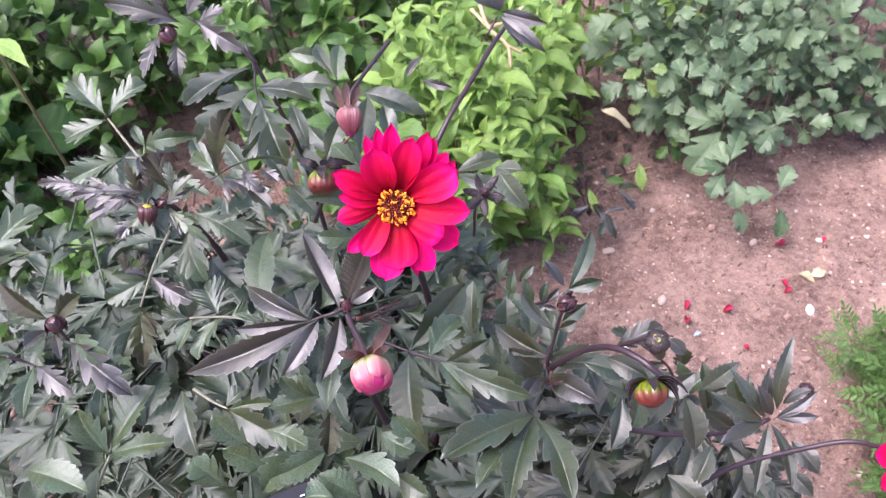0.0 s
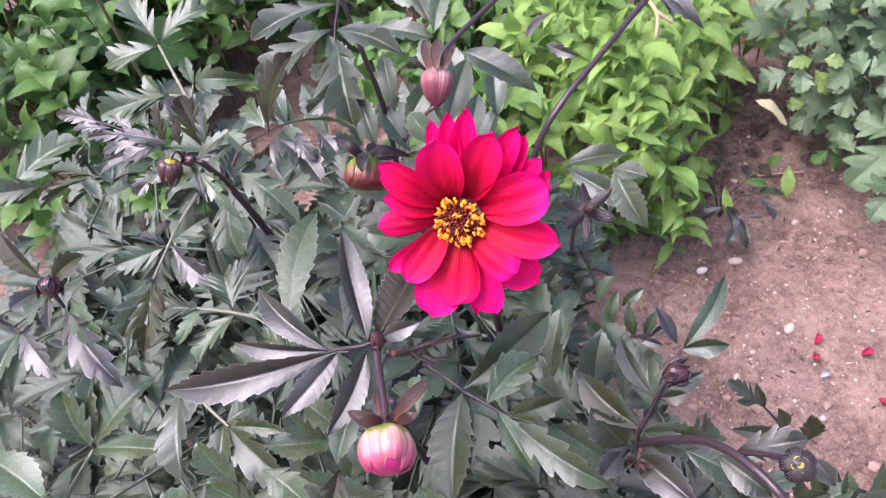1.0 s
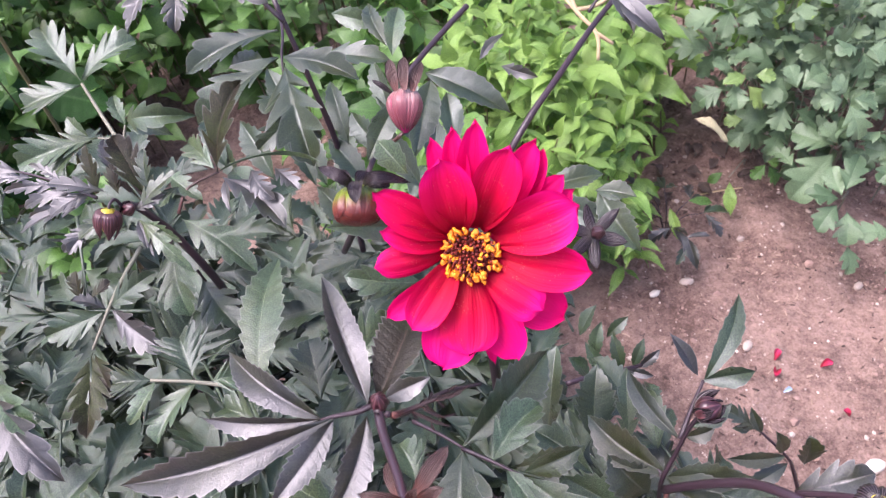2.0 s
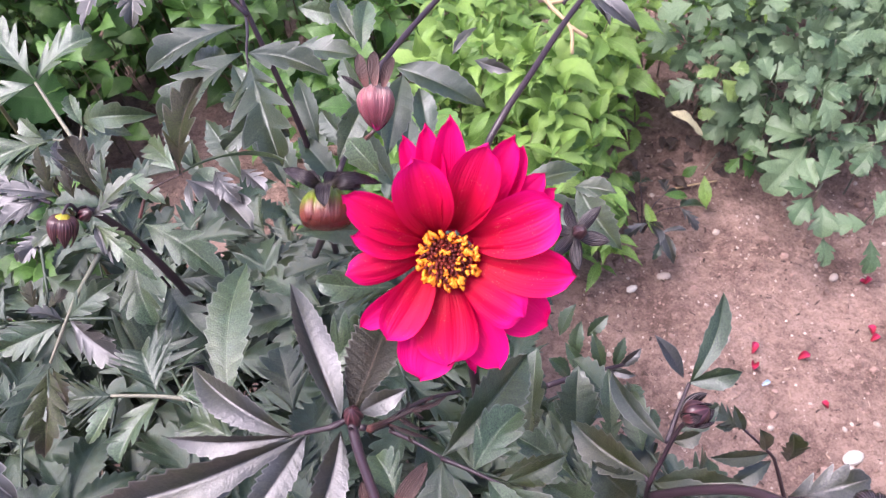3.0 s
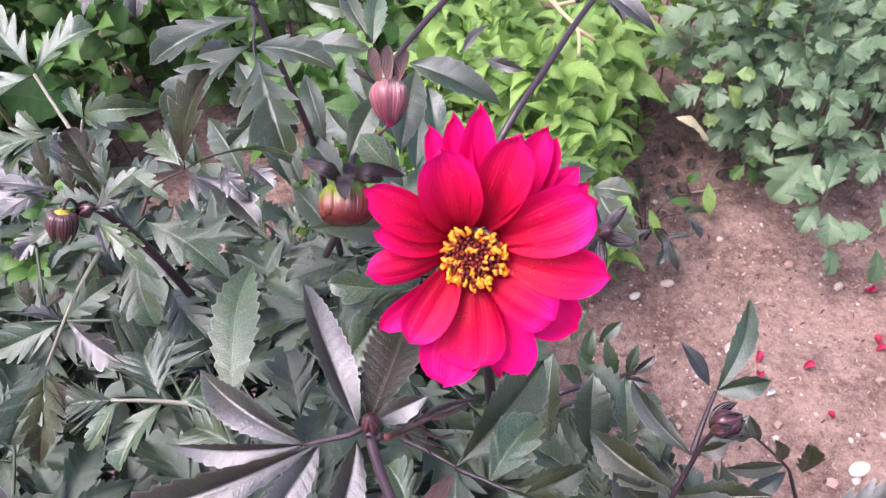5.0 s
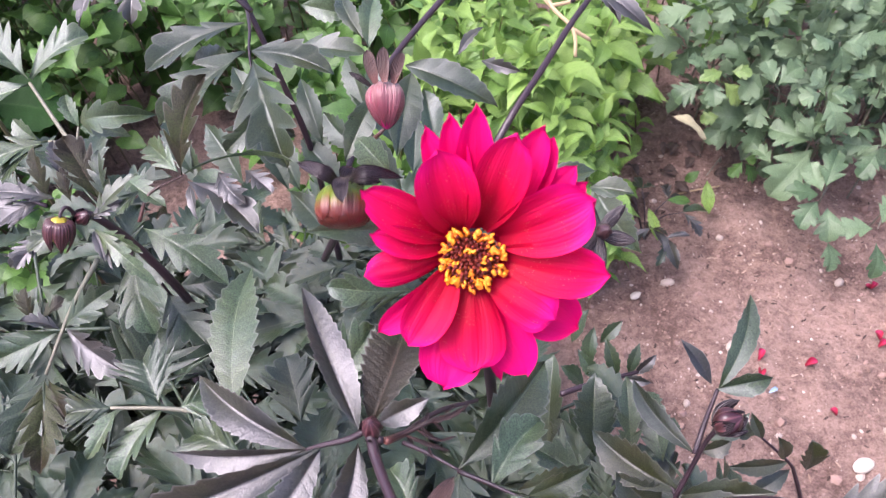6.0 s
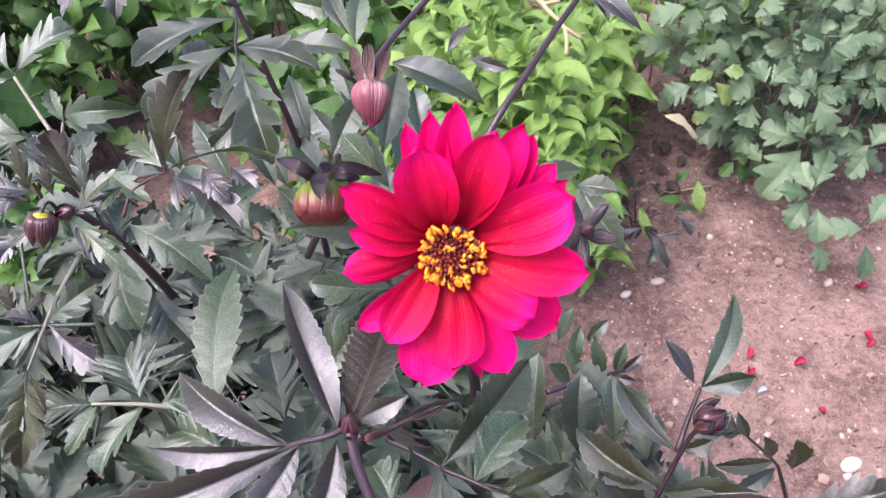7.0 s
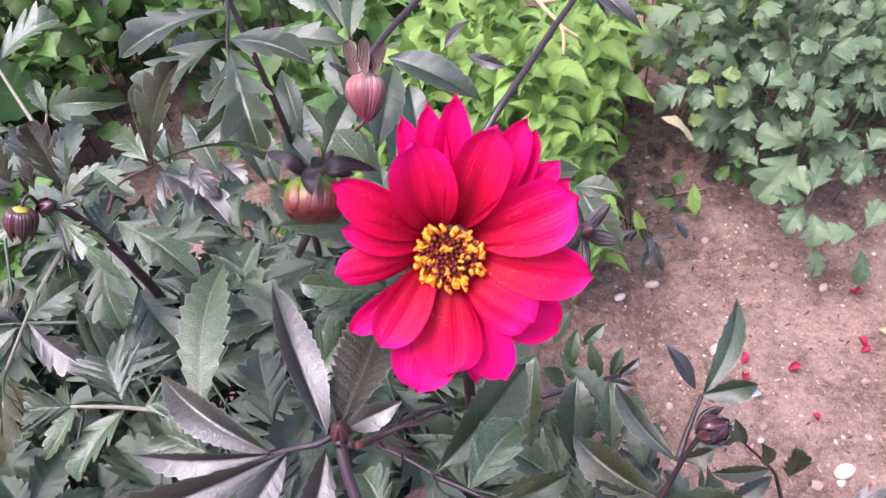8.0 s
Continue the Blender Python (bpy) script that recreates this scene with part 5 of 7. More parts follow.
leaflet(a, (-0.1075, 0.2729, 0.7305), (-0.1578, 0.2748, 0.7233), 0.0094, -30, YOUNG, teeth=7, bite=0.14, fold=0.55)
leaflet(a, (-0.103, 0.2729, 0.7323), (-0.182, 0.2472, 0.719), 0.0166, -20, YOUNG, teeth=8, bite=0.15, fold=0.5, belly=0.5)
leaflet(a, (-0.1029, 0.2725, 0.732), (-0.1228, 0.2419, 0.7209), 0.0123, -22, YOUNG, teeth=8, bite=0.14, fold=0.22)
leaflet(a, (-0.1231, 0.2642, 0.7245), (-0.1395, 0.2480, 0.7217), 0.0085, 8, YOUNG, teeth=4, bite=0.12)
leaflet(a, (-0.1380, 0.2600, 0.7225), (-0.1560, 0.2455, 0.7200), 0.0075, 8, YOUNG, teeth=3, bite=0.12)
leaflet(a, (-0.0909, 0.2755, 0.7311), (-0.1014, 0.2383, 0.7181), 0.0127, -24, YOUNG, teeth=8, bite=0.12, fold=0.4)
a = leaf(dahlia, (-0.0844, 0.2853, 0.7128), (-0.0793, 0.2924, 0.7052), (-0.067, 0.2974, 0.7083), r=0.0012, mat=BRACT_RED)
leaflet(a, (-0.0711, 0.2956, 0.7072), (-0.0565, 0.3027, 0.7092), 0.0023, 20, BRACT_RED, teeth=4, bite=0.2, fold=0.5)
leaflet(a, (-0.0752, 0.2938, 0.7061), (-0.0646, 0.2924, 0.7014), 0.0019, 20, BRACT_RED, teeth=4, bite=0.2, fold=0.5)
leaflet(a, (-0.0793, 0.292, 0.7049), (-0.0619, 0.289, 0.6984), 0.0021, 20, BRACT_RED, teeth=4, bite=0.2, fold=0.5)
leaflet(a, (-0.0793, 0.2928, 0.7056), (-0.0764, 0.2907, 0.701), 0.0017, 20, BRACT_RED, teeth=4, bite=0.2, fold=0.5)
leaflet(a, (-0.0742, 0.2952, 0.7071), (-0.0681, 0.2927, 0.702), 0.0019, 20, BRACT_RED, teeth=4, bite=0.2, fold=0.5)
leaflet(a, (-0.067, 0.2977, 0.7086), (-0.0589, 0.3, 0.7072), 0.0017, 20, BRACT_RED, teeth=4, bite=0.2, fold=0.5)
leaflet(a, (-0.0721, 0.2953, 0.707), (-0.0709, 0.2995, 0.7077), 0.0017, 20, BRACT_RED, teeth=4, bite=0.2, fold=0.5)
leaflet(a, (-0.0691, 0.2965, 0.7077), (-0.0655, 0.2952, 0.7038), 0.0017, 20, BRACT_RED, teeth=4, bite=0.2, fold=0.5)
leaflet(a, (-0.0762, 0.2935, 0.7058), (-0.0738, 0.2971, 0.706), 0.0014, 20, BRACT_RED, teeth=4, bite=0.2, fold=0.5)
leaflet(a, (-0.065, 0.2985, 0.709), (-0.061, 0.3022, 0.7091), 0.0014, 20, BRACT_RED, teeth=4, bite=0.2, fold=0.5)
leaflet(a, (-0.0669, 0.2907, 0.7028), (-0.0609, 0.2932, 0.7018), 0.0014, 20, BRACT_RED, teeth=4, bite=0.2, fold=0.5)
leaflet(a, (-0.0706, 0.2893, 0.7019), (-0.0687, 0.2871, 0.6974), 0.0014, 20, BRACT_RED, teeth=4, bite=0.2, fold=0.5)

# leaves below and beside the flower
leaflet(dahlia, (-0.158, 0.3182, 0.6656), (-0.1671, 0.4001, 0.665), 0.0235, 5, PALE, teeth=8, bite=0.15, fold=0.12, belly=0.45, name="leaf")
leaflet(dahlia, (-0.0826, 0.3525, 0.7484), (-0.11, 0.3313, 0.7722), 0.0131, -20, MATURE, teeth=5, bite=0.1, fold=0.25, name="leaf")
leaflet(dahlia, (-0.0823, 0.3626, 0.6984), (-0.1162, 0.3532, 0.7129), 0.0146, 0, PALE, teeth=5, bite=0.25, fold=0.15, name="leaf")
leaflet(dahlia, (-0.13, 0.3534, 0.6299), (-0.1055, 0.3789, 0.6489), 0.0247, 0, PALE, teeth=5, bite=0.25, fold=0.15, name="leaf")
leaflet(dahlia, (-0.1408, 0.3401, 0.6199), (-0.1519, 0.3705, 0.6328), 0.0223, 0, MATURE, teeth=5, bite=0.25, fold=0.15, name="leaf")
a = leaf(dahlia, (-0.0902, 0.3305, 0.6207), (-0.0772, 0.3225, 0.626), (-0.063, 0.3132, 0.6301), r=0.001)
leaflet(a, (-0.0631, 0.3141, 0.6283), (-0.0227, 0.374, 0.6249), 0.0258, 16, MATURE, teeth=8, bite=0.12, fold=0.42, belly=0.48)
leaflet(a, (-0.0629, 0.3124, 0.6303), (-0.0578, 0.2548, 0.615), 0.0282, 0, MATURE, teeth=7, bite=0.15, fold=0.25, belly=0.45)
a = leaf(dahlia, (-0.0629, 0.3124, 0.6303), (-0.048, 0.305, 0.6339), (-0.0328, 0.2969, 0.6369), r=0.001)
leaflet(a, (-0.0328, 0.2969, 0.6369), (0.0178, 0.2709, 0.6372), 0.0192, 10, MATURE, teeth=6, bite=0.18, fold=0.35)
leaflet(a, (-0.033, 0.2984, 0.638), (-0.0054, 0.3079, 0.6495), 0.0143, 35, MATURE, teeth=5, bite=0.15, fold=0.3)
leaflet(a, (-0.0411, 0.3009, 0.6355), (-0.0174, 0.2727, 0.6306), 0.0137, -10, PALE, teeth=5, bite=0.18)
leaflet(a, (-0.048, 0.3048, 0.6337), (-0.0276, 0.3346, 0.634), 0.0218, 0, PALE, teeth=5, bite=0.18)
leaflet(dahlia, (-0.0198, 0.3489, 0.578), (-0.017, 0.385, 0.6075), 0.0183, 0, MATURE, teeth=6, bite=0.16, fold=0.2, name="leaf")
leaflet(dahlia, (0.0098, 0.3658, 0.5375), (0.0094, 0.4032, 0.5683), 0.0258, 0, MATURE, teeth=6, bite=0.16, fold=0.2, name="leaf")
leaflet(dahlia, (0.0291, 0.3623, 0.546), (0.0259, 0.3944, 0.5726), 0.0145, 0, MATURE, teeth=5, bite=0.16, fold=0.2, name="leaf")
leaflet(dahlia, (0.0465, 0.3607, 0.5432), (0.0411, 0.391, 0.5556), 0.0198, 0, MATURE, teeth=5, bite=0.16, fold=0.2, name="leaf")
leaflet(dahlia, (-0.0368, 0.3072, 0.623), (-0.0045, 0.316, 0.6339), 0.0121, 20, MATURE, teeth=5, bite=0.2, name="leaf")
leaflet(dahlia, (0.002, 0.3215, 0.5925), (-0.0251, 0.3396, 0.5967), 0.0195, 0, PALE, teeth=5, bite=0.2, name="leaf")
leaflet(dahlia, (0.03, 0.308, 0.6006), (0.0075, 0.3167, 0.625), 0.0219, 0, DUSK, teeth=5, bite=0.15, name="leaf")
leaflet(dahlia, (0.0221, 0.3026, 0.5861), (-0.0152, 0.3146, 0.6039), 0.0291, 0, PALE, teeth=6, bite=0.2, name="leaf")
leaflet(dahlia, (0.0328, 0.3018, 0.6081), (0.0679, 0.2732, 0.6165), 0.0197, 0, YOUNG, teeth=6, bite=0.12, name="leaf")
leaflet(dahlia, (0.0268, 0.3006, 0.6086), (0.0162, 0.2819, 0.6103), 0.0141, 0, YOUNG, teeth=4, bite=0.12, name="leaf")

# the branch with the small maroon bud
a = leaf(dahlia, (0.0408, 0.3201, 0.6374), (0.0456, 0.3318, 0.644), (0.0512, 0.3437, 0.6533), r=0.0012)
leaflet(a, (0.0505, 0.3417, 0.6518), (0.0714, 0.3893, 0.6618), 0.0118, 6, MATURE, teeth=4, bite=0.1, fold=0.25, belly=0.48)
leaflet(a, (0.0485, 0.3451, 0.6547), (0.0344, 0.3588, 0.6697), 0.008, 10, YOUNG, teeth=3, bite=0.06, fold=0.3)
leaflet(a, (0.0505, 0.3436, 0.6534), (0.0752, 0.3477, 0.6571), 0.0115, 25, MATURE, teeth=4, bite=0.08, fold=0.5)
leaflet(a, (0.0452, 0.3251, 0.6411), (0.0633, 0.3332, 0.6515), 0.0119, 0, MATURE, teeth=4, bite=0.1, fold=0.3)
leaflet(a, (0.0408, 0.3201, 0.6374), (0.0202, 0.364, 0.6259), 0.0115, -20, DUSK, teeth=5, bite=0.08, fold=0.35, belly=0.45)
leaflet(a, (0.0428, 0.3211, 0.6381), (0.056, 0.3234, 0.644), 0.0089, 20, DUSK, teeth=4, bite=0.12)
a = leaf(dahlia, (0.0349, 0.3095, 0.6175), (0.032, 0.3133, 0.6196), r=0.0012)
leaflet(a, (0.0369, 0.3107, 0.6184), (-0.0009, 0.3395, 0.6206), 0.0199, -14, DUSK, teeth=6, bite=0.12, fold=0.45, belly=0.45)
leaflet(a, (0.0369, 0.31, 0.6177), (0.0732, 0.3034, 0.6365), 0.0163, 10, DUSK, teeth=6, bite=0.12, fold=0.4)
leaflet(a, (0.0369, 0.3088, 0.6167), (0.068, 0.2936, 0.6354), 0.0148, -20, DUSK, teeth=5, bite=0.1, fold=0.3)
a = leaf(dahlia, (0.1850, 0.4050, 0.3600), (0.1700, 0.4200, 0.4000), (0.1600, 0.4220, 0.4200), (0.1360, 0.4330, 0.4400), r=0.0014)
leaflet(a, (0.1380, 0.4320, 0.4380), (0.1070, 0.4410, 0.4550), 0.0125, 12, DUSK, teeth=4, bite=0.3, fold=0.3)
leaflet(a, (0.1400, 0.4310, 0.4370), (0.1300, 0.4420, 0.4550), 0.009, -10, DUSK, teeth=3, bite=0.12, fold=0.3)
leaflet(a, (0.1320, 0.4320, 0.4400), (0.1170, 0.4290, 0.4450), 0.008, -10, DUSK, teeth=3, bite=0.12, fold=0.3)
leaflet(a, (0.1570, 0.4230, 0.4230), (0.1480, 0.4290, 0.4450), 0.013, 10, DUSK, teeth=4, bite=0.14, fold=0.3)
leaflet(a, (0.1600, 0.4220, 0.4200), (0.1160, 0.4170, 0.4200), 0.0135, -14, DUSK, teeth=5, bite=0.1, fold=0.4)
leaflet(a, (0.1770, 0.4230, 0.4050), (0.1760, 0.4320, 0.4300), 0.020, 8, DUSK, teeth=5, bite=0.16, fold=0.3)
leaflet(a, (0.1640, 0.4210, 0.4100), (0.1250, 0.4010, 0.4000), 0.015, -6, DUSK, teeth=5, bite=0.12, fold=0.3)
leaflet(dahlia, (0.0740, 0.2770, 0.6840), (0.0970, 0.2780, 0.7000), 0.0165, -10, YOUNG, teeth=0, fold=0.16, arch=0.2, belly=0.48, name="leaf")
leaflet(dahlia, (0.1010, 0.2740, 0.6950), (0.1120, 0.2640, 0.6900), 0.0095, 10, YOUNG, teeth=3, bite=0.05, fold=0.3, name="leaf")
leaflet(dahlia, (0.0840, 0.3040, 0.6000), (0.0940, 0.2850, 0.5850), 0.0085, 20, BRONZE, teeth=5, bite=0.1, name="leaf")
leaflet(dahlia, (0.0700, 0.2860, 0.6550), (0.0950, 0.2690, 0.6550), 0.0165, 10, DUSK, teeth=6, bite=0.08, fold=0.3, name="leaf")
leaflet(dahlia, (0.0560, 0.2930, 0.6400), (0.0880, 0.2840, 0.6350), 0.019, -10, MATURE, teeth=6, bite=0.08, fold=0.3, name="leaf")
a = leaf(dahlia, (0.0375, 0.3060, 0.6100), (0.0360, 0.2990, 0.6115), (0.0350, 0.2950, 0.6120), r=0.0012, mat=BRACT_RED)
for tip in ((0.042, 0.290, 0.618), (0.030, 0.287, 0.618), (0.036, 0.285, 0.618), (0.045, 0.292, 0.618), (0.028, 0.292, 0.618), (0.040, 0.286, 0.621)):
    leaflet(a, (0.0352, 0.2958, 0.612), tip, 0.003, 20, BRACT_RED, teeth=4, bite=0.2, fold=0.5)
leaflet(a, (0.0926, 0.283, 0.6176), (0.0779, 0.2375, 0.6386), 0.0165, 0, MATURE, teeth=5)
leaflet(dahlia, (0.0463, 0.4509, 0.4876), (0.0606, 0.4592, 0.4997), 0.0084, 0, YOUNG, teeth=5, bite=0.15, fold=0.3, name="leaf")
leaflet(dahlia, (0.0424, 0.4507, 0.4877), (0.0491, 0.4646, 0.5051), 0.0092, 0, INNER, teeth=5, bite=0.15, fold=0.3, name="leaf")
leaflet(dahlia, (0.0348, 0.4488, 0.4869), (0.0262, 0.4664, 0.5085), 0.0107, 0, INNER, teeth=5, bite=0.15, fold=0.3, name="leaf")
leaflet(dahlia, (0.0271, 0.4461, 0.4853), (0.0073, 0.4596, 0.5046), 0.0115, 0, INNER, teeth=5, bite=0.15, fold=0.3, name="leaf")
leaflet(dahlia, (0.0386, 0.449, 0.4867), (0.0569, 0.4443, 0.4878), 0.0077, 0, YOUNG, teeth=5, bite=0.15, fold=0.3, name="leaf")
leaflet(dahlia, (0.0194, 0.4451, 0.4851), (0.0305, 0.4283, 0.4769), 0.0115, 0, INNER, teeth=5, bite=0.15, fold=0.3, name="leaf")
leaflet(dahlia, (0.0309, 0.4474, 0.4861), (0.0456, 0.435, 0.481), 0.01, 0, INNER, teeth=5, bite=0.15, fold=0.3, name="leaf")
leaflet(dahlia, (0.0118, 0.4424, 0.4835), (-0.004, 0.4502, 0.4978), 0.013, 0, INNER, teeth=5, bite=0.15, fold=0.3, name="leaf")
leaflet(dahlia, (0.0231, 0.4661, 0.5021), (0.0376, 0.4758, 0.5153), 0.01, 0, INNER, teeth=5, bite=0.15, fold=0.3, name="leaf")
leaflet(dahlia, (0.0155, 0.4538, 0.4926), (0.0186, 0.4719, 0.5137), 0.0115, 0, INNER, teeth=5, bite=0.15, fold=0.3, name="leaf")
leaflet(dahlia, (0.0039, 0.4652, 0.5029), (0.0147, 0.4806, 0.5212), 0.0115, 0, INNER, teeth=5, bite=0.15, fold=0.3, name="leaf")
leaflet(dahlia, (0.0058, 0.4783, 0.6433), (0.0313, 0.4439, 0.6258), 0.02, 0, MATURE, teeth=7, bite=0.14, fold=0.3, name="leaf")
leaflet(dahlia, (0.0042, 0.477, 0.6424), (0.0279, 0.4688, 0.6466), 0.0137, 0, MATURE, teeth=6, bite=0.14, fold=0.3, name="leaf")
leaflet(dahlia, (0.0984, 0.2979, 0.5892), (0.1235, 0.3067, 0.5958), 0.0135, 0, MATURE, teeth=6, bite=0.14, fold=0.3, name="leaf")
leaflet(dahlia, (0.1145, 0.2936, 0.5823), (0.1392, 0.304, 0.59), 0.0141, 0, MATURE, teeth=6, bite=0.14, fold=0.3, name="leaf")
leaflet(dahlia, (0.0887, 0.3009, 0.5938), (0.0783, 0.2831, 0.5897), 0.0135, 0, INNER, teeth=6, bite=0.14, fold=0.3, name="leaf")
leaflet(dahlia, (0.0732, 0.3014, 0.598), (0.0979, 0.2924, 0.5917), 0.0141, 0, MATURE, teeth=6, bite=0.14, fold=0.3, name="leaf")
leaflet(dahlia, (0.1328, 0.2962, 0.5796), (0.1538, 0.3095, 0.5905), 0.0135, 0, INNER, teeth=6, bite=0.14, fold=0.3, name="leaf")
leaflet(dahlia, (0.0613, 0.2977, 0.5981), (0.0539, 0.278, 0.592), 0.0141, 0, INNER, teeth=6, bite=0.14, fold=0.3, name="leaf")
leaflet(dahlia, (0.138, 0.3036, 0.5837), (0.1285, 0.3147, 0.6004), 0.0104, 0, INNER, teeth=6, bite=0.14, fold=0.3, name="leaf")
leaflet(dahlia, (0.1026, 0.2899, 0.5824), (0.0878, 0.2987, 0.5987), 0.0135, 0, INNER, teeth=6, bite=0.14, fold=0.3, name="leaf")
leaflet(dahlia, (0.1507, 0.3012, 0.5789), (0.1467, 0.316, 0.5969), 0.0111, 0, MATURE, teeth=6, bite=0.14, fold=0.3, name="leaf")

# upper compound leaf
a = leaf(dahlia, (-0.1960, 0.5690, 0.7020), (-0.1890, 0.545, 0.7020), (-0.1865, 0.528, 0.6992), (-0.1798, 0.503, 0.6923), r=0.0009)
leaflet(a, (-0.1936, 0.5519, 0.7012), (-0.2467, 0.5292, 0.687), 0.0235, 10, MATURE, teeth=7, bite=0.19, fold=0.25, belly=0.5)
leaflet(a, (-0.1884, 0.5274, 0.6988), (-0.2304, 0.4913, 0.6804), 0.0289, 10, MATURE, teeth=7, bite=0.19, fold=0.3, belly=0.4)
leaflet(a, (-0.1849, 0.5248, 0.6977), (-0.1576, 0.4594, 0.674), 0.0258, 0, MATURE, teeth=5, bite=0.5, fold=0.5, belly=0.5)
leaflet(a, (-0.1807, 0.5069, 0.6891), (-0.1922, 0.489, 0.6883), 0.0124, 0, MATURE, teeth=4, bite=0.3)
leaflet(a, (-0.1775, 0.4974, 0.681), (-0.1942, 0.4719, 0.6744), 0.0136, 0, MATURE, teeth=4, bite=0.3)
leaflet(a, (-0.176, 0.5023, 0.6849), (-0.1555, 0.4801, 0.6779), 0.0124, 0, MATURE, teeth=4, bite=0.3)
leaflet(a, (-0.1858, 0.528, 0.6991), (-0.1409, 0.5161, 0.6933), 0.0189, 0, MATURE, teeth=7, bite=0.19, fold=0.35, belly=0.4)
leaflet(a, (-0.1671, 0.5457, 0.6874), (-0.1257, 0.541, 0.6865), 0.019, -10, MATURE, teeth=5, bite=0.16, fold=0.2)
leaflet(a, (-0.1983, 0.5304, 0.6904), (-0.2246, 0.5373, 0.6854), 0.0228, 0, PALE, teeth=5, bite=0.2, fold=0.2)
leaflet(dahlia, (-0.0978, 0.5186, 0.6956), (-0.0471, 0.5017, 0.68), 0.0217, -10, MATURE, teeth=5, bite=0.1, fold=0.3, belly=0.4, name="leaf")
leaflet(dahlia, (-0.0947, 0.5159, 0.6931), (-0.0992, 0.4632, 0.6787), 0.02, -20, MATURE, teeth=5, bite=0.1, fold=0.25, name="leaf")
leaflet(dahlia, (-0.1144, 0.5116, 0.6809), (-0.1301, 0.4744, 0.6645), 0.0169, -20, MATURE, teeth=5, bite=0.1, fold=0.25, name="leaf")
leaflet(dahlia, (-0.1193, 0.5314, 0.6975), (-0.1196, 0.5716, 0.7047), 0.0142, 0, PALE, teeth=5, bite=0.15, name="leaf")
leaflet(dahlia, (-0.1243, 0.5439, 0.6953), (-0.1414, 0.5807, 0.701), 0.0119, 0, MATURE, teeth=5, bite=0.15, name="leaf")
leaflet(dahlia, (-0.0985, 0.4355, 0.6948), (-0.1156, 0.4487, 0.7071), 0.0159, 0, PALE, teeth=4, bite=0.15, fold=0.25, name="leaf")
leaflet(dahlia, (-0.1673, 0.583, 0.6921), (-0.1364, 0.5791, 0.6864), 0.0151, 0, PALE, teeth=4, bite=0.15, name="leaf")
leaflet(dahlia, (-0.0275, 0.4998, 0.6153), (0.0357, 0.4707, 0.604), 0.0177, 10, MATURE, teeth=6, bite=0.1, name="leaf")
leaflet(dahlia, (-0.0277, 0.5011, 0.6162), (0.0134, 0.516, 0.617), 0.0172, 0, MATURE, teeth=6, bite=0.1, name="leaf")
leaflet(dahlia, (-0.0116, 0.498, 0.6101), (0.0066, 0.4736, 0.6006), 0.0171, 0, MATURE, teeth=5, bite=0.1, name="leaf")
leaflet(dahlia, (-0.0603, 0.6433, 0.603), (-0.0336, 0.6308, 0.6034), 0.0106, 0, YOUNG, teeth=4, bite=0.2, name="leaf")
leaflet(dahlia, (-0.0768, 0.6457, 0.6063), (-0.0584, 0.6625, 0.6186), 0.0082, 0, YOUNG, teeth=4, bite=0.2, name="leaf")
leaflet(dahlia, (-0.1096, 0.526, 0.5885), (-0.1433, 0.5649, 0.6104), 0.021, 0, INNER, teeth=6, bite=0.15, fold=0.3, name="leaf")
leaflet(dahlia, (-0.1136, 0.5487, 0.6075), (-0.1491, 0.5836, 0.6262), 0.0198, 0, INNER, teeth=6, bite=0.15, fold=0.3, name="leaf")
leaflet(dahlia, (-0.1467, 0.5242, 0.5902), (-0.179, 0.5559, 0.606), 0.0192, 0, INNER, teeth=6, bite=0.15, fold=0.3, name="leaf")
leaflet(dahlia, (-0.1617, 0.5464, 0.6097), (-0.1794, 0.588, 0.6324), 0.0168, 0, INNER, teeth=6, bite=0.15, fold=0.3, name="leaf")
leaflet(dahlia, (-0.1323, 0.5622, 0.6202), (-0.1493, 0.6011, 0.6406), 0.0162, 0, INNER, teeth=6, bite=0.15, fold=0.3, name="leaf")
leaflet(dahlia, (-0.1023, 0.535, 0.5953), (-0.1019, 0.5713, 0.6121), 0.018, 0, INNER, teeth=6, bite=0.15, fold=0.3, name="leaf")
leaflet(dahlia, (-0.1556, 0.498, 0.5694), (-0.1863, 0.5293, 0.5847), 0.018, 0, INNER, teeth=6, bite=0.15, fold=0.3, name="leaf")
leaflet(dahlia, (-0.1168, 0.4999, 0.5676), (-0.1373, 0.5317, 0.5825), 0.0198, 0, INNER, teeth=6, bite=0.15, fold=0.3, name="leaf")
leaflet(dahlia, (-0.1837, 0.5225, 0.5919), (-0.2092, 0.5574, 0.6098), 0.015, 0, INNER, teeth=6, bite=0.15, fold=0.3, name="leaf")
leaflet(dahlia, (-0.2076, 0.5726, 0.5573), (-0.2401, 0.6202, 0.5862), 0.0224, 0, INNER, teeth=6, bite=0.15, fold=0.3, name="leaf")
leaflet(dahlia, (-0.2322, 0.5651, 0.5532), (-0.265, 0.6061, 0.5767), 0.0224, 0, INNER, teeth=6, bite=0.15, fold=0.3, name="leaf")
leaflet(dahlia, (-0.2569, 0.5607, 0.5517), (-0.2858, 0.5986, 0.5723), 0.0209, 0, INNER, teeth=6, bite=0.15, fold=0.3, name="leaf")
leaflet(dahlia, (-0.212, 0.5979, 0.5784), (-0.2445, 0.6395, 0.6024), 0.0209, 0, INNER, teeth=6, bite=0.15, fold=0.3, name="leaf")
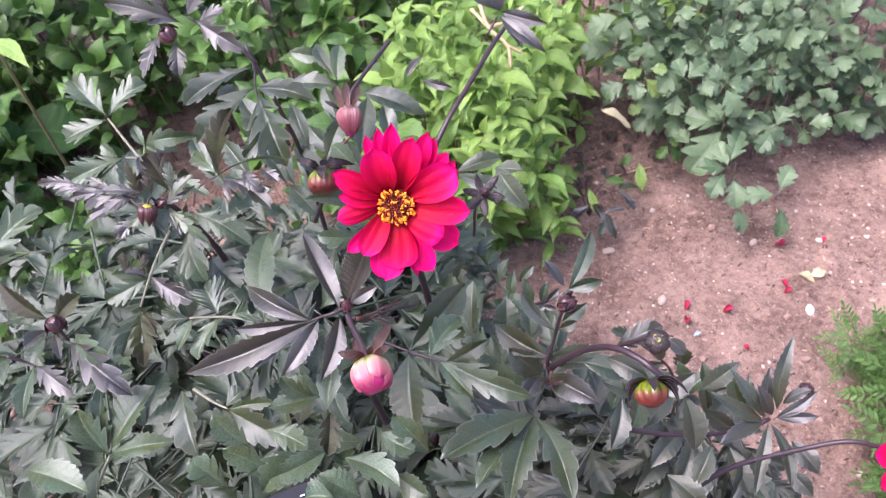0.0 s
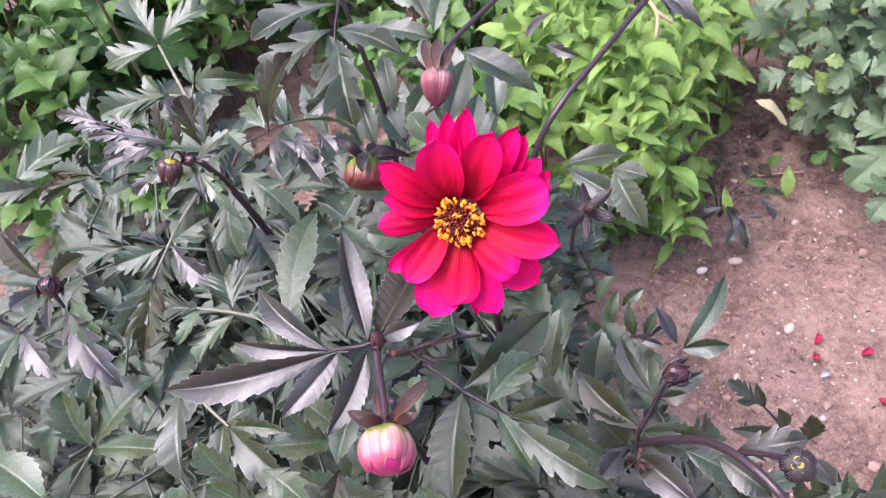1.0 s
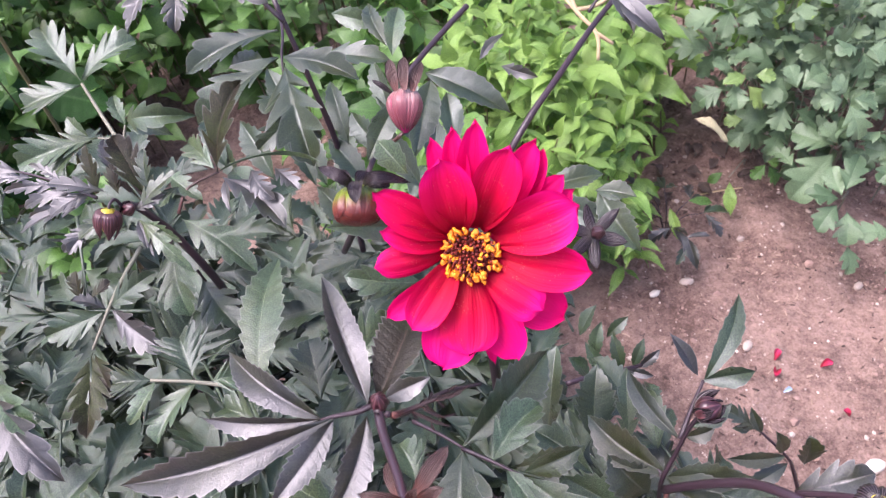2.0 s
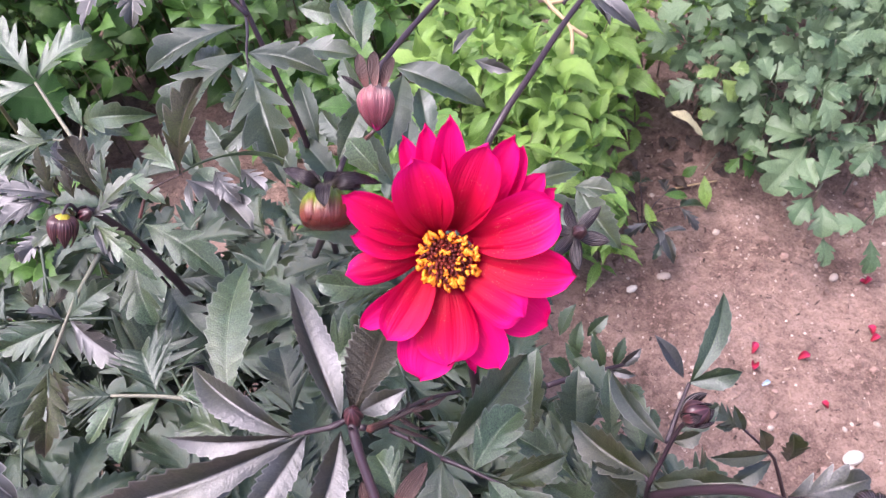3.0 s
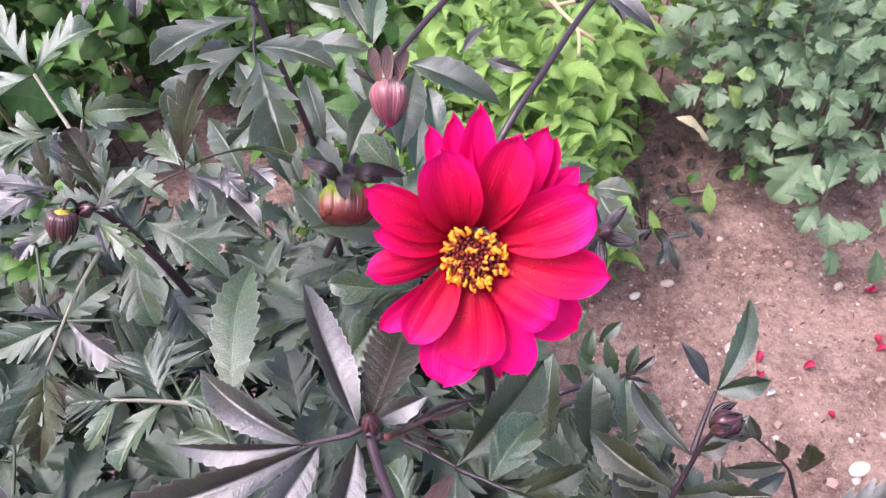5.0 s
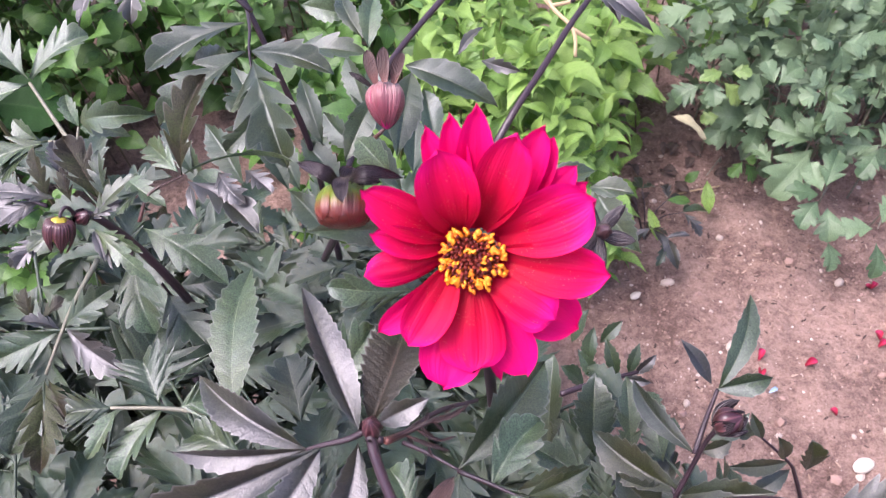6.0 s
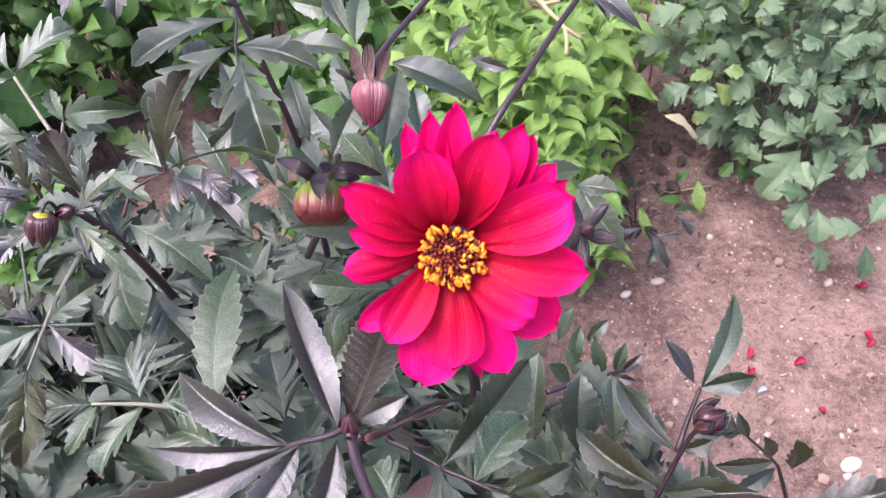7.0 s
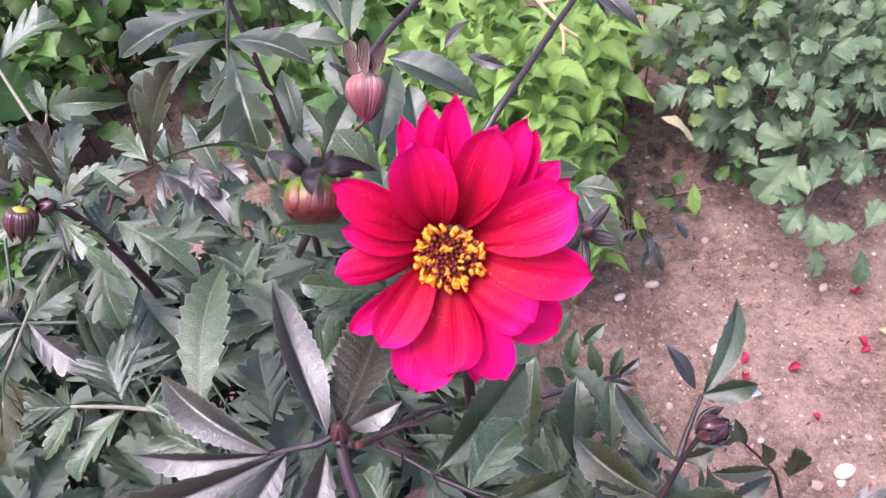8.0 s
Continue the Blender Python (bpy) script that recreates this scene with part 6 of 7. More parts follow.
leaflet(dahlia, (-0.1911, 0.5639, 0.5487), (-0.2148, 0.6053, 0.5718), 0.0209, 0, INNER, teeth=6, bite=0.15, fold=0.3, name="leaf")
leaflet(dahlia, (-0.1006, 0.5682, 0.5446), (-0.0936, 0.6079, 0.5636), 0.0224, 0, INNER, teeth=6, bite=0.15, fold=0.3, name="leaf")
leaflet(dahlia, (-0.0927, 0.594, 0.5652), (-0.1022, 0.6333, 0.5853), 0.0209, 0, INNER, teeth=6, bite=0.15, fold=0.3, name="leaf")
leaflet(dahlia, (-0.2693, 0.5697, 0.5601), (-0.2943, 0.6079, 0.5807), 0.0187, 0, INNER, teeth=6, bite=0.15, fold=0.3, name="leaf")
leaflet(dahlia, (-0.1746, 0.5647, 0.5479), (-0.1772, 0.6071, 0.5701), 0.0224, 0, INNER, teeth=6, bite=0.15, fold=0.3, name="leaf")
leaflet(dahlia, (-0.1461, 0.5883, 0.565), (-0.1773, 0.6168, 0.5781), 0.0209, 0, INNER, teeth=6, bite=0.15, fold=0.3, name="leaf")
leaflet(dahlia, (-0.1216, 0.6086, 0.5796), (-0.1441, 0.6443, 0.5978), 0.0209, 0, INNER, teeth=6, bite=0.15, fold=0.3, name="leaf")

# young leaf with drooping lobes
a = leaf(dahlia, (-0.2205, 0.4116, 0.6855), (-0.2157, 0.4225, 0.694), (-0.1986, 0.4289, 0.7004), r=0.0008, mat=BRACT_RED)
leaflet(a, (-0.1991, 0.4288, 0.7004), (-0.1833, 0.4579, 0.7399), 0.0167, -10, BRONZE, teeth=6, bite=0.3, fold=0.45, belly=0.5)
leaflet(a, (-0.198, 0.4293, 0.7007), (-0.1468, 0.4302, 0.7075), 0.0092, -62, PALE, teeth=6, bite=0.2, fold=0.3)
leaflet(a, (-0.1806, 0.4291, 0.7029), (-0.1633, 0.4103, 0.699), 0.0096, 0, YOUNG, teeth=4, bite=0.3)
leaflet(a, (-0.1676, 0.4303, 0.7029), (-0.1512, 0.4152, 0.702), 0.0086, 0, YOUNG, teeth=4, bite=0.3)
leaflet(a, (-0.1964, 0.4269, 0.6986), (-0.1574, 0.4004, 0.6903), 0.0151, 0, YOUNG, teeth=7, bite=0.26, fold=0.35)
leaflet(a, (-0.1945, 0.4243, 0.6989), (-0.1876, 0.4058, 0.6935), 0.0054, 0, YOUNG, teeth=3, bite=0.15)
leaflet(a, (-0.2021, 0.4314, 0.7002), (-0.224, 0.4549, 0.6954), 0.0141, 0, PALE, teeth=4, bite=0.2)
leaflet(a, (-0.2327, 0.4351, 0.6928), (-0.2088, 0.4185, 0.6902), 0.0122, 0, PALE, teeth=4, bite=0.2)
leaflet(dahlia, (-0.1812, 0.4358, 0.676), (-0.2037, 0.4518, 0.6782), 0.0163, 0, PALE, teeth=0, bite=0.1, name="leaf")

# shoot with the small glossy bud
leaflet(dahlia, (-0.2439, 0.3928, 0.7213), (-0.2493, 0.4083, 0.7396), 0.0071, 0, BRONZE, teeth=5, bite=0.26, fold=0.22, name="leaf")
leaflet(dahlia, (-0.2335, 0.3924, 0.7201), (-0.235, 0.4017, 0.7331), 0.0084, 0, BRONZE, teeth=5, bite=0.26, fold=0.22, name="leaf")
leaflet(dahlia, (-0.2216, 0.3939, 0.7203), (-0.2366, 0.4119, 0.7416), 0.0139, 0, BRONZE, teeth=5, bite=0.26, fold=0.22, name="leaf")
leaflet(dahlia, (-0.2386, 0.4017, 0.7282), (-0.24, 0.4106, 0.7408), 0.0055, 10, YOUNG, teeth=4, bite=0.26, fold=0.22, name="leaf")
leaflet(dahlia, (-0.2179, 0.3941, 0.7201), (-0.2203, 0.4083, 0.7372), 0.0084, 0, MATURE, teeth=5, bite=0.26, fold=0.22, name="leaf")
leaflet(dahlia, (-0.224, 0.3875, 0.7152), (-0.2026, 0.401, 0.7297), 0.0084, -10, MATURE, teeth=5, bite=0.26, fold=0.22, name="leaf")
leaflet(dahlia, (-0.2043, 0.3976, 0.7219), (-0.2122, 0.3865, 0.7186), 0.0071, 10, PALE, teeth=4, bite=0.26, fold=0.22, name="leaf")
leaflet(dahlia, (-0.224, 0.3842, 0.7125), (-0.1928, 0.3631, 0.6977), 0.0076, 10, PALE, teeth=6, bite=0.26, fold=0.22, name="leaf")
leaflet(dahlia, (-0.224, 0.3832, 0.7117), (-0.217, 0.3705, 0.7058), 0.005, 0, YOUNG, teeth=3, bite=0.26, fold=0.22, name="leaf")
leaflet(dahlia, (-0.2178, 0.3816, 0.7099), (-0.2133, 0.3678, 0.7033), 0.0046, 0, YOUNG, teeth=3, bite=0.26, fold=0.22, name="leaf")
leaflet(dahlia, (-0.2103, 0.3781, 0.7064), (-0.2042, 0.3664, 0.7014), 0.0046, 0, YOUNG, teeth=3, bite=0.26, fold=0.22, name="leaf")
leaflet(dahlia, (-0.2339, 0.3847, 0.7138), (-0.2513, 0.3717, 0.7097), 0.008, 0, MATURE, teeth=5, bite=0.26, fold=0.22, name="leaf")
leaflet(dahlia, (-0.2475, 0.3783, 0.7096), (-0.2562, 0.3658, 0.7053), 0.0063, 0, YOUNG, teeth=4, bite=0.26, fold=0.22, name="leaf")
leaflet(dahlia, (-0.239, 0.3931, 0.7211), (-0.2687, 0.3918, 0.7277), 0.0076, 0, YOUNG, teeth=6, bite=0.26, fold=0.22, name="leaf")
leaflet(dahlia, (-0.2464, 0.3927, 0.7214), (-0.2661, 0.3786, 0.7167), 0.0084, 0, YOUNG, teeth=5, bite=0.26, fold=0.22, name="leaf")
leaflet(dahlia, (-0.2265, 0.387, 0.715), (-0.2086, 0.3918, 0.7226), 0.005, 10, YOUNG, teeth=4, bite=0.26, fold=0.22, name="leaf")
leaflet(dahlia, (-0.2203, 0.3834, 0.7116), (-0.1998, 0.3742, 0.7074), 0.0063, 0, PALE, teeth=5, bite=0.26, fold=0.22, name="leaf")
a = leaf(dahlia, (-0.243, 0.3886, 0.7219), (-0.2627, 0.3959, 0.7231), (-0.2902, 0.4039, 0.723), (-0.3214, 0.4081, 0.7211), r=0.0008)
leaflet(a, (-0.2873, 0.4025, 0.7238), (-0.3221, 0.4082, 0.7213), 0.0073, 0, YOUNG, teeth=5, bite=0.3)
leaflet(a, (-0.2655, 0.3968, 0.7219), (-0.2959, 0.3934, 0.7193), 0.0059, 0, YOUNG, teeth=5, bite=0.35, fold=0.12)
leaflet(a, (-0.2769, 0.3975, 0.7252), (-0.3044, 0.3952, 0.7227), 0.0053, 0, YOUNG, teeth=5, bite=0.35, fold=0.12)
leaflet(a, (-0.2588, 0.3955, 0.7193), (-0.2854, 0.3884, 0.7131), 0.0076, 0, YOUNG, teeth=5, bite=0.35, fold=0.12)
leaflet(a, (-0.2554, 0.3946, 0.7179), (-0.2832, 0.3846, 0.7098), 0.0065, 0, YOUNG, teeth=5, bite=0.35, fold=0.12)
leaflet(a, (-0.2503, 0.3933, 0.7157), (-0.2866, 0.378, 0.7059), 0.0088, 0, YOUNG, teeth=5, bite=0.35, fold=0.12)
leaflet(a, (-0.2639, 0.3976, 0.7221), (-0.2846, 0.4065, 0.7261), 0.0041, 0, YOUNG, teeth=5, bite=0.35, fold=0.12)
leaflet(a, (-0.2459, 0.385, 0.7086), (-0.2651, 0.3731, 0.6971), 0.0076, 0, YOUNG, teeth=5, bite=0.35, fold=0.12)

# tall pale shoot
a = leaf(dahlia, (-0.262, 0.4539, 0.6831), (-0.2783, 0.4708, 0.6931), (-0.2984, 0.4935, 0.7056), r=0.0012, mat=STEM_PALE)
leaflet(a, (-0.2989, 0.4946, 0.7066), (-0.3317, 0.5267, 0.7214), 0.019, 0, PALE, teeth=5, bite=0.35, belly=0.5)
leaflet(a, (-0.2979, 0.4955, 0.7069), (-0.2682, 0.5183, 0.7188), 0.0195, -10, PALE, teeth=5, bite=0.35, belly=0.5)
leaflet(a, (-0.2989, 0.4922, 0.7048), (-0.3315, 0.4792, 0.6996), 0.0181, 10, PALE, teeth=5, bite=0.35, belly=0.5)
a = leaf(dahlia, (-0.2678, 0.4609, 0.6884), (-0.266, 0.4679, 0.6968), r=0.0009, mat=STEM_PALE)
leaflet(a, (-0.2658, 0.4687, 0.6961), (-0.2733, 0.4803, 0.7063), 0.0095, 0, PALE, teeth=3, bite=0.17)
leaflet(a, (-0.2657, 0.4682, 0.6957), (-0.2358, 0.4621, 0.6953), 0.0124, 0, PALE, teeth=4, bite=0.17)
leaflet(a, (-0.2653, 0.4703, 0.6971), (-0.2226, 0.4652, 0.707), 0.0166, 25, PALE, teeth=5, bite=0.17, arch=0.4)
a = leaf(dahlia, (-0.2696, 0.4583, 0.6945), (-0.2787, 0.4576, 0.6962), r=0.0009, mat=STEM_PALE)
leaflet(a, (-0.2787, 0.4576, 0.6962), (-0.3212, 0.4381, 0.6924), 0.0182, 0, PALE, teeth=5, bite=0.4, belly=0.5)
leaflet(a, (-0.2841, 0.4574, 0.6974), (-0.2964, 0.4646, 0.7056), 0.0102, 0, PALE, teeth=3, bite=0.25)
leaflet(a, (-0.282, 0.4557, 0.6957), (-0.2979, 0.4267, 0.6911), 0.0159, 0, PALE, teeth=5, bite=0.35)
leaflet(dahlia, (-0.3999, 0.4099, 0.6408), (-0.3635, 0.4531, 0.6506), 0.0237, 0, PALE, teeth=6, bite=0.25, name="leaf")
leaflet(dahlia, (-0.3791, 0.4158, 0.64), (-0.4074, 0.3984, 0.6469), 0.0155, 0, MATURE, teeth=6, bite=0.25, name="leaf")

# lower compound leaves
a = leaf(dahlia, (-0.2268, 0.3798, 0.6962), (-0.2379, 0.3673, 0.6829), (-0.2445, 0.3566, 0.6734), (-0.2515, 0.3398, 0.6614), r=0.001, mat=STEM_PALE)
leaflet(a, (-0.244, 0.3572, 0.6738), (-0.2186, 0.3707, 0.688), 0.0118, 0, MATURE, teeth=6, bite=0.28)
leaflet(a, (-0.2456, 0.3563, 0.6733), (-0.2596, 0.355, 0.6811), 0.0082, 30, YOUNG, teeth=5, bite=0.2)
leaflet(a, (-0.2461, 0.3559, 0.673), (-0.2762, 0.3431, 0.6663), 0.0144, 0, PALE, teeth=6, bite=0.28)
leaflet(a, (-0.2425, 0.3565, 0.6731), (-0.2094, 0.3369, 0.6672), 0.0138, 0, YOUNG, teeth=7, bite=0.26, fold=0.4)
leaflet(a, (-0.2425, 0.3569, 0.6734), (-0.2184, 0.3483, 0.6722), 0.0077, 30, YOUNG, teeth=5, bite=0.2)
leaflet(a, (-0.2515, 0.3388, 0.6606), (-0.2592, 0.3038, 0.652), 0.0177, 0, MATURE, teeth=6, bite=0.3)
leaflet(a, (-0.252, 0.3379, 0.66), (-0.2425, 0.2956, 0.6503), 0.0155, 0, BRONZE, teeth=6, bite=0.3)
leaflet(a, (-0.25, 0.338, 0.6599), (-0.2343, 0.317, 0.6542), 0.0127, 0, BRONZE, teeth=5, bite=0.3)
leaflet(a, (-0.2613, 0.3611, 0.6733), (-0.2645, 0.373, 0.6834), 0.0078, 0, BRONZE, teeth=5, bite=0.26)
leaflet(a, (-0.2561, 0.3621, 0.6737), (-0.2457, 0.3699, 0.6792), 0.0078, 0, BRONZE, teeth=5, bite=0.26)
a = leaf(dahlia, (-0.2417, 0.4215, 0.6564), (-0.2296, 0.4157, 0.6377), (-0.2245, 0.4137, 0.6227), r=0.001)
leaflet(a, (-0.2358, 0.4183, 0.6534), (-0.2203, 0.3802, 0.6336), 0.0193, 0, PALE, teeth=6, bite=0.3)
leaflet(a, (-0.2261, 0.4144, 0.6233), (-0.1962, 0.3824, 0.6204), 0.0212, 0, MATURE, teeth=6, bite=0.26)
leaflet(a, (-0.2358, 0.4195, 0.6543), (-0.209, 0.4017, 0.6504), 0.0105, 20, MATURE, teeth=6, bite=0.2)
leaflet(a, (-0.2215, 0.4175, 0.6255), (-0.1907, 0.4237, 0.628), 0.0216, 0, MATURE, teeth=6, bite=0.26)
leaflet(a, (-0.2315, 0.4288, 0.6616), (-0.1822, 0.4012, 0.6477), 0.0175, 0, PALE, teeth=7, bite=0.26)
a = leaf(dahlia, (-0.1576, 0.3152, 0.6722), (-0.1697, 0.3127, 0.6802), (-0.1835, 0.3116, 0.6844), (-0.2016, 0.3093, 0.6879), r=0.001, mat=STEM_PALE)
leaflet(a, (-0.1832, 0.3125, 0.6838), (-0.1947, 0.3321, 0.6892), 0.0215, 0, MATURE, teeth=5, bite=0.3, belly=0.5)
leaflet(a, (-0.2004, 0.3093, 0.6879), (-0.2182, 0.3057, 0.689), 0.0127, 0, MATURE, teeth=5, bite=0.25)
leaflet(a, (-0.1993, 0.309, 0.6875), (-0.2065, 0.2911, 0.6825), 0.0099, 10, PALE, teeth=5, bite=0.2, side=0.1)
leaflet(a, (-0.1823, 0.3114, 0.6829), (-0.1953, 0.284, 0.6757), 0.015, 0, PALE, teeth=6, bite=0.3)
leaflet(a, (-0.1762, 0.3128, 0.6822), (-0.1658, 0.3174, 0.6812), 0.0139, 0, PALE, teeth=5, bite=0.25)
leaflet(dahlia, (-0.0905, 0.2426, 0.6354), (-0.1391, 0.2455, 0.6482), 0.0198, 0, PALE, teeth=7, bite=0.15, fold=0.2, name="leaf")
leaflet(dahlia, (-0.139, 0.2476, 0.6246), (-0.1433, 0.2679, 0.6403), 0.0115, 0, PALE, teeth=5, bite=0.12, fold=0.2, name="leaf")
leaflet(dahlia, (-0.1208, 0.2788, 0.6308), (-0.1456, 0.2873, 0.6424), 0.0183, 0, PALE, teeth=6, bite=0.15, fold=0.2, name="leaf")
leaflet(dahlia, (-0.1, 0.252, 0.6443), (-0.11, 0.2722, 0.6487), 0.0145, 0, MATURE, teeth=6, bite=0.15, fold=0.3, name="leaf")
leaflet(dahlia, (-0.1397, 0.2673, 0.6139), (-0.1303, 0.2887, 0.6275), 0.0242, 0, MATURE, teeth=6, bite=0.15, fold=0.3, name="leaf")
leaflet(dahlia, (-0.2441, 0.3636, 0.5961), (-0.2264, 0.396, 0.6212), 0.0393, 0, MATURE, teeth=6, bite=0.26, name="leaf")
leaflet(dahlia, (-0.1681, 0.3261, 0.6107), (-0.1966, 0.3379, 0.6098), 0.0223, 0, PALE, teeth=6, bite=0.26, name="leaf")
a = leaf(dahlia, (-0.274, 0.219, 0.6101), (-0.2731, 0.2359, 0.6096), (-0.2696, 0.2503, 0.6129), r=0.0012, mat=STEM_PALE)
leaflet(a, (-0.2695, 0.2514, 0.6137), (-0.2369, 0.2887, 0.6391), 0.0299, 0, PALE, teeth=6, bite=0.17, belly=0.5)
leaflet(a, (-0.2707, 0.2512, 0.6138), (-0.2868, 0.2699, 0.6376), 0.0234, 0, PALE, teeth=6, bite=0.17)
leaflet(a, (-0.2698, 0.255, 0.6151), (-0.2731, 0.2871, 0.6404), 0.015, 0, PALE, teeth=6, bite=0.17)
leaflet(a, (-0.2681, 0.2512, 0.6132), (-0.2187, 0.2544, 0.6224), 0.0167, 0, PALE, teeth=6, bite=0.17)
leaflet(a, (-0.2706, 0.2457, 0.6136), (-0.2662, 0.2174, 0.6197), 0.0184, 0, PALE, teeth=5, bite=0.17)
leaflet(dahlia, (-0.2124, 0.277, 0.6498), (-0.1969, 0.2366, 0.6419), 0.023, 0, MATURE, teeth=7, bite=0.17, name="leaf")
a = leaf(dahlia, (-0.2067, 0.281, 0.645), (-0.1932, 0.272, 0.644), (-0.1799, 0.2645, 0.6454), r=0.001, mat=STEM_PALE)
leaflet(a, (-0.1799, 0.2645, 0.6454), (-0.1493, 0.2648, 0.6507), 0.0108, 15, PALE, teeth=5, bite=0.17)
leaflet(a, (-0.1799, 0.264, 0.645), (-0.1401, 0.2421, 0.6447), 0.0224, 0, MATURE, teeth=6, bite=0.17)
leaflet(a, (-0.1838, 0.2653, 0.6444), (-0.1779, 0.24, 0.6398), 0.0168, 0, MATURE, teeth=5, bite=0.17)
leaflet(a, (-0.1816, 0.2654, 0.6464), (-0.1707, 0.2745, 0.6504), 0.0133, 0, MATURE, teeth=5, bite=0.17)
a = leaf(dahlia, (-0.2972, 0.3139, 0.6746), (-0.2945, 0.3118, 0.6636), r=0.0012)
leaflet(a, (-0.2956, 0.3129, 0.6647), (-0.2443, 0.2742, 0.6493), 0.0185, 0, YOUNG, teeth=8, bite=0.26, fold=0.35)
leaflet(a, (-0.2909, 0.3166, 0.6662), (-0.2596, 0.2935, 0.6607), 0.0154, 0, PALE, teeth=5, bite=0.17)
leaflet(a, (-0.3041, 0.3202, 0.6783), (-0.3397, 0.3431, 0.6973), 0.0156, 0, BRONZE, teeth=7, bite=0.15)
leaflet(a, (-0.3008, 0.3196, 0.677), (-0.2837, 0.3363, 0.685), 0.0148, 0, BRONZE, teeth=5, bite=0.2)
leaflet(a, (-0.305, 0.3148, 0.6746), (-0.3142, 0.2994, 0.6782), 0.0115, 0, YOUNG, teeth=5, bite=0.2)
leaflet(a, (-0.3015, 0.3129, 0.6723), (-0.293, 0.2948, 0.6697), 0.0083, 0, YOUNG, teeth=5, bite=0.2)
a = leaf(dahlia, (-0.326, 0.293, 0.6765), (-0.3166, 0.2931, 0.668), (-0.3106, 0.2912, 0.6651), r=0.001)
leaflet(a, (-0.3106, 0.2917, 0.6655), (-0.2783, 0.2698, 0.6606), 0.0138, 0, YOUNG, teeth=6, bite=0.24)
leaflet(a, (-0.3118, 0.291, 0.6653), (-0.3108, 0.258, 0.66), 0.0145, 0, PALE, teeth=6, bite=0.17)
leaflet(dahlia, (-0.3033, 0.2252, 0.647), (-0.2575, 0.2078, 0.6484), 0.0236, 0, PALE, teeth=6, bite=0.15, name="leaf")
leaflet(dahlia, (-0.1222, 0.257, 0.6133), (-0.1471, 0.244, 0.6225), 0.0159, 0, PALE, teeth=5, bite=0.17, name="leaf")
leaflet(dahlia, (-0.1112, 0.2492, 0.6176), (-0.1117, 0.2688, 0.6319), 0.0169, 0, MATURE, teeth=5, bite=0.17, name="leaf")
leaflet(dahlia, (-0.1694, 0.2396, 0.6122), (-0.1295, 0.2393, 0.6148), 0.0183, 0, PALE, teeth=5, bite=0.25, name="leaf")
leaflet(dahlia, (-0.0817, 0.2886, 0.639), (-0.0918, 0.3061, 0.6415), 0.0183, 0, PALE, teeth=5, bite=0.2, name="leaf")
leaflet(dahlia, (-0.1248, 0.2318, 0.6455), (-0.145, 0.2057, 0.6515), 0.0231, 0, PALE, teeth=6, bite=0.17, name="leaf")
leaflet(dahlia, (-0.1101, 0.2274, 0.6537), (-0.1419, 0.2055, 0.6641), 0.0172, 0, PALE, teeth=6, bite=0.17, name="leaf")
leaflet(dahlia, (-0.0981, 0.2247, 0.6505), (-0.0648, 0.2034, 0.6563), 0.0192, 0, PALE, teeth=6, bite=0.17, name="leaf")
leaflet(dahlia, (-0.1468, 0.2208, 0.6382), (-0.1712, 0.2274, 0.6585), 0.0184, 0, PALE, teeth=5, bite=0.17, name="leaf")
leaflet(dahlia, (-0.1029, 0.2379, 0.6879), (-0.1001, 0.2653, 0.6973), 0.0156, 0, MATURE, teeth=5, bite=0.2, name="leaf")
leaflet(dahlia, (-0.1013, 0.2366, 0.6867), (-0.102, 0.214, 0.681), 0.0153, 0, BRONZE, teeth=5, bite=0.2, name="leaf")
leaflet(dahlia, (0.0206, 0.2497, 0.6489), (-0.0338, 0.2159, 0.6642), 0.0243, 0, MATURE, teeth=6, bite=0.2, name="leaf")
leaflet(dahlia, (0.0205, 0.2489, 0.6482), (0.0015, 0.1886, 0.6518), 0.022, 0, MATURE, teeth=6, bite=0.2, name="leaf")
leaflet(dahlia, (0.0216, 0.2489, 0.6481), (0.038, 0.1936, 0.6531), 0.0206, 0, MATURE, teeth=6, bite=0.2, name="leaf")
leaflet(dahlia, (0.0187, 0.2478, 0.6475), (-0.0145, 0.2034, 0.6523), 0.0173, 0, PALE, teeth=6, bite=0.2, name="leaf")
leaflet(dahlia, (-0.1021, 0.1977, 0.6545), (-0.1189, 0.1977, 0.6558), 0.0202, 0, PALE, teeth=5, bite=0.2, name="leaf")

# upper dark shoots
a = leaf(dahlia, (-0.1729, 0.5106, 0.7368), (-0.1958, 0.5246, 0.7502), (-0.2233, 0.5337, 0.7664), r=0.0012)
leaflet(a, (-0.2267, 0.5278, 0.7657), (-0.2824, 0.5333, 0.7837), 0.0153, 0, YOUNG, teeth=5, bite=0.25)
leaflet(a, (-0.235, 0.5311, 0.7691), (-0.2599, 0.5219, 0.7725), 0.011, 0, YOUNG, teeth=5, bite=0.25)
leaflet(a, (-0.242, 0.5212, 0.7615), (-0.2537, 0.4877, 0.7437), 0.011, 0, YOUNG, teeth=5, bite=0.25)
leaflet(a, (-0.2309, 0.5163, 0.7565), (-0.2279, 0.4899, 0.7436), 0.0119, 0, YOUNG, teeth=5, bite=0.25)
leaflet(a, (-0.216, 0.5295, 0.7662), (-0.1768, 0.5049, 0.752), 0.0153, 0, YOUNG, teeth=5, bite=0.25)
leaflet(a, (-0.2222, 0.5311, 0.7681), (-0.2061, 0.5414, 0.7844), 0.0127, 0, YOUNG, teeth=5, bite=0.25)
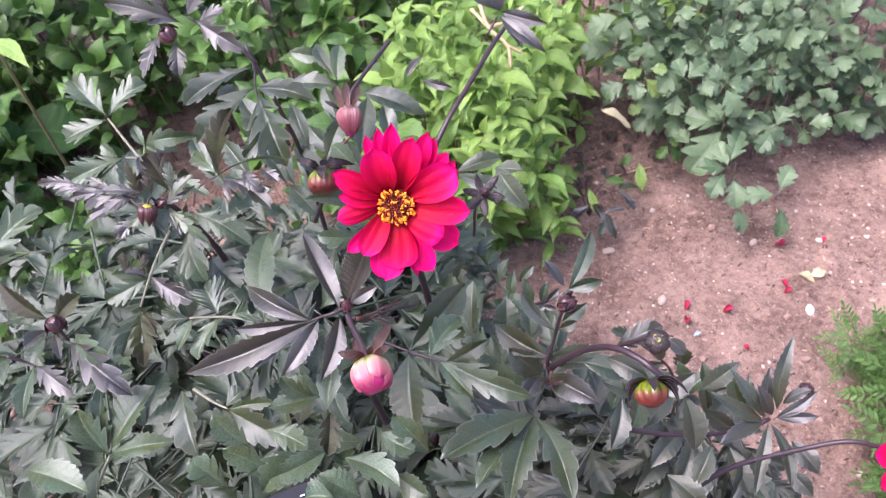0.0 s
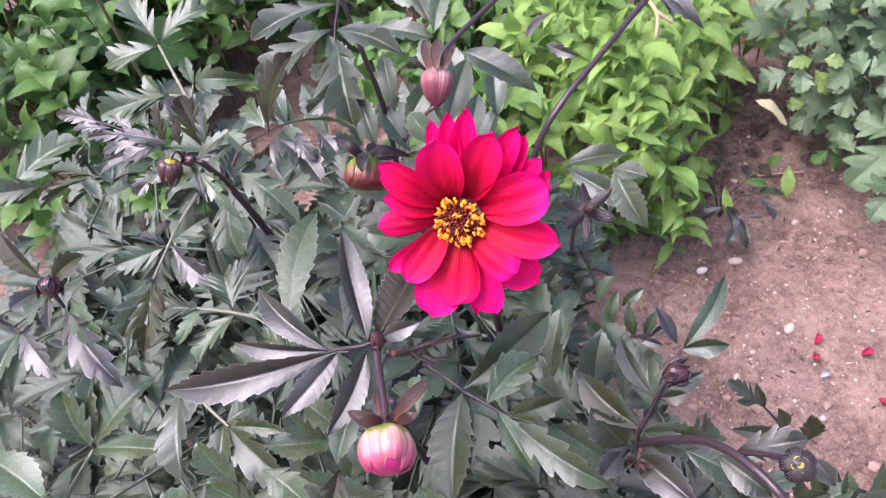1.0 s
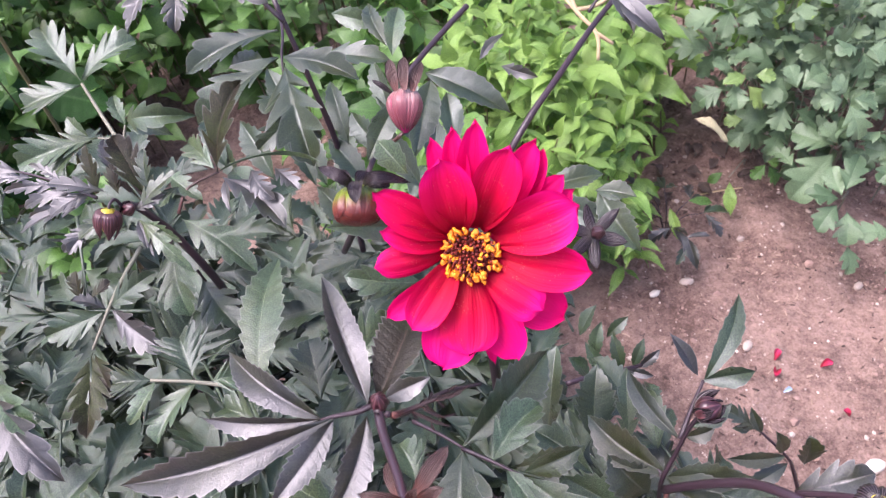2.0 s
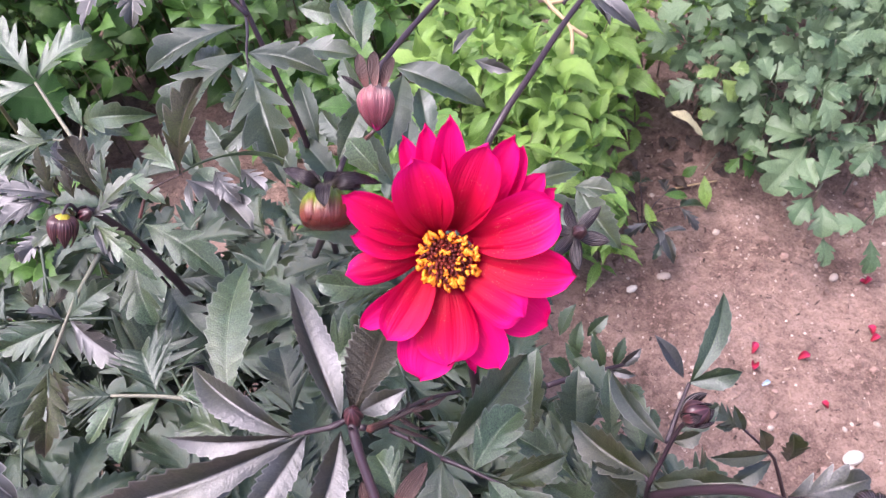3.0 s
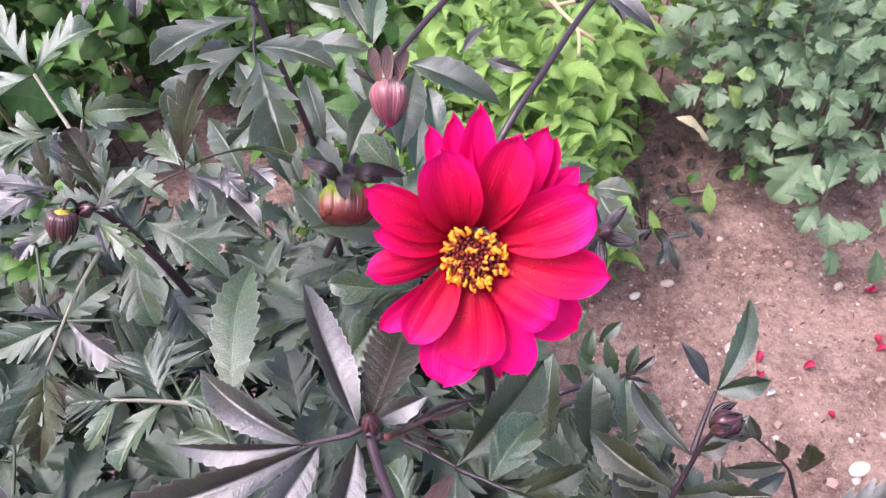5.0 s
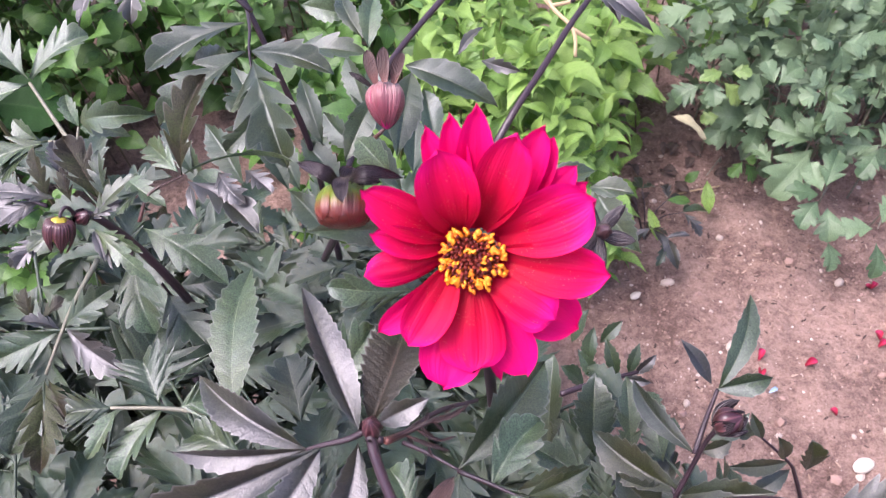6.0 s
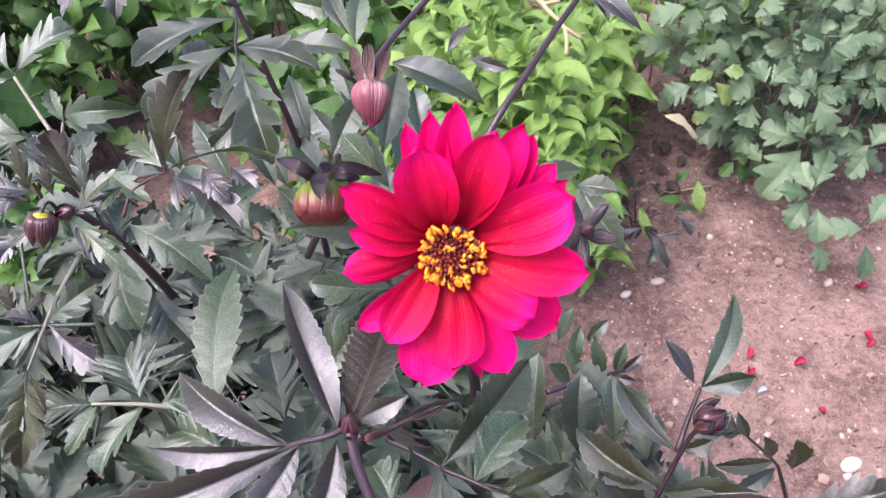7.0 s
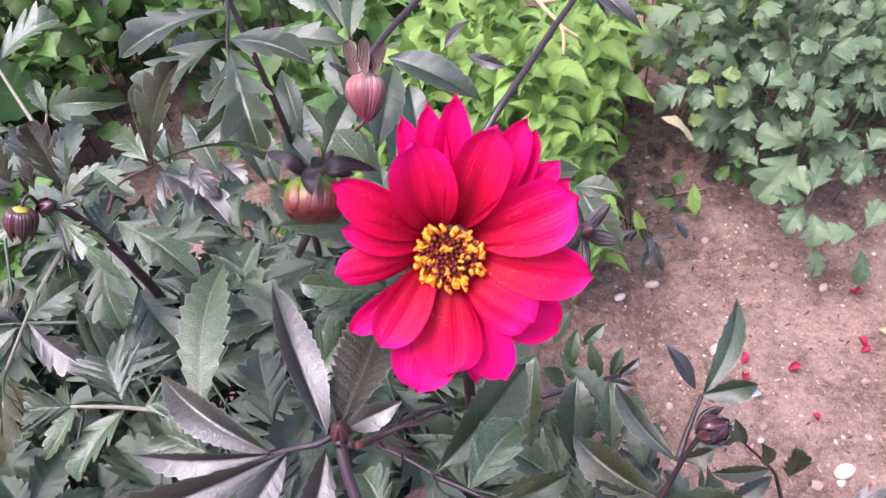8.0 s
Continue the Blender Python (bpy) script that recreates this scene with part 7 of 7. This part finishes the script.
leaflet(a, (-0.2139, 0.5278, 0.7647), (-0.1901, 0.5284, 0.7724), 0.011, 0, YOUNG, teeth=5, bite=0.25)
leaflet(a, (-0.235, 0.5311, 0.7691), (-0.2437, 0.5447, 0.7901), 0.0127, 0, YOUNG, teeth=5, bite=0.25)
a = leaf(dahlia, (0.0047, 0.6695, 0.6333), (0.0154, 0.6831, 0.6437), r=0.0012)
leaflet(a, (0.0187, 0.6831, 0.6434), (0.061, 0.6469, 0.6232), 0.0164, 0, YOUNG, teeth=4, bite=0.1)
leaflet(a, (0.0176, 0.6831, 0.6435), (0.038, 0.6503, 0.6277), 0.0142, 0, YOUNG, teeth=4, bite=0.1)
leaflet(a, (0.02, 0.6865, 0.6461), (0.0636, 0.6695, 0.6417), 0.0153, 0, YOUNG, teeth=4, bite=0.1)
leaflet(a, (0.0179, 0.6873, 0.647), (-0.013, 0.6892, 0.664), 0.0164, 0, YOUNG, teeth=4, bite=0.1)
leaflet(a, (0.019, 0.6873, 0.6469), (0.0169, 0.6997, 0.6703), 0.0164, 0, YOUNG, teeth=4, bite=0.1)

# dark shoot at the edge of the plant
a = leaf(dahlia, (0.164, 0.2498, 0.6246), (0.1722, 0.2526, 0.6263), r=0.0016)
leaflet(a, (0.1697, 0.2531, 0.627), (0.1456, 0.2726, 0.658), 0.0107, 0, DUSK, teeth=6, bite=0.13, fold=0.2)
leaflet(a, (0.1734, 0.2545, 0.6278), (0.1622, 0.2649, 0.6503), 0.0095, 0, YOUNG, teeth=6, bite=0.13, fold=0.2)
leaflet(a, (0.1772, 0.2574, 0.6299), (0.1881, 0.2903, 0.6692), 0.0102, 0, DUSK, teeth=6, bite=0.13, fold=0.2)
leaflet(a, (0.1769, 0.2531, 0.6264), (0.2011, 0.2489, 0.634), 0.0083, 0, YOUNG, teeth=6, bite=0.13, fold=0.2)
leaflet(a, (0.1759, 0.2531, 0.6265), (0.2012, 0.2621, 0.6449), 0.0077, 0, YOUNG, teeth=6, bite=0.13, fold=0.2)
leaflet(a, (0.1713, 0.2503, 0.6245), (0.1569, 0.2098, 0.6051), 0.0097, 0, DUSK, teeth=6, bite=0.13, fold=0.2)
leaflet(a, (0.1731, 0.2503, 0.6244), (0.1802, 0.2125, 0.6056), 0.0107, 0, DUSK, teeth=6, bite=0.13, fold=0.2)
leaflet(a, (0.1677, 0.2509, 0.6253), (0.1353, 0.2346, 0.6273), 0.0106, 0, YOUNG, teeth=6, bite=0.13, fold=0.2)
leaflet(a, (0.1678, 0.2517, 0.626), (0.13, 0.2621, 0.6505), 0.0097, 0, DUSK, teeth=6, bite=0.13, fold=0.2)
leaflet(a, (0.181, 0.2602, 0.6319), (0.1976, 0.2621, 0.6452), 0.0077, 0, YOUNG, teeth=6, bite=0.13, fold=0.2)
leaflet(dahlia, (0.0974, 0.2494, 0.6686), (0.1175, 0.2574, 0.6801), 0.0140, 0, DUSK, teeth=4, bite=0.12, name="leaf")
leaflet(dahlia, (0.1163, 0.2229, 0.6452), (0.11, 0.2469, 0.672), 0.0168, 0, DUSK, teeth=4, bite=0.12, name="leaf")
leaflet(dahlia, (0.0985, 0.2123, 0.6378), (0.1202, 0.1945, 0.6278), 0.0168, 0, DUSK, teeth=4, bite=0.12, name="leaf")
leaflet(dahlia, (0.0735, 0.2494, 0.6705), (0.0643, 0.2207, 0.6539), 0.0140, 0, DUSK, teeth=4, bite=0.12, name="leaf")
leaflet(dahlia, (0.1267, 0.2256, 0.6466), (0.1141, 0.2049, 0.637), 0.0140, 0, DUSK, teeth=4, bite=0.12, name="leaf")
leaflet(dahlia, (0.1233, 0.2615, 0.5986), (0.0972, 0.2365, 0.5929), 0.0157, 0, DUSK, teeth=6, bite=0.14, fold=0.25, name="leaf")
leaflet(dahlia, (0.1289, 0.2586, 0.5957), (0.1115, 0.2248, 0.5821), 0.0175, 0, DUSK, teeth=6, bite=0.14, fold=0.25, name="leaf")
leaflet(dahlia, (0.1346, 0.2586, 0.5952), (0.1396, 0.2219, 0.5775), 0.0169, 0, DUSK, teeth=6, bite=0.14, fold=0.25, name="leaf")
leaflet(dahlia, (0.1534, 0.2526, 0.5888), (0.164, 0.2219, 0.5756), 0.0150, 0, DUSK, teeth=6, bite=0.14, fold=0.25, name="leaf")
leaflet(dahlia, (0.1455, 0.2497, 0.587), (0.1149, 0.219, 0.577), 0.0188, 0, MATURE, teeth=6, bite=0.14, fold=0.25, name="leaf")
leaflet(dahlia, (0.1686, 0.2497, 0.5852), (0.1488, 0.219, 0.5744), 0.0157, 0, DUSK, teeth=6, bite=0.14, fold=0.25, name="leaf")
leaflet(dahlia, (0.1168, 0.2793, 0.6138), (0.0947, 0.2569, 0.61), 0.0157, 0, DUSK, teeth=6, bite=0.14, fold=0.25, name="leaf")
leaflet(dahlia, (0.1362, 0.2823, 0.6147), (0.161, 0.2918, 0.6337), 0.0143, 0, DUSK, teeth=6, bite=0.14, fold=0.25, name="leaf")
leaflet(dahlia, (0.1578, 0.2615, 0.5959), (0.1332, 0.2685, 0.6166), 0.0143, 0, DUSK, teeth=6, bite=0.14, fold=0.25, name="leaf")
leaflet(dahlia, (0.191, 0.2408, 0.5761), (0.2055, 0.2219, 0.5723), 0.0138, 0, DUSK, teeth=6, bite=0.14, fold=0.25, name="leaf")
leaflet(dahlia, (0.1958, 0.2556, 0.588), (0.21, 0.2335, 0.5816), 0.0152, 0, YOUNG, teeth=6, bite=0.14, fold=0.25, name="leaf")
leaflet(dahlia, (0.1603, 0.2408, 0.5785), (0.1789, 0.219, 0.572), 0.0169, 0, MATURE, teeth=6, bite=0.14, fold=0.25, name="leaf")
leaflet(dahlia, (0.1139, 0.2348, 0.5772), (0.0848, 0.219, 0.5794), 0.0188, 0, DUSK, teeth=6, bite=0.14, fold=0.25, name="leaf")
leaflet(dahlia, (-0.1119, 0.2544, 0.6762), (-0.1416, 0.2436, 0.6826), 0.016, 0, PALE, teeth=6, bite=0.16, fold=0.2, name="leaf")
leaflet(dahlia, (-0.0757, 0.2366, 0.6586), (-0.0549, 0.2237, 0.6593), 0.016, 0, PALE, teeth=6, bite=0.16, fold=0.2, name="leaf")
leaflet(dahlia, (-0.1137, 0.253, 0.6752), (-0.1314, 0.2574, 0.6932), 0.0153, 0, PALE, teeth=6, bite=0.16, fold=0.2, name="leaf")
leaflet(dahlia, (-0.0888, 0.2058, 0.6341), (-0.1138, 0.2123, 0.6545), 0.0208, 0, PALE, teeth=6, bite=0.16, fold=0.2, name="leaf")
leaflet(dahlia, (-0.1571, 0.2301, 0.6596), (-0.1737, 0.2388, 0.6812), 0.0173, 0, PALE, teeth=6, bite=0.16, fold=0.2, name="leaf")
leaflet(dahlia, (-0.1461, 0.2382, 0.6655), (-0.1198, 0.2256, 0.666), 0.0173, 0, PALE, teeth=6, bite=0.16, fold=0.2, name="leaf")
leaflet(dahlia, (-0.0672, 0.2166, 0.6414), (-0.046, 0.2017, 0.6404), 0.0208, 0, PALE, teeth=6, bite=0.16, fold=0.2, name="leaf")
leaflet(dahlia, (-0.1723, 0.2112, 0.6452), (-0.1888, 0.2176, 0.6648), 0.0208, 0, PALE, teeth=6, bite=0.16, fold=0.2, name="leaf")
leaflet(dahlia, (-0.0455, 0.2274, 0.6486), (-0.0642, 0.2388, 0.6725), 0.0194, 0, PALE, teeth=6, bite=0.16, fold=0.2, name="leaf")

# low dark leaves where the plant meets the bare soil
leaflet(dahlia, (0.174, 0.333, 0.480), (0.167, 0.357, 0.510), 0.012, 0, DUSK, teeth=5, bite=0.12, fold=0.3, name="leaf")
leaflet(dahlia, (0.156, 0.333, 0.480), (0.137, 0.347, 0.510), 0.014, 0, DUSK, teeth=5, bite=0.12, fold=0.3, name="leaf")
leaflet(dahlia, (0.196, 0.342, 0.470), (0.176, 0.357, 0.490), 0.013, 0, DUSK, teeth=5, bite=0.12, fold=0.3, name="leaf")
leaflet(dahlia, (0.202, 0.328, 0.480), (0.190, 0.357, 0.530), 0.015, 0, MATURE, teeth=5, bite=0.12, fold=0.3, name="leaf")
leaflet(dahlia, (0.205, 0.328, 0.480), (0.206, 0.354, 0.510), 0.012, 0, DUSK, teeth=5, bite=0.12, fold=0.3, name="leaf")
leaflet(dahlia, (0.168, 0.338, 0.480), (0.145, 0.346, 0.490), 0.012, 0, DUSK, teeth=5, bite=0.12, fold=0.3, name="leaf")
leaflet(dahlia, (0.173, 0.343, 0.490), (0.190, 0.347, 0.500), 0.01, 0, DUSK, teeth=5, bite=0.12, fold=0.3, name="leaf")
leaflet(dahlia, (0.216, 0.324, 0.500), (0.218, 0.349, 0.530), 0.012, 0, YOUNG, teeth=5, bite=0.12, fold=0.3, name="leaf")
leaflet(dahlia, (0.189, 0.332, 0.470), (0.165, 0.327, 0.470), 0.014, 0, DUSK, teeth=5, bite=0.12, fold=0.3, name="leaf")
leaflet(dahlia, (0.212, 0.332, 0.490), (0.194, 0.335, 0.500), 0.012, 0, YOUNG, teeth=5, bite=0.12, fold=0.3, name="leaf")

# dead twigs in the lime shrub
part("twig", tube([(-0.0013, 0.9746, 0.4617), (0.0091, 0.9430, 0.4467), (0.0331, 0.9239, 0.4289), (0.0367, 0.9085, 0.4037)], 0.0028, 0.002, 6, 5).mesh("twig", TAN), lime, I4, "dead tan twig")
part("twig", tube([(0.0091, 0.9430, 0.4467), (0.0337, 0.9576, 0.4440), (0.0607, 0.9896, 0.4441)], 0.0028, 0.002, 6, 5).mesh("twig", TAN), lime, I4, "dead tan twig")
part("twig", tube([(-0.0136, 0.9783, 0.4529), (0.0021, 0.9567, 0.4463), (0.0104, 0.9412, 0.4451)], 0.0028, 0.002, 6, 5).mesh("twig", TAN), lime, I4, "dead tan twig")
part("twig", tube([(0.0331, 0.9239, 0.4289), (0.0529, 0.9239, 0.4151)], 0.0028, 0.002, 6, 5).mesh("twig", TAN), lime, I4, "dead tan twig")

# second flower and its petals
FACE2 = Vector((0.25, -0.5, 0.8)).normalized()
HEART2 = Vector((0.2470, 0.2176, 0.6314))
head2 = flower(dahlia, HEART2, FACE2, 0.009, "second crimson flower, half open")
for k in range(9):
    w = k * 2 * math.pi / 9
    a = FACE2.orthogonal().normalized()
    b = FACE2.cross(a)
    out = a * math.cos(w) + b * math.sin(w)
    ray_petal(head2, HEART2 + out * 0.006, HEART2 + out * 0.031 + FACE2 * 0.006, 0.016, 0, face=FACE2)

# loose things on the soil
fallen_petal(0.304, 0.768, 70, 0.02, 0.013, 6)
fallen_petal(0.306, 0.754, 250, 0.022, 0.014, 6)
fallen_petal(0.363, 0.759, 10, 0.02, 0.014)
fallen_petal(0.487, 0.895, 40, 0.014, 0.012)
fallen_petal(0.471, 0.802, 120, 0.016, 0.012)
fallen_petal(0.487, 0.895, 160, 0.012, 0.008)
fallen_petal(0.468, 0.793, 30, 0.016, 0.012)
fallen_petal(0.558, 0.896, 80, 0.012, 0.01)
fallen_petal(0.383, 0.683, 140, 0.014, 0.01)
ground_stone(0.402, 0.619, 0.015, 20, WHITE_STONE, "smooth cream-white stone lying on the soil", "white_stone")
ground_stone(0.498, 0.758, 0.011, 75, WHITE_STONE, "pale stone half sunk in the soil")
ground_stone(0.198, 0.897, 0.011, 15, STONE, "pinkish stone half sunk in the soil")
ground_stone(0.149, 0.871, 0.009, 33, WHITE_STONE, "small pale stone on the soil")
ground_stone(0.446, 0.906, 0.009, 51, STONE, "tan stone on the soil")
ground_stone(0.270, 0.787, 0.010, 64, STONE, "flat pinkish stone on the soil")
thing("scrap", on_soil(0.309, 0.719, 0.003, 10, -8, 25), "small crumpled scrap of pale blue plastic", "litter", mesh=petal_geo(0.012, 0.006, 0.8, 0.2, seed=9, ridge=0.2).mesh("scrap", PLASTIC))
thing("fallen_twig", Matrix.Translation((0.263, 1.079, lump(0.263, 1.079))), "thin pinkish dead twig lying at the shrub's foot", "twig", mesh=tube([(-0.035, -0.008, 0.004), (0.0, 0.0, 0.007), (0.04, 0.012, 0.004)], 0.0018, 0.0012, 6, 5).mesh("fallen_twig", TAN))
thing("dry_leaf", pose(0.228, 0.984, 0.210, 0, -35, 170) , "pale dry curled leaf caught at the shrub's foot", "leaf", mesh=blade(0.06, 0.024, 4, 0.1, 0.4, 0.15, 0.1, 0.4, 77).mesh("dry_leaf", DRY))
thing("dry_leaf", on_soil(0.514, 0.820, 0.003, 5, -6, 20), "small dry orange leaf lying on the soil", "leaf", "dry leaves", mesh=blade(0.028, 0.016, 3, 0.1, 0.3, 0.15, 0.1, 0.4, 20).mesh("dry_leaf", DRY))
thing("dry_leaf", on_soil(0.520, 0.810, 0.003, 5, -6, 140), "small dry orange leaf lying on the soil", "leaf", "dry leaves", mesh=blade(0.028, 0.016, 3, 0.1, 0.3, 0.15, 0.1, 0.4, 140).mesh("dry_leaf", DRY))

# dead leaves gathered at the foot of the lime shrub
LITTER = streaked("litter", ((0.0, (0.05, 0.034, 0.028)), (0.5, (0.11, 0.078, 0.066)), (1.0, (0.07, 0.048, 0.040))), 0.1, 0.75, 14.0, 0.6)
rng = random.Random(64)
for x, y in ((0.215, 1.13), (0.235, 1.10), (0.19, 1.08), (0.26, 1.14), (0.17, 1.05), (0.225, 1.17), (0.285, 1.16), (0.30, 1.12), (0.18, 1.12), (0.145, 1.02), (0.25, 1.19)):
    size = rng.uniform(0.022, 0.042)
    thing("dead_leaf", on_soil(x, y, 0.004, rng.uniform(-20, 20), rng.uniform(-25, 5), rng.uniform(0, 360)), "dark wrinkled dead leaf on the soil under the shrub", "leaf", "dead leaves under the shrub", mesh=blade(size, size * rng.uniform(0.45, 0.7), 5, 0.12, rng.uniform(0.4, 0.9), rng.uniform(0.15, 0.4), 0.2, 0.42, int(900 * size) + int(100 * x), 3, twist=1.2).mesh("dead_leaf", LITTER))

# feathery seedling beside the path of bare soil
feathers = feather_variants(4, 90)


def feather_spot(a, b, c):
    return (0.590 + 0.20 * (a - 0.5), 0.541 + 0.26 * (b - 0.5), 0.05 + 0.07 * c)


seedling = thicket("feathery_plant", "low feathery light-green plant with a yellow bud", "plant", (0.590, 0.541, 0), shoots_in(90, 15, feather_spot, lambda tip, r: (tip[0] * 0.5 + 0.590 * 0.5, tip[1] * 0.5 + 0.541 * 0.5, 0)), FERNY, feathers, 16, 0.018, 0.055, pairs=4)

# black plant label among the leaves
LABEL = basis((-0.1729, 0.2459, 0.4984), Vector((-0.1729, 0.2459, 0.4984)) + Vector((0.93, 0.22, 0.28)), 0, Vector((-0.05, -0.7, 0.7)).normalized())
bm = bmesh.new()
bmesh.ops.create_cube(bm, size=1.0)
for q in bm.verts:
    q.co.x, q.co.y, q.co.z = q.co.x * 0.085, q.co.y * 0.045, q.co.z * 0.002
bmesh.ops.bevel(bm, geom=bm.edges[:], offset=0.0006, segments=2, affect="EDGES")
me = bpy.data.meshes.new("plate")
bm.to_mesh(me)
bm.free()
me.materials.append(LABEL_BLACK)
plant_label = thing("plant_label", LABEL.translation.to_tuple()[:2] + (0.0,), "black plastic plant label with white lettering on a stake", "plant label")
part("plate", me, plant_label, LABEL)
part("stake", tube([(LABEL.translation.x, LABEL.translation.y, -0.02), (LABEL.translation.x, LABEL.translation.y, 0.2), LABEL @ Vector((0, 0, -0.004))], 0.003, 0.003, 6, 4).mesh("stake", LABEL_BLACK), plant_label)
bar = Geo()
bar.v = [Vector(q) for q in ((-0.5, -0.5, 0), (0.5, -0.5, 0), (0.5, 0.5, 0), (-0.5, 0.5, 0), (-0.5, -0.5, 1), (0.5, -0.5, 1), (0.5, 0.5, 1), (-0.5, 0.5, 1))]
bar.f = [(0, 3, 2, 1), (4, 5, 6, 7), (0, 1, 5, 4), (1, 2, 6, 5), (2, 3, 7, 6), (3, 0, 4, 7)]
bar.uv = [(0, 0)] * 8
BAR = bar.mesh("lettering", LABEL_INK, False)
for x, y, w in ((-0.036, 0.014, 0.008), (-0.024, 0.014, 0.010), (-0.010, 0.014, 0.009), (0.006, 0.014, 0.012), (0.022, 0.014, 0.008), (-0.032, 0.0, 0.010), (-0.016, 0.0, 0.012), (0.002, 0.0, 0.010), (0.018, 0.0, 0.012), (-0.028, -0.013, 0.012), (-0.010, -0.013, 0.010)):
    part("lettering", BAR, plant_label, LABEL @ Matrix.Translation((x, y, 0.0008)) @ Matrix.Diagonal((w * 0.5, 0.0011, 0.0006, 1)))

# small dark-leaved seedling at the edge of the soil
seedling_dark = thing("dahlia_seedling", (0.175, 0.985, 0), "small dark-leaved dahlia seedling sprawling at the edge of the soil", "dahlia")
r = random.Random(58)
for k in range(7):
    w = 0.9 * k + r.uniform(-0.3, 0.3)
    hub = Vector((0.165 + 0.055 * math.cos(w), 0.975 + 0.045 * math.sin(w), 0.05 + 0.11 * r.random()))
    lf = leaf(seedling_dark, (0.175, 0.985, 0.0), (0.172 + 0.4 * (hub.x - 0.172), 0.985 + 0.4 * (hub.y - 0.985), 0.75 * hub.z), hub, r=0.0009)
    for q in (-1, 0, 1):
        v = w + 0.9 * q + r.uniform(-0.3, 0.3)
        ll = r.uniform(0.03, 0.048) * (1.0 if q == 0 else 0.8)
        leaflet(lf, tuple(hub), tuple(hub + ll * Vector((math.cos(v), math.sin(v), r.uniform(-0.7, 0.1)))), ll * r.uniform(0.34, 0.44), r.uniform(-40, 40), r.choice((MATURE, BRONZE, YOUNG, INNER)), teeth=5, bite=r.choice((0.15, 0.26)))
leaflet(seedling_dark, (0.165, 0.96, 0.10), (0.178, 0.925, 0.07), 0.016, 10, LIME, name="leaf", teeth=5, bite=0.12)
leaflet(seedling_dark, (0.195, 0.985, 0.09), (0.232, 0.99, 0.08), 0.014, 10, GREEN, name="leaf", teeth=5, bite=0.12)
